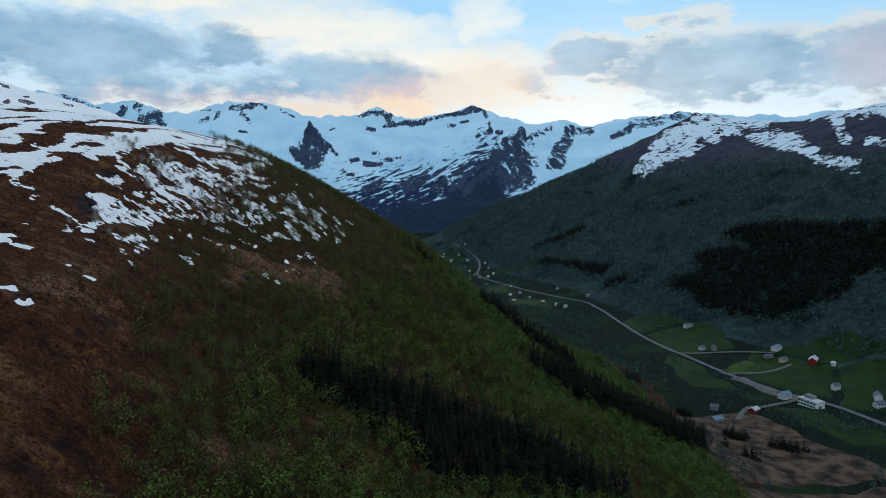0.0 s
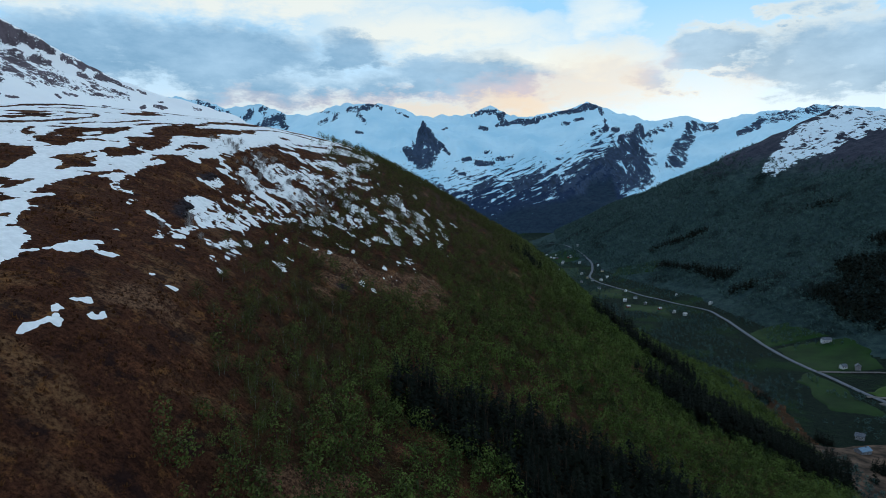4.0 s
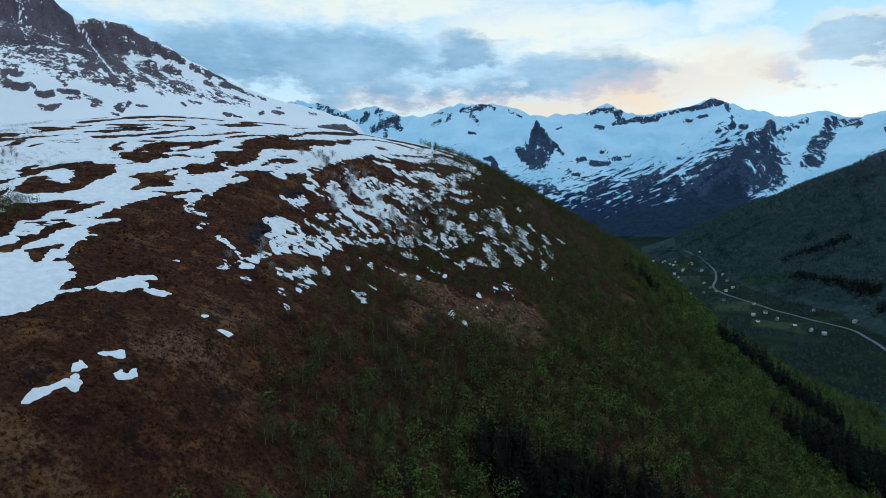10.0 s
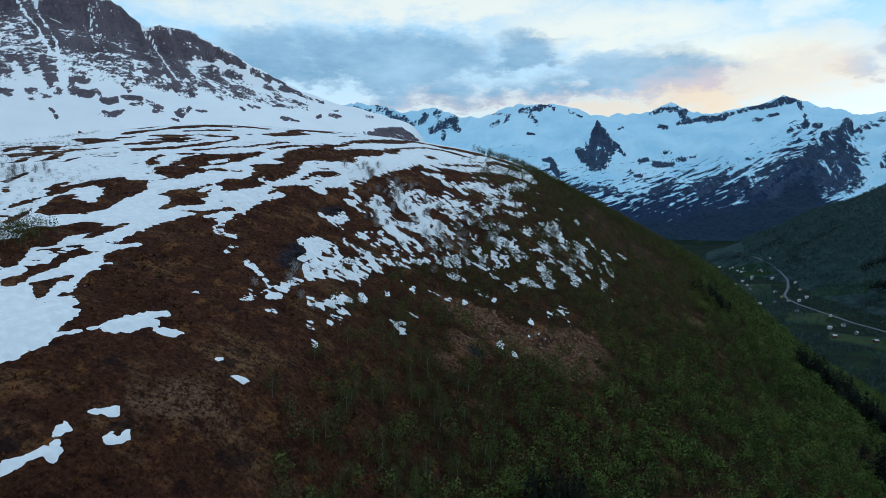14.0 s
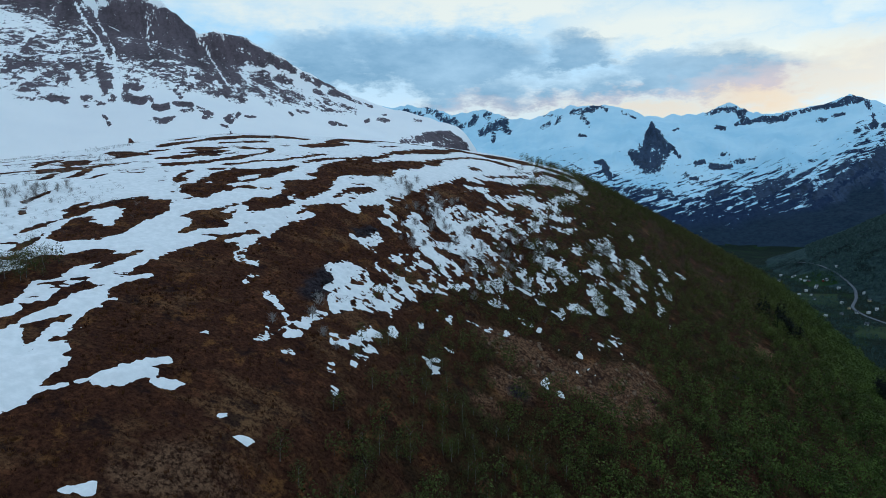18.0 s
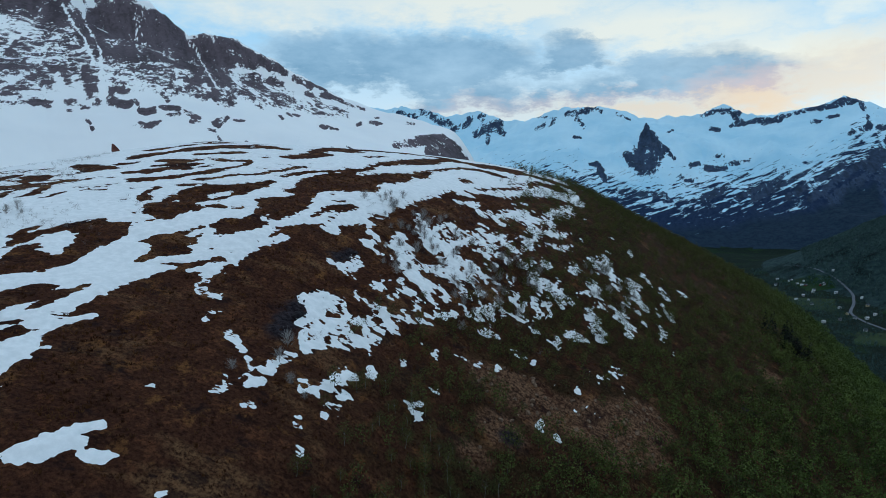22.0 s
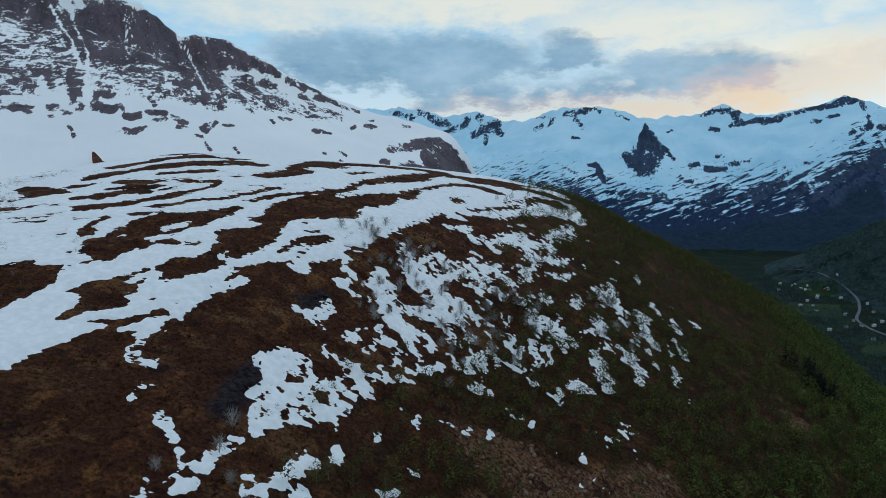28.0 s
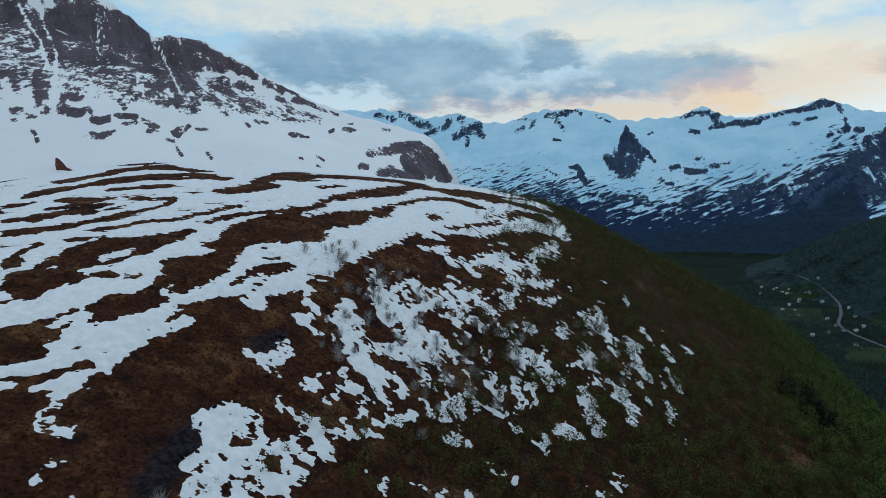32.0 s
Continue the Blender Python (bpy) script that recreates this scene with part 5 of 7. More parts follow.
BROW_GAPS = [
    [(-129.5, 265), (-130.5, 268.5), (-129, 269), (-127, 268.5), (-127, 265), (-127.5, 263.5)],
    [(-130.5, 272.5), (-130, 274.5), (-128.5, 273), (-129, 271.5)],
    [(-127, 272), (-127, 276), (-125.5, 276.5), (-125, 272.5)],
    [(-128, 262), (-126.5, 263), (-125.5, 261.5), (-126.5, 261)],
    [(-123.5, 259), (-123.5, 261), (-121.5, 260.5), (-122, 258.5)],
    [(-124.5, 263.5), (-123, 265.5), (-121, 264.5), (-121, 262), (-122.5, 262.5)],
    [(-122, 280.5), (-121.5, 282.5), (-120, 281.5), (-121, 279.5)],
    [(-137.5, 355.5), (-137, 358), (-133.5, 357), (-133.5, 355), (-136, 353.5)],
    [(-134.5, 348), (-133.5, 350.5), (-133, 348)],
    [(-133.5, 436), (-132, 443.5), (-128.5, 445), (-124.5, 439.5), (-125.5, 432.5), (-128.5, 428)],
    [(-126, 420.5), (-122, 430), (-119, 428), (-122.5, 417.5)],
]
BROW_GAPS_B = [
    [(-171, 366.5), (-161, 356), (-160, 358), (-158, 353)],
]
HEATH_RIM = [
    [(-287, 355, 5), (-287, 375, 7), (-276, 406, 9)],
    [(-248, 428, 7), (-247, 458, 12), (-238, 488, 18), (-225, 503, 18), (-200, 496, 9), (-181, 513, 7.5)],
    [(-189, 499, 9), (-172, 526, 9), (-155, 542, 8), (-145, 556, 9)],
    [(-372, 456, 14), (-404, 488, 22)],
]
SCREE = [
    [(-59, 304, 8.7), (-55, 328, 8.5)],
    [(-93, 296, 7.8), (-82, 298, 11.9)],
    [(-83, 262, 4.2)],
    [(-22, 424, 6)],
    [(-58, 313, 11.5), (-76, 300, 7.3)],
    [(-82, 278, 5.2)],
    [(-95, 175, 5.8), (-101, 168, 3.6)],
    [(-53, 158, 4.7), (-45, 175, 4)],
]
CRAG = [
    [(-128, 245, 4), (-130, 251, 5), (-133, 258, 4), (-137, 267, 3)],
    [(-144, 293, 3.5), (-145, 301, 3)],
    [(-79, 277, 2.4)],
    [(-28, 380, 3.8)],
    [(-51, 240, 3.3)],
]
SPRUCES = [
    [(-20, 483, 9), (-14, 478, 7)],
    [(40, 504, 16), (57, 500, 20), (76, 492, 20)],
    [(65, 407, 18), (100, 428, 22), (150, 447, 26)],
]
SPRUCE_STAND = [
    [(-53, 237), (-46, 247), (-30, 243), (-10, 260), (18, 281), (42, 283), (66, 282), (87, 294), (47, 254), (-1, 203), (-12, 219), (-26, 215), (-41, 218)],
]
HX0, HX1, HY0, HY1, HSTEP = -460.0, 175.0, 85.0, 730.0, 1.25


def near_lines(x, y, lines, least=1.3):
    """How far inside the nearest of these lines a place lies, in metres; negative outside."""
    best = np.full(x.shape, -60.0)
    for line in lines:
        xs, ys = [q[0] for q in line], [q[1] for q in line]
        reach = max(q[2] for q in line) + 25
        m = (x > min(xs) - reach) & (x < max(xs) + reach) & (y > min(ys) - reach) & (y < max(ys) + reach)
        if not m.any():
            continue
        px, py = x[m], y[m]
        got = np.full(px.shape, -60.0)
        for (x0, y0, w0), (x1, y1, w1) in zip(line, line[1:] or line):
            dx, dy = x1 - x0, y1 - y0
            t = np.clip(((px - x0) * dx + (py - y0) * dy) / max(dx * dx + dy * dy, 1e-6), 0, 1)
            got = np.maximum(got, np.maximum(w0 + t * (w1 - w0), least) - np.hypot(px - x0 - t * dx, py - y0 - t * dy))
        best[m] = np.maximum(best[m], got)
    return best


def inside(x, y, outlines, reach=14.0):
    """How far inside one of these outlines a place lies, in metres; negative outside."""
    best = np.full(x.shape, -reach)
    for line in outlines:
        p = np.array(line, float)
        lo, hi = p.min(0) - reach, p.max(0) + reach
        m = (x > lo[0]) & (x < hi[0]) & (y > lo[1]) & (y < hi[1])
        if not m.any():
            continue
        px, py = x[m], y[m]
        d, odd = np.full(px.shape, 1e9), np.zeros(px.shape, bool)
        for (x0, y0), (x1, y1) in zip(p, np.roll(p, -1, 0)):
            dx, dy = x1 - x0, y1 - y0
            t = np.clip(((px - x0) * dx + (py - y0) * dy) / max(dx * dx + dy * dy, 1e-6), 0, 1)
            d = np.minimum(d, np.hypot(px - x0 - t * dx, py - y0 - t * dy))
            if y0 != y1:
                odd ^= ((y0 > py) != (y1 > py)) & (px < (x1 - x0) * (py - y0) / (y1 - y0) + x0)
        best[m] = np.maximum(best[m], np.where(odd, d, -d))
    return best


def wood_edge(x, y):
    return np.interp(y, [100, 150, 200, 330, 420, 530], [-64, -50, -30, -6, 13, 33]) + 7 * fbm(x, y, 40, 4)


def wood_cover(x, y, z):
    """How wooded the hill is, 0 to 1: the flank below the plateau's edge."""
    return step(wood_edge(x, y) - z, -12, 22)


HEATH_LISTS = [HEATH_BANDS, HEATH_BANDS_B, HEATH_BANDS_C, HEATH_BANDS_D, HEATH_BANDS_E, HEATH_BANDS_F, HEATH_BANDS_G, HEATH_BANDS_H, HEATH_BANDS_I, HEATH_BANDS_J, HEATH_BANDS_K, HEATH_BANDS_L]
BROW_LISTS = [SNOW_BROW, SNOW_BROW_B, SNOW_BROW_C, SNOW_BROW_D, SNOW_BROW_E, SNOW_BROW_F, SNOW_BROW_G, SNOW_BROW_H, SNOW_BROW_I, SNOW_BROW_J, SNOW_BROW_K, SNOW_BROW_L, SNOW_BROW_M, SNOW_BROW_N]
GAP_LISTS = [BROW_GAPS, BROW_GAPS_B]


def snow_cover(x, y, z):
    """Metres inside the snow's edge; negative where the heath is bare."""
    near = np.interp(y, [160, 215, 260, 330, 480], [0.25, 0.32, 0.42, 0.6, 1.0])
    jag = near * (1.3 * fbm(x, y, 9, 3, 0.6) + 3.2 * fbm(x + 11, y + 5, 3.2, 3, 0.7) + 2.6 * fbm(x + 3, y, 1.4, 2, 0.6))
    u, v = 0.5 * x + 0.87 * y, -0.87 * x + 0.5 * y
    s = inside(x, y, SNOW_SHEET)
    # thin wind streaks far back and off to the side
    streaks = 4.5 * fbm(u / 6, v, 11, 4, 0.5) + 0.5
    outer = np.maximum(step(-x, 225, 262) * step(330 - y, 0, 40), step(y, 560, 600))
    s = np.minimum(s, streaks + 9.0 * (1 - outer))
    # small heath tufts that poke through the sheet
    s = np.minimum(s, 9.0 * (0.80 - 1.5 * fbm(u / 2 + 30, v, 5, 4, 0.7) - 0.55 * fbm(x, y, 40, 2)))
    s = np.minimum(s, 0.5 - near_lines(x, y, HEATH_RIM))
    for outlines in HEATH_LISTS:
        s = np.minimum(s, -inside(x, y, outlines))
    brow = inside(x, y, SNOW_INLAYS)
    for outlines in BROW_LISTS:
        brow = np.maximum(brow, inside(x, y, outlines))
    # on the brow the snow is broken by twigs and stones, and flecks lie between
    flank = step(1 - np.hypot((x + 100) / 62, (y - 345) / 125), 0, 0.35)
    holes = 1.5 * fbm(x + 0.3 * y, 0.8 * y + 70, 3.4, 5, 0.8) + 0.3 * fbm(x, y, 26, 2)
    broken = np.maximum(flank, 0.75)
    brow = np.minimum(brow + 0.05, (0.22 - holes * broken) * 6)
    for outlines in GAP_LISTS:
        brow = np.minimum(brow, -inside(x, y, outlines))
    s = np.maximum(s, brow) + jag
    s = np.maximum(s, inside(x, y, SNOW_SPOTS) + 0.3 + 0.5 * jag)
    flank = step(1 - np.hypot((x + 100) / 52, (y - 375) / 110), 0, 0.35)
    flecks = 1.25 * fbm(x * 0.9 + 40, 0.6 * y, 5, 4, 0.7) + 0.45 * fbm(x, y, 34, 3)
    return np.maximum(s, np.where(flank > 0.02, (flecks + 0.22 * flank - 0.70) * 9, -60))


def islands(keep, least=30):
    """The separate patches of a mask, as lists of cells, but for its largest and for mere flecks."""
    ny, nx = keep.shape
    todo, found = set(np.nonzero(keep.ravel())[0].tolist()), []
    while todo:
        heap, cells = [todo.pop()], []
        while heap:
            i = heap.pop()
            cells.append(i)
            for j in (i - 1, i + 1, i - nx, i + nx):
                if j in todo:
                    todo.remove(j)
                    heap.append(j)
        found.append(cells)
    found.sort(key=len)
    return [c for c in found[:-1] if len(c) >= least]


def build_hill():
    xs, ys = np.meshgrid(np.arange(HX0, HX1, HSTEP), np.arange(HY0, HY1, HSTEP))
    zs, _ = relief(xs, ys)
    jag = 2.5 * fbm(xs, ys, 14, 4, 0.6)
    crag = step(near_lines(xs, ys, CRAG) + jag, -0.5, 1.5)
    scree = step(near_lines(xs, ys, SCREE) + 1.6 * jag, -2, 2.5)
    zs = zs + crag * 1.6 * fbm(xs, ys, 5, 3, 0.6)
    me, used = grid_mesh("hill", xs, ys, zs)
    attribute(me, "wood", (wood_cover(xs, ys, zs) * (1 - scree)).ravel())
    attribute(me, "scree", scree.ravel() * 0.85)
    attribute(me, "rock", crag.ravel())
    me.materials.append(HEATH)
    tagged(new("ground_hill", me), "brown heather hillside with woods on its flank", "hill", kind="structure")
    for name, x0, x1, y0, y1, gap in (("snow_patches", -215, -44, 125, 450, 0.5), ("snow_fields", HX0, HX1, HY0, HY1, 1.0)):
        gx, gy = np.meshgrid(np.arange(x0, x1, gap), np.arange(y0, y1, gap))
        gz, _ = relief(gx, gy)
        s = snow_cover(gx, gy, gz)
        keep = s > -1.2
        if gap > 0.8:
            keep &= (gx < -213.5) | (gy > 448.5)
        keep = keep[1:, 1:] | keep[:-1, 1:] | keep[1:, :-1] | keep[:-1, :-1]
        lie = gz + np.clip(s * 0.22, -1.4, 0.5)
        lone = islands(keep) if gap < 0.8 else []
        for cells in lone:
            piece = np.zeros(keep.shape, bool)
            piece.ravel()[cells] = True
            keep &= ~piece
            rows, cols = np.nonzero(piece)
            win = slice(rows.min(), rows.max() + 2), slice(cols.min(), cols.max() + 2)
            me, used = grid_mesh("snow_patch", gx[win], gy[win], lie[win], piece[win[0].start:win[0].stop - 1, win[1].start:win[1].stop - 1])
            me.materials.append(SNOW)
            tagged(new("snow_patch", me), "lone patch of old snow on brown heather", "snow patch", "snow patches on the heath")
        me, used = grid_mesh(name, gx, gy, lie, keep)
        me.materials.append(SNOW)
        tagged(new(name, me), "old snow lying in wind-blown streaks on the heath", "snow", kind="stuff")


def build_land():
    fine = np.arange(-68, 42.01, 0.11)
    coarse_r, coarse_l = np.arange(44, 180, 3.0), np.arange(-180, -69, 3.0)
    az = np.radians(np.concatenate([coarse_l, fine, coarse_r, [180.0]]))
    r = 12 * np.exp(np.concatenate([[-4.0, -1.5], np.arange(0, 3.6, 0.03), np.arange(3.6, math.log(4850 / 12), 0.0068)]))
    A, R = np.meshgrid(az, r)
    xs, ys = R * np.sin(A) - 5, R * np.cos(A)
    zs, part_of = relief(xs, ys)
    inside = (xs > HX0 + 8) & (xs < HX1 - 8) & (ys > HY0 + 8) & (ys < HY1 - 8)
    zs = np.where((xs > HX0) & (xs < HX1) & (ys > HY0) & (ys < HY1), zs - 1.5, zs)
    hole = inside[1:, 1:] & inside[:-1, 1:] & inside[1:, :-1] & inside[:-1, :-1]
    owner = part_of[:-1, :-1]
    names = [("ground_valley", "green valley floor with meadows and scrub", "valley", VALLEY), ("ground_heath", "brown heather slope running on from the hill", "hill", HEATH),
             ("mountain_range", "snow-covered mountain range with dark rock faces", "mountain", HAZY_ROCK), ("mountain_side", "snowy mountain with a dark cliff along its crest", "mountain", LEFT_ROCK),
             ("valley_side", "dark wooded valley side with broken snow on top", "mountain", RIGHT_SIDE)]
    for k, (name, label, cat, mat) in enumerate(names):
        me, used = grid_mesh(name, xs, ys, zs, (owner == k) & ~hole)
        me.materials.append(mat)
        if k == 1:
            attribute(me, "wood", wood_cover(xs, ys, zs).ravel()[used])
        q = xs.ravel()[used], ys.ravel()[used], zs.ravel()[used]
        if k == 2:
            cover = rock_cover(*q, POST_FAR, PEAKS + PEAKS_B + PEAKS_C + PEAKS_D + PEAKS_E, 0.4)
            attribute(me, "rocky", np.maximum(cover, rock_cover(*q, POST_LOW, BUTTRESS)))
            az, el = bearings(*q, POST_FAR)
            attribute(me, "high", el - np.interp(az, *np.array(SNOW_LINE).T))
        if k == 3:
            cover = rock_cover(*q, POST_LEFT, CLIFF + CLIFF_B + LEDGES + LEDGES_B + OUTCROPS + OUTCROPS_B + OUTCROPS_C + DOME + SPECKS)
            attribute(me, "rocky", cover - 1.1 * rock_cover(*q, POST_LEFT, GULLIES))
            attribute(me, "high", np.full(len(used), 9.0))
        if k == 4:
            attribute(me, "snowy", rock_cover(*q, POST_LOW, SIDE_SNOW))
        tagged(new(name, me), label, cat, kind="structure")


build_hill()
build_land()


# ---- parts and simple solids ----
def part(name, bm, material, parent, label=""):
    me = bpy.data.meshes.new(name)
    bm.to_mesh(me)
    bm.free()
    me.materials.append(material)
    ob = new(name, me)
    ob.parent = parent
    return tagged(ob, label) if label else ob


def box(bm, x0, x1, y0, y1, z0, z1):
    v = [bm.verts.new(q) for q in ((x0, y0, z0), (x1, y0, z0), (x1, y1, z0), (x0, y1, z0), (x0, y0, z1), (x1, y0, z1), (x1, y1, z1), (x0, y1, z1))]
    for f in ((0, 3, 2, 1), (4, 5, 6, 7), (0, 1, 5, 4), (1, 2, 6, 5), (2, 3, 7, 6), (3, 0, 4, 7)):
        bm.faces.new([v[i] for i in f])
    return bm


def empty(name, m, label, cat, group=""):
    ob = new(name)
    ob.empty_display_size = 0.5
    ob.matrix_world = m
    return tagged(ob, label, cat, group)


def ground(x, y):
    return float(relief(np.array([float(x)]), np.array([float(y)]))[0][0])


# ---- trees ----
def crown(rng, height, width, pieces, size, spruce=False):
    """Leaf clumps: small three-cornered sprays scattered through a crown."""
    co = []
    for _ in range(pieces):
        if spruce:
            h = rng.random() ** 1.25
            r = (1 - h) * width * (0.45 + 0.55 * rng.random())
            a = rng.random() * 6.283
            c = np.array([r * math.cos(a), r * math.sin(a), height * (0.06 + 0.92 * h)])
            out = np.array([math.cos(a), math.sin(a), -0.5]) * size * (1.3 - h)
            side = np.array([-math.sin(a), math.cos(a), 0.1]) * size * 0.6 * (1.2 - h)
            tri = [c - side - out * 0.3, c + side - out * 0.3, c + out]
        else:
            d = rng.normal(size=3)
            d = d / np.linalg.norm(d) * (0.35 + 0.65 * rng.random() ** 0.6)
            lean = 1 - 0.35 * max(d[2], 0)
            c = np.array([d[0] * width * lean, d[1] * width * lean, height * (0.54 + 0.46 * d[2])])
            out = d / np.linalg.norm(d) + 0.45 * rng.normal(size=3) + np.array([0, 0, 0.35])
            out /= np.linalg.norm(out)
            s1 = np.cross(out, rng.normal(size=3))
            s1 /= np.linalg.norm(s1)
            s2 = np.cross(out, s1)
            turn = rng.random() * 2.09
            tri = [c + 1.5 * size * rng.uniform(0.6, 1.3) * (math.cos(turn + k * 2.0944) * s1 + math.sin(turn + k * 2.0944) * s2) for k in range(3)]
        co += tri
    return np.array(co)


def trunk(rng, height, radius, limbs, spread_out=0.7):
    """A tapered stem with a few limbs, as triangles."""
    tris = []

    def rod(p, q, r0, r1):
        p, q = np.array(p), np.array(q)
        ax = (q - p) / np.linalg.norm(q - p)
        s = np.cross(ax, [0.3, 0.9, 0.1])
        s /= np.linalg.norm(s)
        t = np.cross(ax, s)
        ring = [(math.cos(k * 2.0944), math.sin(k * 2.0944)) for k in range(3)]
        for k in range(3):
            (a, b), (c, d) = ring[k], ring[(k + 1) % 3]
            p0, p1 = p + r0 * (a * s + b * t), p + r0 * (c * s + d * t)
            q0, q1 = q + r1 * (a * s + b * t), q + r1 * (c * s + d * t)
            tris.extend([p0, p1, q1, p0, q1, q0])

    top = [rng.normal() * 0.04 * height, rng.normal() * 0.04 * height, height * 0.93]
    rod([0, 0, -0.08 * height], top, radius, radius * 0.2)
    for _ in range(limbs):
        h = rng.uniform(0.2, 0.8) * height
        a = rng.random() * 6.283
        ln = rng.uniform(0.18, 0.36) * height
        rod([top[0] * h / height, top[1] * h / height, h], [ln * math.cos(a) * spread_out, ln * math.sin(a) * spread_out, h + ln * 0.8], radius * 0.45, radius * 0.1)
    return np.array(tris)


def spread(name, templates, places, heights, turns, pick, material, label, cat):
    """Many like pieces joined into one mesh."""
    co = []
    for k, tpl in enumerate(templates):
        sel = pick == k
        if not sel.any():
            continue
        c, s = np.cos(turns[sel]), np.sin(turns[sel])
        h = heights[sel]
        p = places[sel]
        x = (tpl[None, :, 0] * c[:, None] - tpl[None, :, 1] * s[:, None]) * h[:, None] + p[:, :1]
        y = (tpl[None, :, 0] * s[:, None] + tpl[None, :, 1] * c[:, None]) * h[:, None] + p[:, 1:2]
        z = tpl[None, :, 2] * h[:, None] + p[:, 2:]
        co.append(np.stack([x, y, z], -1).reshape(-1, 3))
    co = np.concatenate(co)
    me = soup(name, co, np.arange(len(co)).reshape(-1, 3), False)
    me.materials.append(material)
    return tagged(new(name, me), label, cat, kind="stuff")


def tri_part(name, tris, material, parent, label=""):
    me = soup(name, tris, np.arange(len(tris)).reshape(-1, 3), False)
    me.materials.append(material)
    ob = new(name, me)
    ob.parent = parent
    return tagged(ob, label) if label else ob


def scatter(n, x0, x1, y0, y1, density, seed, gap):
    """Places on the land kept by density(x, y, z), no two nearer than about gap."""
    g = np.random.default_rng(seed)
    x, y = g.uniform(x0, x1, n), g.uniform(y0, y1, n)
    z, _ = relief(x, y)
    ok = g.random(n) < density(x, y, z)
    x, y, z = x[ok], y[ok], z[ok]
    cell, keep = set(), []
    for i in range(len(x)):
        key = (int(x[i] // gap), int(y[i] // gap))
        if key not in cell:
            cell.add(key)
            keep.append(i)
    return np.stack([x, y, z], 1)[keep], g


def plant(name, masters, places, g, label, cat, group):
    """Trees of their own: copies of the masters at these places."""
    for q in places:
        m = masters[g.integers(0, len(masters))]
        copy_thing(m, pose(q[0], q[1], q[2] - 0.1, g.normal() * 3, g.normal() * 3, g.random() * 360))
    for m in masters:
        for o in list(m.children_recursive) + [m]:
            bpy.data.objects.remove(o)


TR = np.random.default_rng(21)


def birch_master(h):
    m = empty("birch_tree", pose(0, 0, 0), "small mountain birch in fresh olive-green leaf", "tree", "birches on the hillside")
    tri_part("trunk", trunk(TR, 0.75 * h, 0.016 * h, 6), BARK, m, "pale slender bark")
    tri_part("crown", crown(TR, h, 0.40 * h, 420, 0.017 * h), BIRCH_LEAF, m)
    return m


def twigs(rng, n, wide, thin):
    """A rounded head of fine twigs that fan up and out from the middle."""
    co = []
    for _ in range(n):
        a, lean = rng.random() * 6.283, rng.random() ** 0.7
        out = np.array([math.cos(a), math.sin(a), 0.0])
        p0 = np.array([0, 0, rng.uniform(0.10, 0.55)]) + out * wide * lean * rng.uniform(0.05, 0.55)
        tip = p0 + out * wide * lean * 0.55 + np.array([0, 0, rng.uniform(0.18, 0.42) * (1.15 - 0.6 * lean)]) + rng.normal(size=3) * 0.05
        side = np.cross(tip - p0, rng.normal(size=3))
        side *= thin / (np.linalg.norm(side) + 1e-9)
        co += [p0 - side, p0 + side, tip]
    return np.array(co)


def bare_master(h):
    m = empty("bare_birch", pose(0, 0, 0), "leafless grey birch standing in old snow", "tree", "bare birches in the snow")
    tri_part("trunk", trunk(TR, 0.8 * h, 0.013 * h, 12, 0.8), BARK, m)
    tri_part("twig_crown", twigs(TR, 150, 0.46, 0.0058) * h, BARE_TWIG, m, "fine grey twigs")
    return m


def spruce_master(h):
    m = empty("spruce_tree", pose(0, 0, 0), "tall dark green spruce in a plantation", "tree", "spruces on the slope")
    tri_part("trunk", trunk(TR, h, 0.014 * h, 0), BARK_DARK, m)
    tri_part("crown", crown(TR, h, 0.17 * h, 170, 0.06 * h, True), SPRUCE_LEAF, m)
    return m


def spruce_density(x, y, z):
    return step(np.maximum(near_lines(x, y, SPRUCES), inside(x, y, SPRUCE_STAND)) + 5 * fbm(x, y, 25, 3), -2, 4)


def birch_density(x, y, z):
    scree = step(near_lines(x, y, SCREE), -3, 2)
    glade = step(fbm(x, y, 38, 3), 0.12, 0.35)
    bushes = 0.9 * step(1 - np.hypot((x + 169) / 9, (y - 194) / 13), 0, 0.5)
    return bushes + wood_cover(x, y, z) * (0.62 + 0.38 * step(-z, 25, 60)) * (1 - 0.8 * scree) * (1 - 0.7 * glade) * (1 - 0.96 * spruce_density(x, y, z))


p, g = scatter(42000, -190, 172, 90, 725, birch_density, 3, 3.2)
mine = (p[:, 0] < -58) & (p[:, 1] > 150) & (p[:, 1] < 262)
own = p[mine][:170]
rest = np.concatenate([p[~mine], p[mine][170:]])
plant("birch_tree", [birch_master(h) for h in (3.2, 4.0, 4.8, 5.8, 7.0)], own, g, "", "", "")
hts = g.uniform(3.4, 8.6, len(rest)) * (0.75 + 0.35 * step(-rest[:, 2], 20, 70))
CROWNS = [crown(TR, 1, w, 100, 0.033) for w in (0.34, 0.38, 0.42, 0.46, 0.36, 0.40, 0.50)]
STEMS = [trunk(TR, 0.62, 0.012, 2)[:18] for _ in range(3)]
turn = g.random(len(rest)) * 6.28
spread("birch_wood", CROWNS, rest, hts, turn, g.integers(0, 7, len(rest)), BIRCH_LEAF, "fresh green mountain birch wood on the hillside", "trees")
spread("birch_stems", STEMS, rest, hts, turn, g.integers(0, 3, len(rest)), STEM_BARK, "pale slender stems of the birch wood", "trees")

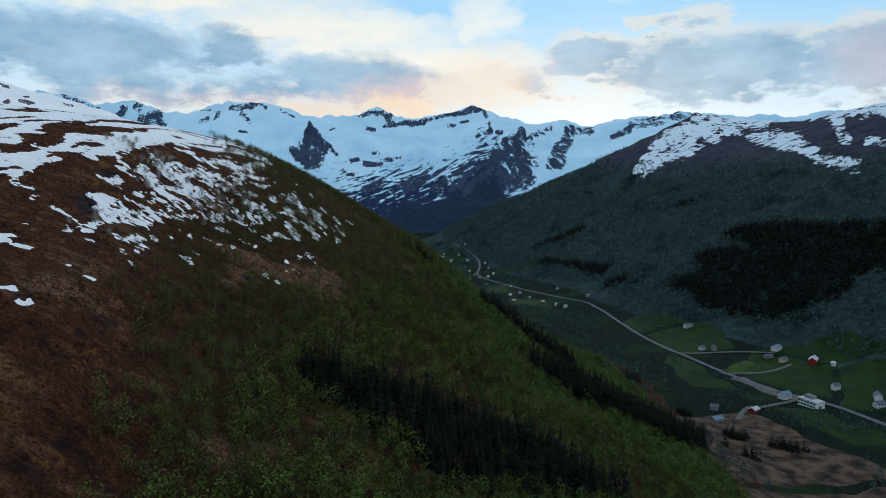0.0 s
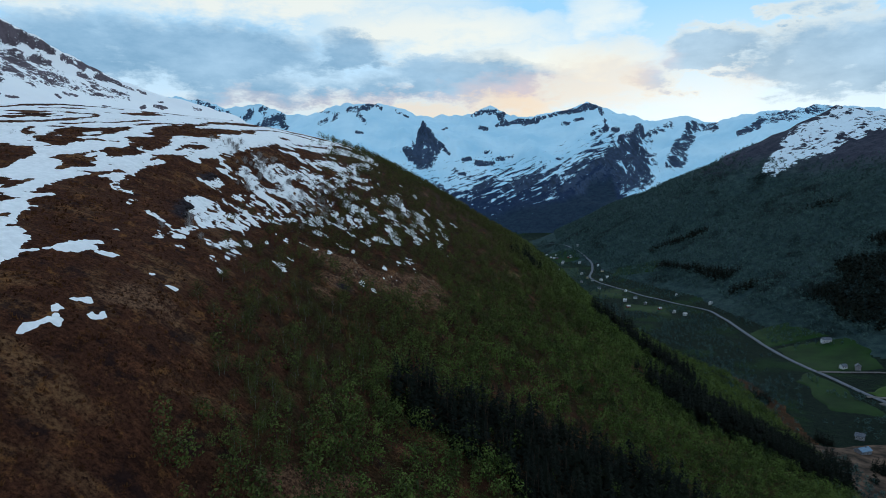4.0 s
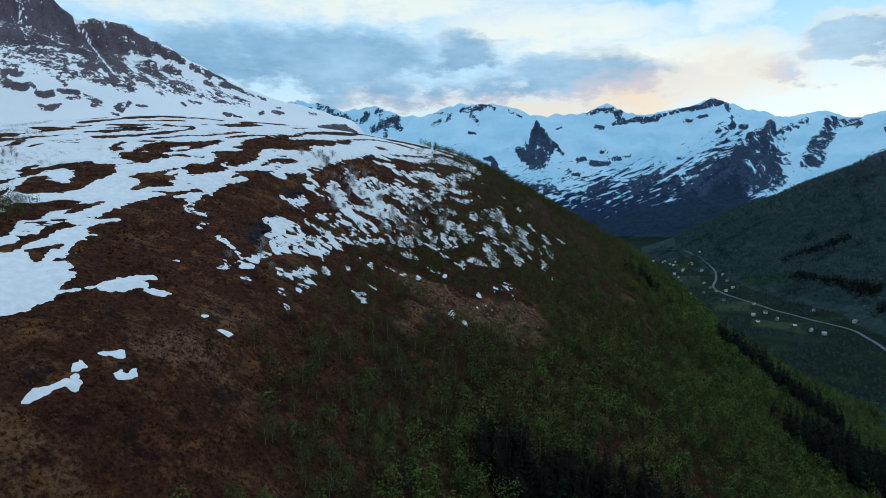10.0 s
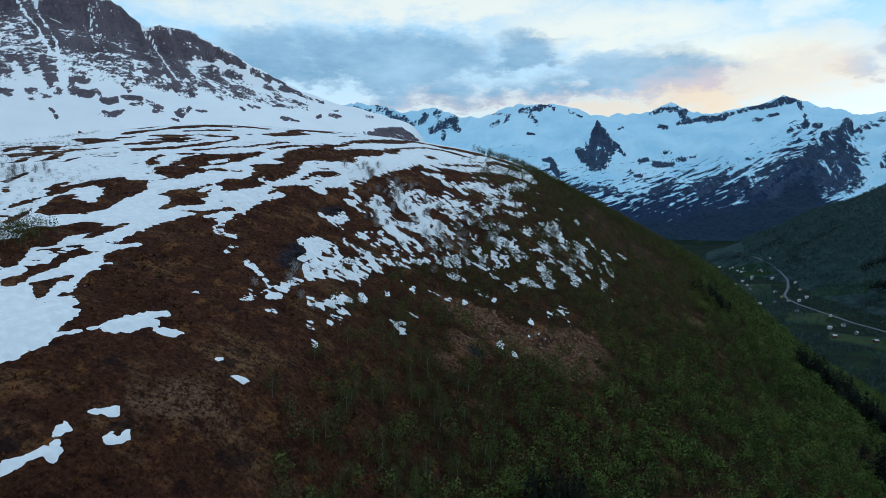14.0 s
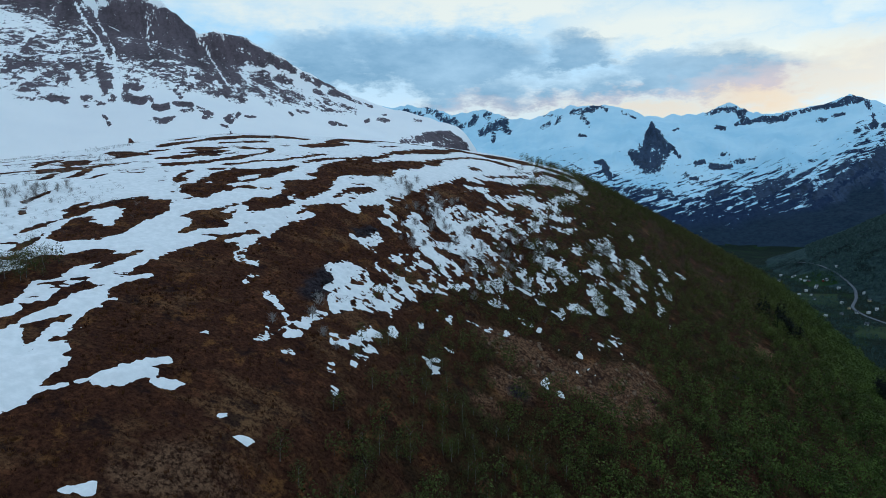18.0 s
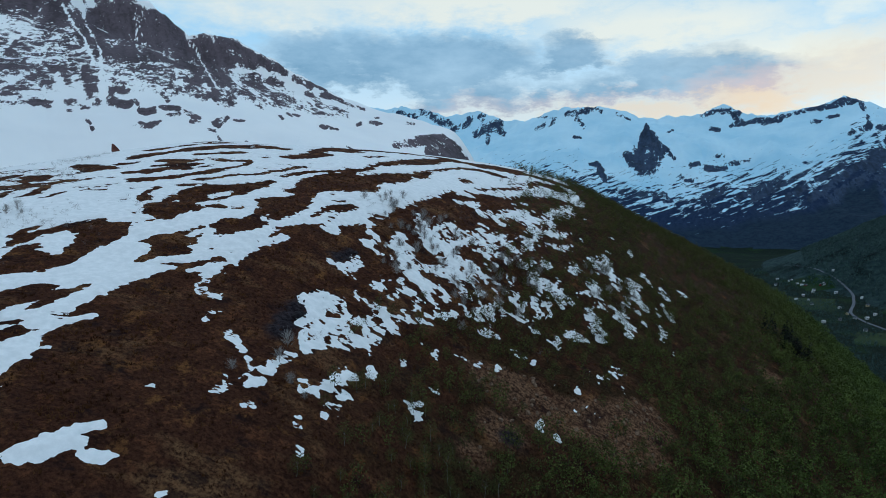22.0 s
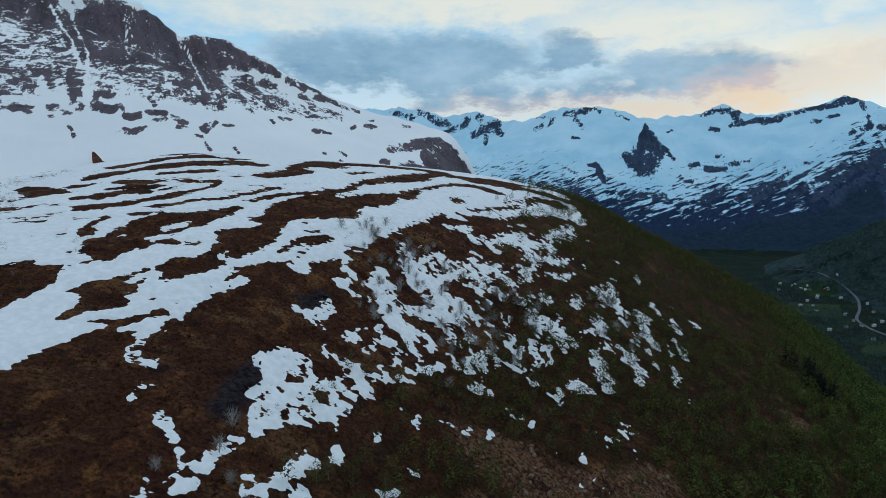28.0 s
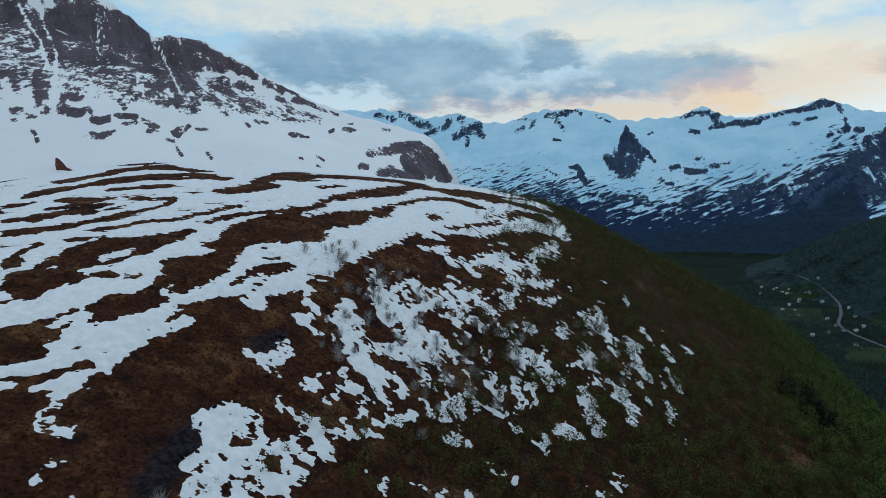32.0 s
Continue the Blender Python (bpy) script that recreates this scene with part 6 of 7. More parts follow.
p, g = scatter(22000, -70, 190, 90, 725, spruce_density, 4, 2.4)
mine = (p[:, 0] < 15) & (p[:, 1] < 300)
own = p[mine][:90]
rest = np.concatenate([p[~mine], p[mine][90:]])
plant("spruce_tree", [spruce_master(h) for h in (9.0, 11.5, 14.0)], own, g, "", "", "")
spread("spruce_wood", [crown(TR, 1, 0.17, 56, 0.095, True) for _ in range(5)], rest, g.uniform(9, 16, len(rest)) * np.where(rest[:, 0] > 30, 1.25, 1.0), g.random(len(rest)) * 6.28, g.integers(0, 5, len(rest)), SPRUCE_LEAF, "dark dense spruce plantation on the slope", "trees")


def bare_density(x, y, z):
    a = step(1 - np.hypot((x + 136) / 16, (y - 335) / 40), 0, 0.5)
    b = step(1 - np.hypot((x + 112) / 18, (y - 345) / 45), 0, 0.5) * 0.8
    c = step(1 - np.hypot((x + 84) / 14, (y - 400) / 35), 0, 0.5) * 0.7
    d = step(1 - np.hypot((x + 232) / 22, (y - 232) / 18), 0, 0.5) * 0.8
    e = step(1 - np.hypot((x + 118) / 12, (y - 232) / 16), 0, 0.5) * 0.6
    f = step(1 - np.hypot((x + 158) / 10, (y - 345) / 16), 0, 0.5)
    return np.maximum.reduce([a, b, c, d, e, f])


p, g = scatter(2600, -300, -50, 180, 480, bare_density, 5, 2.4)
plant("bare_birch", [bare_master(h) for h in (3.2, 4.0, 5.0, 5.8)], p[:290], g, "", "", "")


# drifts of leafless scrub: x, y, half width
SCRUB = [
    [(-343, 320, 5), (-336, 333, 5), (-330, 350, 4)], [(-357, 316, 6), (-379, 318, 6)], [(-425, 400, 7), (-455, 425, 8)],
    [(-215, 236, 6), (-218, 246, 8), (-223, 254, 7), (-220, 264, 4)], [(-235, 233, 5), (-228, 233, 4)], [(-210, 225, 4)], [(-191, 207, 4), (-196, 212, 4)], [(-319, 320, 7), (-300, 308, 5), (-330, 345, 8)],
    [(-159, 336, 4), (-162, 354, 5)], [(-145, 328, 5), (-140, 328, 7), (-130, 329, 8), (-124, 340, 6)], [(-107, 331, 5), (-119, 339, 5)], [(-128, 460, 8)], [(-124, 254, 4), (-131, 266, 3)],
]


def scrub_density(x, y, z):
    """Grey leafless scrub: drifts on the brow and along the side of the plateau."""
    drift = step(near_lines(x, y, SCRUB) + 4 * fbm(x, y, 12, 3), -1.5, 4)
    brow = step(1 - np.hypot((x + 108) / 46, (y - 355) / 95), 0, 0.4) * step(fbm(x, y, 22, 3), 0.0, 0.4)
    side = step(-x, 185, 225) * step(330 - y, 0, 50) * step(fbm(x, y, 26, 3), -0.05, 0.3)
    return np.maximum.reduce([drift, 0.45 * brow, 0.9 * side])


p, g = scatter(16000, -400, -50, 170, 520, scrub_density, 15, 1.9)
TWIGS = [twigs(TR, 30, 0.85, 0.0085) for _ in range(8)]
spread("birch_scrub", TWIGS, p, g.uniform(0.8, 2.5, len(p)), g.random(len(p)) * 6.28, g.integers(0, 8, len(p)), SCRUB_TWIG, "low grey leafless birch scrub on the snow", "shrubs")


def tuft(rng, n):
    co = []
    for _ in range(n):
        a, t = rng.random() * 6.283, rng.random() * 0.8
        r = 0.5 * math.sqrt(rng.random())
        p0 = np.array([r * math.cos(a), r * math.sin(a), -0.1])
        side = np.array([-math.sin(a * 3), math.cos(a * 3), 0]) * 0.22
        tip = p0 + np.array([math.cos(a) * t, math.sin(a) * t, 0.75 + 0.5 * rng.random()]) * 0.8
        co += [p0 - side, p0 + side, tip]
    return np.array(co)


def heath_density(x, y, z):
    return (1 - 0.9 * wood_cover(x, y, z)) * step(-1.0 - snow_cover(x, y, z), 0, 1) * (0.3 + 0.7 * step(fbm(x, y, 12, 3), -0.2, 0.4))


p, g = scatter(26000, -215, -45, 100, 420, heath_density, 6, 1.1)
spread("heather_tussocks", [tuft(TR, 7) for _ in range(6)], p, g.uniform(0.35, 1.0, len(p)), g.random(len(p)) * 6.28, g.integers(0, 6, len(p)), TUFT, "rust-brown heather and dry grass tussocks", "heather")


# ---- valley ----
def ribbon(name, line, width, material, label, cat, lift):
    """A strip laid along a smooth line on the land."""
    pts = np.array(line, float)
    t = np.linspace(0, len(pts) - 1, (len(pts) - 1) * 14 + 1)
    i = np.clip(t.astype(int), 0, len(pts) - 2)
    f = (t - i)[:, None]
    a, b, c, d = pts[np.maximum(i - 1, 0)], pts[i], pts[i + 1], pts[np.minimum(i + 2, len(pts) - 1)]
    q = 0.5 * (2 * b + (c - a) * f + (2 * a - 5 * b + 4 * c - d) * f ** 2 + (3 * b - a - 3 * c + d) * f ** 3)
    w = np.gradient(q, axis=0)
    n = np.stack([-w[:, 1], w[:, 0]], 1) / np.linalg.norm(w, axis=1)[:, None]
    z = relief(q[:, 0], q[:, 1])[0] + lift
    rows = [np.column_stack([q + n * k * width / 2, z - (0.6 if abs(k) > 1 else 0)]) for k in (-1.25, -1, 1, 1.25)]
    xs, ys, zs = (np.stack([r[:, j] for r in rows]) for j in range(3))
    me, _ = grid_mesh(name, xs, ys, zs)
    me.materials.append(material)
    return tagged(new(name, me), label, cat, kind="structure")


def field(name, corners, material, label):
    """A piece of farmland over four corners, following the ground."""
    c = np.array(corners, float)
    u, v = np.meshgrid(np.linspace(0, 1, 24), np.linspace(0, 1, 24))
    x = (c[0, 0] * (1 - u) + c[1, 0] * u) * (1 - v) + (c[3, 0] * (1 - u) + c[2, 0] * u) * v
    y = (c[0, 1] * (1 - u) + c[1, 1] * u) * (1 - v) + (c[3, 1] * (1 - u) + c[2, 1] * u) * v
    x, y = x + 14 * fbm(x, y, 45, 3), y + 14 * fbm(x + 99, y, 45, 3)
    edge = np.minimum(np.minimum(u, 1 - u), np.minimum(v, 1 - v)) * 12
    z = relief(x, y)[0] + np.clip(edge, -0.5, 1.0) * 1.3 - 0.5
    me, _ = grid_mesh(name, x, y, z)
    me.materials.append(material)
    return tagged(new(name, me), label, "meadow", kind="structure")


ribbon("road", [(372, 470), (353, 532), (339, 577), (304, 648), (274, 767), (257, 890), (243, 1050), (225, 1137), (154, 1265), (98, 1406), (76, 1499), (86, 1600), (81, 1700), (25, 1899), (-40, 2050)], 4.2, ASPHALT, "grey asphalt road along the valley floor", "road", 1.0)
ribbon("farm_track", [(285, 690), (330, 690), (365, 705)], 3.5, GRAVEL, "gravel track across the green fields", "track", 1.2)
ribbon("farm_track", [(272, 775), (330, 770), (368, 745)], 3.5, GRAVEL, "gravel track to a farm", "track", 1.2)
ribbon("farm_track", [(318, 600), (280, 580), (262, 575), (240, 545)], 3.5, GRAVEL, "gravel track to a red barn", "track", 1.2)
field("gravel_yard", [(288, 672), (300, 676), (330, 600), (312, 596)], GRAVEL, "grey gravel yard beside the road")
field("meadow", [(340, 575), (392, 545), (470, 660), (395, 690)], MEADOW, "dark green hay meadow beside the road")
field("meadow", [(300, 672), (345, 598), (398, 692), (352, 775)], MEADOW, "dark green meadow round a farm")
field("meadow", [(286, 712), (318, 676), (350, 712), (332, 742)], MEADOW_LIME, "yellow-green young meadow")
field("meadow", [(394, 694), (474, 664), (450, 740), (352, 780)], MEADOW, "green meadow below the wooded slope")
field("meadow", [(238, 640), (290, 625), (262, 790), (236, 740)], MEADOW, "dark green field between scrub and road")
field("meadow", [(274, 785), (348, 780), (352, 900), (262, 890)], MEADOW, "green meadow by a white house")
field("meadow", [(262, 895), (340, 905), (300, 985), (252, 960)], MEADOW, "green field under the wooded slope")
field("meadow", [(280, 585), (318, 575), (345, 500), (300, 480)], MEADOW, "dark green field in front of the scrub")
field("meadow", [(100, 1120), (180, 1090), (190, 1160), (115, 1190)], MEADOW, "green field by the village")
field("meadow", [(60, 1230), (130, 1225), (135, 1330), (70, 1340)], MEADOW, "green field by the river scrub")
field("meadow", [(110, 1500), (200, 1440), (230, 1520), (130, 1580)], MEADOW, "green hillside meadow above the village")
field("meadow", [(-30, 1500), (55, 1490), (60, 1640), (-40, 1660)], MEADOW, "green meadow in the valley")
field("meadow", [(10, 1720), (70, 1720), (30, 1860), (-40, 1860)], MEADOW, "green meadow at the far village")
field("rough_pasture", [(186, 545), (258, 575), (300, 430), (165, 400)], MEADOW_DRY, "pale brown cleared ground with stumps")
field("rough_pasture", [(170, 398), (300, 428), (330, 330), (200, 300)], MEADOW_DRY, "pale brown boggy ground")


def house(x, y, turn, w, d, h, rise, wall, roof, label, cat="house", cols=3, rows=1, flat=False):
    """A gabled house: walls, two roof slopes, windows, a door and a chimney."""
    w, d, h, rise = 0.68 * w, 0.68 * d, 0.75 * h, 0.72 * rise
    ob = empty(cat.replace(" ", "_"), pose(x, y, ground(x, y) + 0.2, 0, 0, turn), label, cat, "buildings in the valley")
    bm = bmesh.new()
    prof = [(-d / 2, -1.5), (d / 2, -1.5), (d / 2, h), (0, h + rise), (-d / 2, h)]
    a = [bm.verts.new((-w / 2, q, z)) for q, z in prof]
    b = [bm.verts.new((w / 2, q, z)) for q, z in prof]
    bm.faces.new(a[::-1])
    bm.faces.new(b)
    for i in range(5):
        bm.faces.new((a[i], a[(i + 1) % 5], b[(i + 1) % 5], b[i]))
    part("wall", bm, wall, ob)
    for s in (-1, 1):
        bm = bmesh.new()
        o, e = 0.5, 0.35
        k = rise / (d / 2)
        q0, q1 = 0.02 * s, (d / 2 + o) * s
        z0, z1 = h + rise + 0.12, h - k * o + 0.12
        v = [bm.verts.new(c) for c in ((-w / 2 - o, q0, z0), (w / 2 + o, q0, z0), (w / 2 + o, q1, z1), (-w / 2 - o, q1, z1))]
        v += [bm.verts.new((c.co.x, c.co.y, c.co.z + e * 0.6)) for c in v[:4]]
        for f in ((0, 1, 2, 3), (7, 6, 5, 4), (0, 4, 5, 1), (1, 5, 6, 2), (2, 6, 7, 3), (3, 7, 4, 0)):
            bm.faces.new([v[i] for i in f])
        bmesh.ops.recalc_face_normals(bm, faces=bm.faces)
        slope = part("roof", bm, roof, ob)
    for s in (-1, 1):
        for r in range(rows):
            for c in range(cols):
                u = -w / 2 + (c + 0.5 + 0.12 * ((c + r) % 2)) * w / cols
                zc = (r + 0.55) * h / rows
                bm = box(bmesh.new(), u - 0.6, u + 0.6, s * d / 2 - 0.05, s * d / 2 + 0.06, zc - 0.6, zc + 0.6)
                frame_ob = part("window", bm, WALL_WHITE, ob)
                part("pane", box(bmesh.new(), u - 0.46, u + 0.46, s * d / 2 + (0.0 if s > 0 else -0.075), s * d / 2 + (0.075 if s > 0 else 0.0), zc - 0.46, zc + 0.46), GLASS, frame_ob)
    part("door", box(bmesh.new(), w / 2 - 0.05, w / 2 + 0.08, -0.5, 0.5, 0, 2.05), WALL_GREY, ob)
    if cat == "house":
        part("chimney", box(bmesh.new(), w * 0.15, w * 0.15 + 0.7, -0.9, -0.2, h + rise * 0.5, h + rise + 0.9), ROOF_SLATE, slope)
    return ob


def block(x, y, turn, w, d, h, label):
    """The long two-storey pale building: walls, flat roof with kerb, two rows of windows, roof hut."""
    ob = empty("industrial_building", pose(x, y, ground(x, y) + 0.2, 0, 0, turn), label, "building", "buildings in the valley")
    part("wall", box(bmesh.new(), -w / 2, w / 2, -d / 2, d / 2, -1.5, h), WALL_TEAL, ob)
    part("roof", box(bmesh.new(), -w / 2 - 0.3, w / 2 + 0.3, -d / 2 - 0.3, d / 2 + 0.3, h, h + 0.5), ROOF_PALE, ob)
    part("roof_hut", box(bmesh.new(), -w * 0.35, w * 0.1, -d * 0.1, d * 0.4, h + 0.5, h + 3.2), WALL_GREY, ob, "grey plant room on the roof")
    for s in (-1, 1):
        for r in range(2):
            for c in range(6):
                u = -w / 2 + (c + 0.5) * w / 6
                zc = h * (0.28 + 0.46 * r)
                part("window", box(bmesh.new(), u - 1.1, u + 1.1, s * d / 2 - 0.05, s * d / 2 + 0.06, zc - 0.7, zc + 0.7), GLASS, ob)
    part("door", box(bmesh.new(), w / 2 - 0.05, w / 2 + 0.08, -1.5, 1.5, 0, 2.8), ROOF_SLATE, ob)
    return ob


block(319, 580, -72, 19, 10, 6, "long pale green two-storey building beside the road")
house(309, 606, 20, 14, 10, 6, 3, WALL_WHITE, ROOF_BLUE, "white workshop with a dark blue roof", "workshop")
house(263, 565, 40, 13, 8, 4, 2.2, WALL_RED, ROOF_PALE, "small red barn with a pale metal roof", "barn")
house(221, 540, 30, 14, 9, 4, 2.6, WALL_GREY, ROOF_BLUE, "grey farmhouse with a blue-grey roof")
house(232, 572, -30, 9, 7, 4, 2.5, WALL_GREY, ROOF_SLATE, "small grey cottage among bushes")
house(384, 698, 55, 22, 11, 6, 3.5, WALL_RED, ROOF_PALE, "large red barn with a grey roof", "barn")
house(397, 684, 60, 12, 6, 2.6, 1.2, WALL_WHITE, ROOF_PALE, "low white shed beside the red barn", "shed")
house(372, 752, 35, 14, 11, 6, 3.2, WALL_WHITE, ROOF_BLUE, "white house with a blue metal roof")
house(355, 735, 10, 12, 8, 4, 2.4, WALL_GREY, ROOF_SLATE, "weathered grey wooden outbuilding", "shed")
house(362, 716, 20, 12, 8, 5, 3, WALL_YELLOW, ROOF_SLATE, "cream wooden farmhouse with a slate roof")
house(366, 625, 15, 9, 8, 5.5, 3, WALL_WHITE, ROOF_SLATE, "white house with a slate roof", cols=2, rows=2)
house(382, 588, 65, 14, 9, 6, 3.2, WALL_WHITE, ROOF_SLATE, "white two-storey house by the road", rows=2)
house(373, 572, 10, 12, 8, 5, 3, WALL_WHITE, ROOF_SLATE, "white house with a porch", rows=2)
house(320, 884, 10, 15, 9, 5, 3, WALL_WHITE, ROOF_SLATE, "white farmhouse in a meadow")
house(316, 786, 70, 10, 8, 5, 3, WALL_GREY, ROOF_SLATE, "grey house among garden trees")
house(304, 792, 20, 9, 8, 4.5, 2.6, WALL_WHITE, ROOF_SLATE, "small white house among trees")
VILLAGE = [(167, 1137, 30, WALL_RED), (185, 1115, 60, WALL_WHITE), (197, 1091, 10, WALL_WHITE), (246, 1150, 45, WALL_WHITE), (209, 1240, 80, WALL_WHITE), (140, 1233, 20, WALL_WHITE), (150, 1180, 70, WALL_GREY),
           (120, 1150, 15, WALL_RED), (96, 1450, 40, WALL_WHITE), (110, 1480, 5, WALL_WHITE), (60, 1540, 50, WALL_WHITE), (105, 1560, 20, WALL_YELLOW), (100, 1620, 65, WALL_WHITE), (60, 1680, 30, WALL_WHITE)]
VILLAGE_B = [(20, 1700, 0, WALL_WHITE), (40, 1760, 45, WALL_WHITE), (0, 1780, 20, WALL_WHITE), (-25, 1840, 70, WALL_WHITE), (60, 1830, 10, WALL_WHITE), (30, 1380, 30, WALL_WHITE), (55, 1420, 60, WALL_GREY), (-10, 1600, 25, WALL_WHITE),
             (-50, 1880, 40, WALL_WHITE), (85, 1330, 15, WALL_WHITE), (130, 1300, 75, WALL_WHITE)]
ROAD_CLEAR = [[(243, 1050, 9), (225, 1137, 9), (154, 1265, 9), (98, 1406, 9), (76, 1499, 9), (86, 1600, 9), (81, 1700, 9), (25, 1899, 9)]]
VR = np.random.default_rng(77)
VILLAGE_C = []
for _ in range(16):
    k = VR.random()
    along = (170 * (1 - k) - 30 * k, 1120 + 760 * k)
    VILLAGE_C.append((along[0] + VR.normal() * 38, along[1] + VR.normal() * 30, VR.uniform(0, 90), [WALL_WHITE, WALL_WHITE, WALL_WHITE, WALL_YELLOW, WALL_RED, WALL_GREY][VR.integers(0, 6)]))
VILLAGE_C = [q for q in VILLAGE_C if near_lines(np.array([q[0]]), np.array([q[1]]), ROAD_CLEAR)[0] < 0]
for x, y, a, wall in VILLAGE + VILLAGE_B + VILLAGE_C:
    house(x, y, a, 7.5, 6, 3.8, 2.2, wall, ROOF_SLATE if int(x + y) % 2 else ROOF_PALE, {"red_boards": "red wooden house in the valley village", "white_boards": "white wooden house in the valley village"}.get(wall.name, "small house in the valley village"), cols=2)


# woods of the valley and of its far side
def bush_density(x, y, z):
    clear = near_lines(x, y, [[(372, 470, 9), (339, 577, 9), (304, 648, 9), (274, 767, 9), (257, 890, 9), (243, 1050, 9), (225, 1137, 9), (154, 1265, 9), (98, 1406, 9), (76, 1499, 9), (81, 1700, 9)],
                              [(340, 620, 50), (325, 690, 40), (315, 740, 36), (305, 830, 40)], [(420, 660, 45)], [(250, 650, 30)], [(140, 1140, 35)], [(225, 430, 20), (222, 500, 18), (225, 560, 16)], [(319, 580, 24)], [(380, 590, 30)], [(375, 720, 40)]])
    return step(fbm(x, y, 60, 4), -0.35, 0.15) * step(-clear + 5 * fbm(x, y, 18, 3), 0, 5)


p, g = scatter(42000, -120, 520, 330, 2100, lambda x, y, z: bush_density(x, y, z) * step(-150 - z, 0, 20), 8, 4.6)
spread("valley_scrub", [crown(TR, 1, 0.38, 22, 0.075) for _ in range(5)], p, g.uniform(2.5, 7, len(p)), g.random(len(p)) * 6.28, g.integers(0, 5, len(p)), HAZY_LEAF, "bushes and broadleaf trees along the valley floor", "trees")
PLANTATION = [[(375, 1030, 32), (382, 935, 30), (420, 860, 32), (480, 850, 35)], [(430, 1110, 22), (445, 1030, 60), (470, 930, 70), (540, 900, 60)], [(500, 1180, 30), (525, 1120, 45), (540, 1010, 60), (610, 950, 50)],
              [(520, 1449, 22), (480, 1480, 12)], [(318, 1631, 18), (225, 1610, 16)], [(293, 1278, 22), (250, 1379, 14), (213, 1461, 14)], [(301, 1182, 16)]]


def plantation_density(x, y, z):
    return step(near_lines(x, y, PLANTATION) + 14 * fbm(x, y, 70, 3), -2, 8)


p, g = scatter(34000, 180, 720, 760, 1700, lambda x, y, z: plantation_density(x, y, z) * step(z, -188, -180), 9, 4.4)
spread("spruce_plantation", [crown(TR, 1, 0.2, 16, 0.17, True) for _ in range(4)], p, g.uniform(11, 17, len(p)), g.random(len(p)) * 6.28, g.integers(0, 4, len(p)), SPRUCE_LEAF, "black-green spruce plantation on the far valley side", "trees")
p, g = scatter(46000, 0, 1000, 650, 2600, lambda x, y, z: ((x > 150) | (y > 1150)) * step(z, -180, -160) * step(110 - z + 60 * fbm(x, y, 200, 3), 0, 170) * (1 - plantation_density(x, y, z)) * step(fbm(x, y, 120, 4), -0.9, -0.1), 10, 8)
spread("hillside_wood", [crown(TR, 1, 0.44, 20, 0.096) for _ in range(5)], p, g.uniform(7, 11, len(p)), g.random(len(p)) * 6.28, g.integers(0, 5, len(p)), HAZY_LEAF, "birch wood covering the far valley side", "trees")


CLUMPS = [[(188, 502, 5), (192, 496, 5)], [(218, 505, 5), (224, 500, 4)], [(243, 484, 6), (254, 476, 6)], [(199, 551, 5)], [(183, 650, 7), (178, 640, 6)], [(154, 665, 7)], [(214, 461, 4)], [(205, 480, 3)]]
p, g = scatter(6000, 140, 270, 440, 680, lambda x, y, z: step(near_lines(x, y, CLUMPS) + 2.5 * fbm(x, y, 8, 3), -2.5, 0), 14, 2.3)
spread("conifer_clumps", [crown(TR, 1, 0.24, 40, 0.12, True) for _ in range(4)], p, g.uniform(6, 11, len(p)), g.random(len(p)) * 6.28, g.integers(0, 4, len(p)), SPRUCE_LEAF, "clumps of young conifers on cleared ground", "trees")


# ---- rocks ----
def boulder(rng, size):
    """An angular block: a ball cut by a few random planes."""
    bm = bmesh.new()
    bmesh.ops.create_icosphere(bm, subdivisions=2, radius=size)
    cuts = [(Vector(rng.normal(size=3)).normalized(), rng.uniform(0.42, 0.75) * size) for _ in range(9)]
    for v in bm.verts:
        for n, d in cuts:
            over = v.co.dot(n) - d
            if over > 0:
                v.co -= n * over
        v.co *= 1 + 0.10 * noise.noise(v.co * (2.5 / size))
    return bm


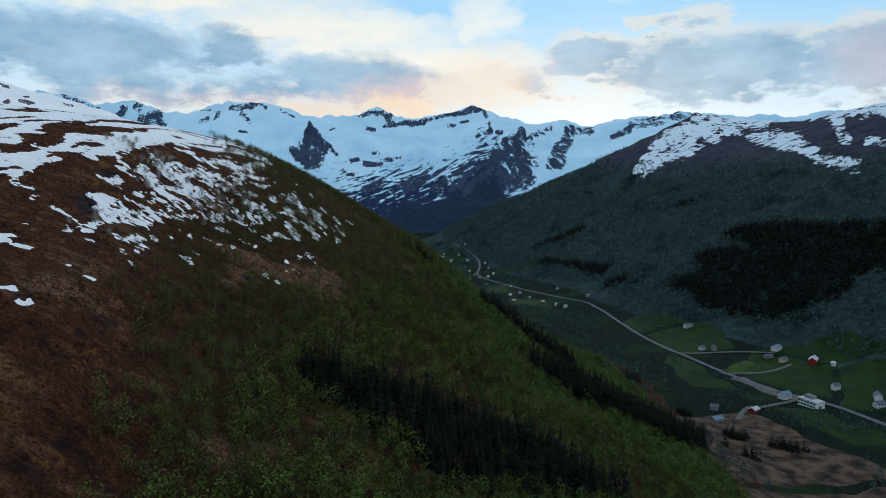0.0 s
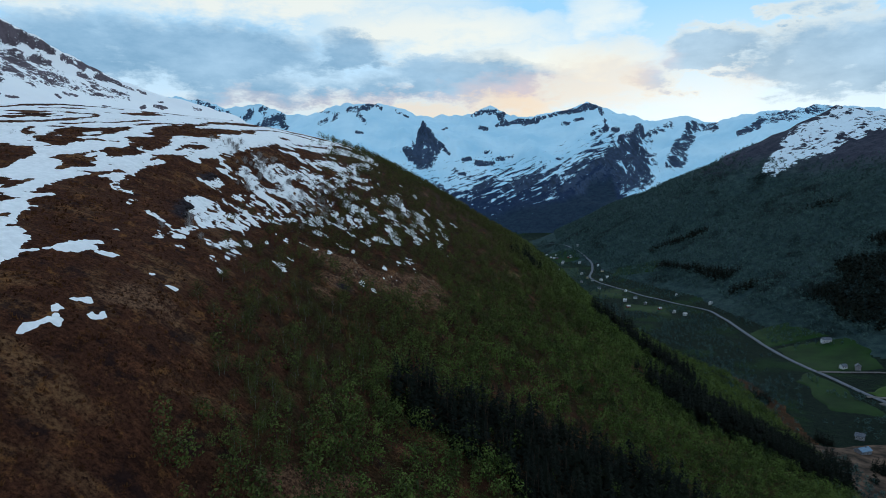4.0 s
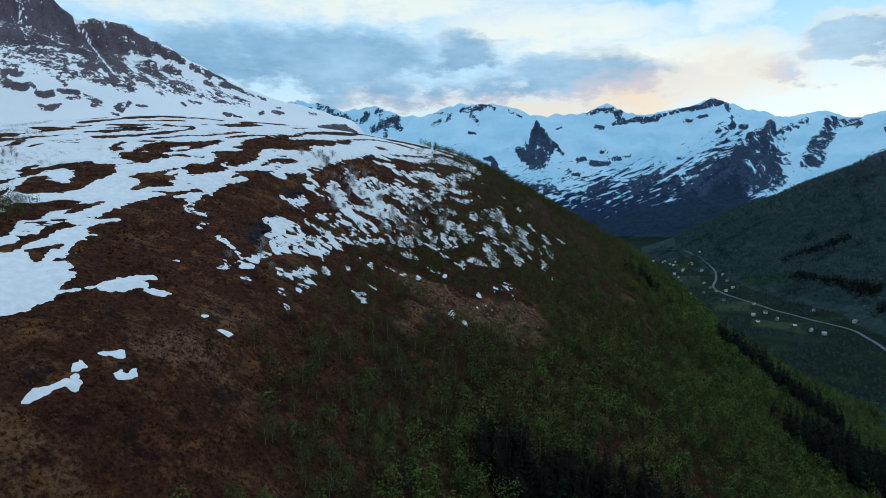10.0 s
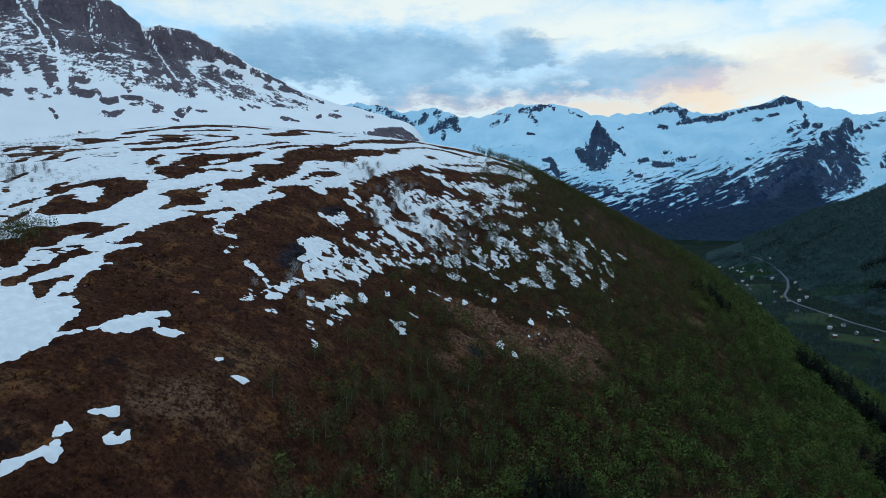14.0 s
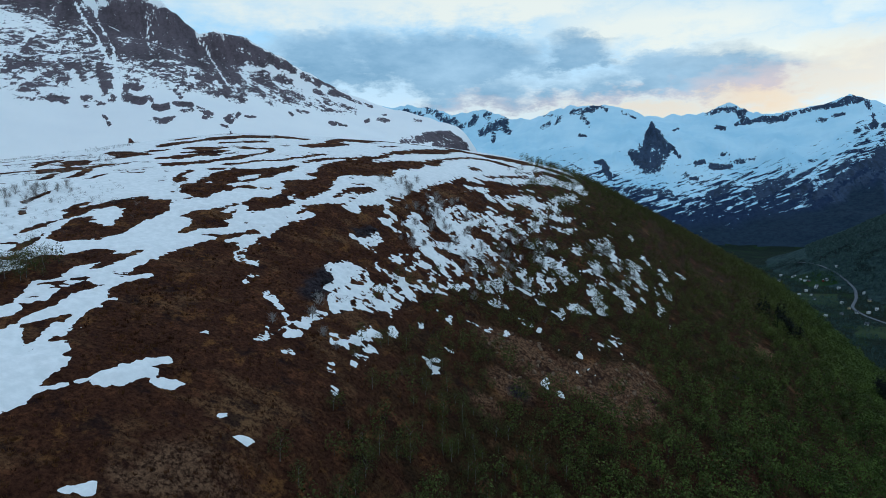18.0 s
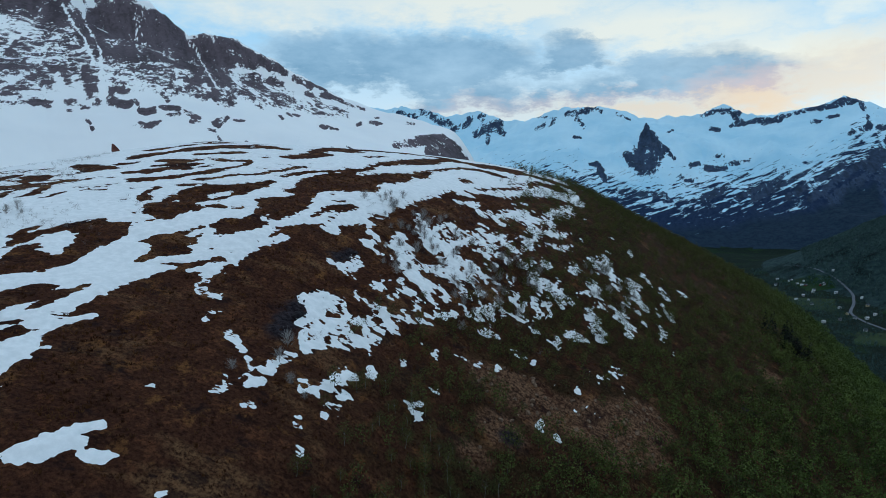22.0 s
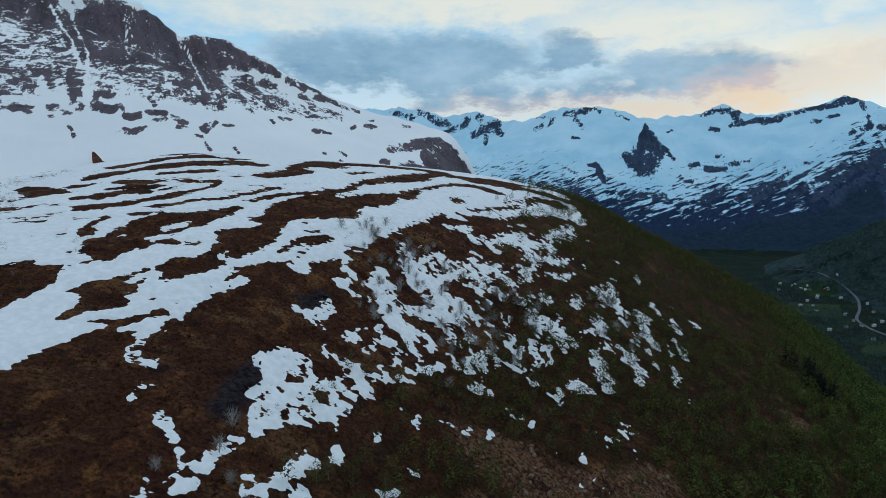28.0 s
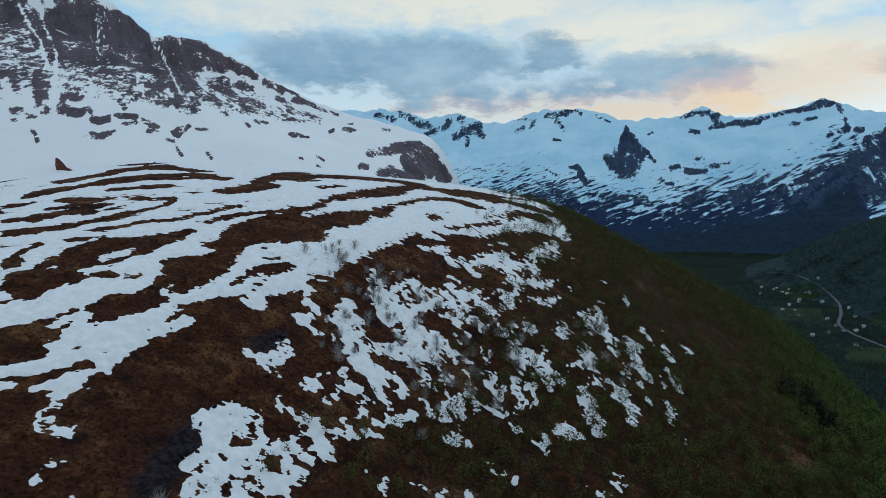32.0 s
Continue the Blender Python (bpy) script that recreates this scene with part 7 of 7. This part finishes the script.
for k, (x, y, size) in enumerate([(-129, 247, 1.5), (-131, 252, 1.7), (-133, 258, 1.5), (-136, 265, 1.3), (-138, 270, 1.2), (-144, 294, 1.3), (-145, 301, 1.2), (-79, 277, 1.4), (-52, 240, 1.5), (-28, 380, 1.6)]):
    rng = np.random.default_rng(100 + k)
    crag = empty("crag", pose(x, y, ground(x, y) - 0.75 * size, 0, 0, rng.random() * 360), "dark angular rock outcrop in the heather", "rock", "crags on the hillside")
    for _ in range(5):
        bm = boulder(rng, size * rng.uniform(0.5, 0.95))
        bmesh.ops.scale(bm, verts=bm.verts, vec=(1.5, 0.9, 0.8))
        bmesh.ops.translate(bm, verts=bm.verts, vec=(rng.normal() * size * 0.9, rng.normal() * size * 0.6, rng.uniform(0, 0.35) * size))
        part("stone", bm, ROCK, crag)
p, g = scatter(5000, -110, -35, 240, 345, lambda x, y, z: step(near_lines(x, y, SCREE), -1, 2), 12, 3.2)
for k, q in enumerate(p[:90]):
    ob = tagged(part("boulder", boulder(g, g.uniform(0.4, 1.0)), ROCK_TAN, None), "weathered tan boulder lying on bare scree", "boulder", "boulders on the scree")
    ob.matrix_world = pose(q[0], q[1], q[2] + 0.1, 0, 0, g.random() * 360)

# a narrow fin of rock behind the plateau, seen against the snow
FIN = [(-1.6, 13.5), (0.6, 13.0), (4.5, 8.5), (7.0, 4.5), (13.0, 1.5), (22.0, -4.0), (12.0, -3.0), (5.0, -0.5), (-1.0, -1.0), (-2.2, 6.0)]
rock = empty("rock_fin", pose(-676, 618, ground(-676, 618) - 2, 0, 0, 44), "red-brown rock fin standing out of the snow", "rock")
bm = bmesh.new()
front = [bm.verts.new((u, -2.2 + 0.8 * noise.noise(Vector((u, w, 0)) * 0.3), w)) for u, w in FIN]
back = [bm.verts.new((u + 0.8, 3.0 + 0.8 * noise.noise(Vector((u, w, 5)) * 0.3), w - 1.5)) for u, w in FIN]
bm.faces.new(front[::-1])
bm.faces.new(back)
for i in range(len(FIN)):
    bm.faces.new((front[i], front[(i + 1) % len(FIN)], back[(i + 1) % len(FIN)], back[i]))
bmesh.ops.recalc_face_normals(bm, faces=bm.faces)
part("stone", bm, ROCK_RED, rock)
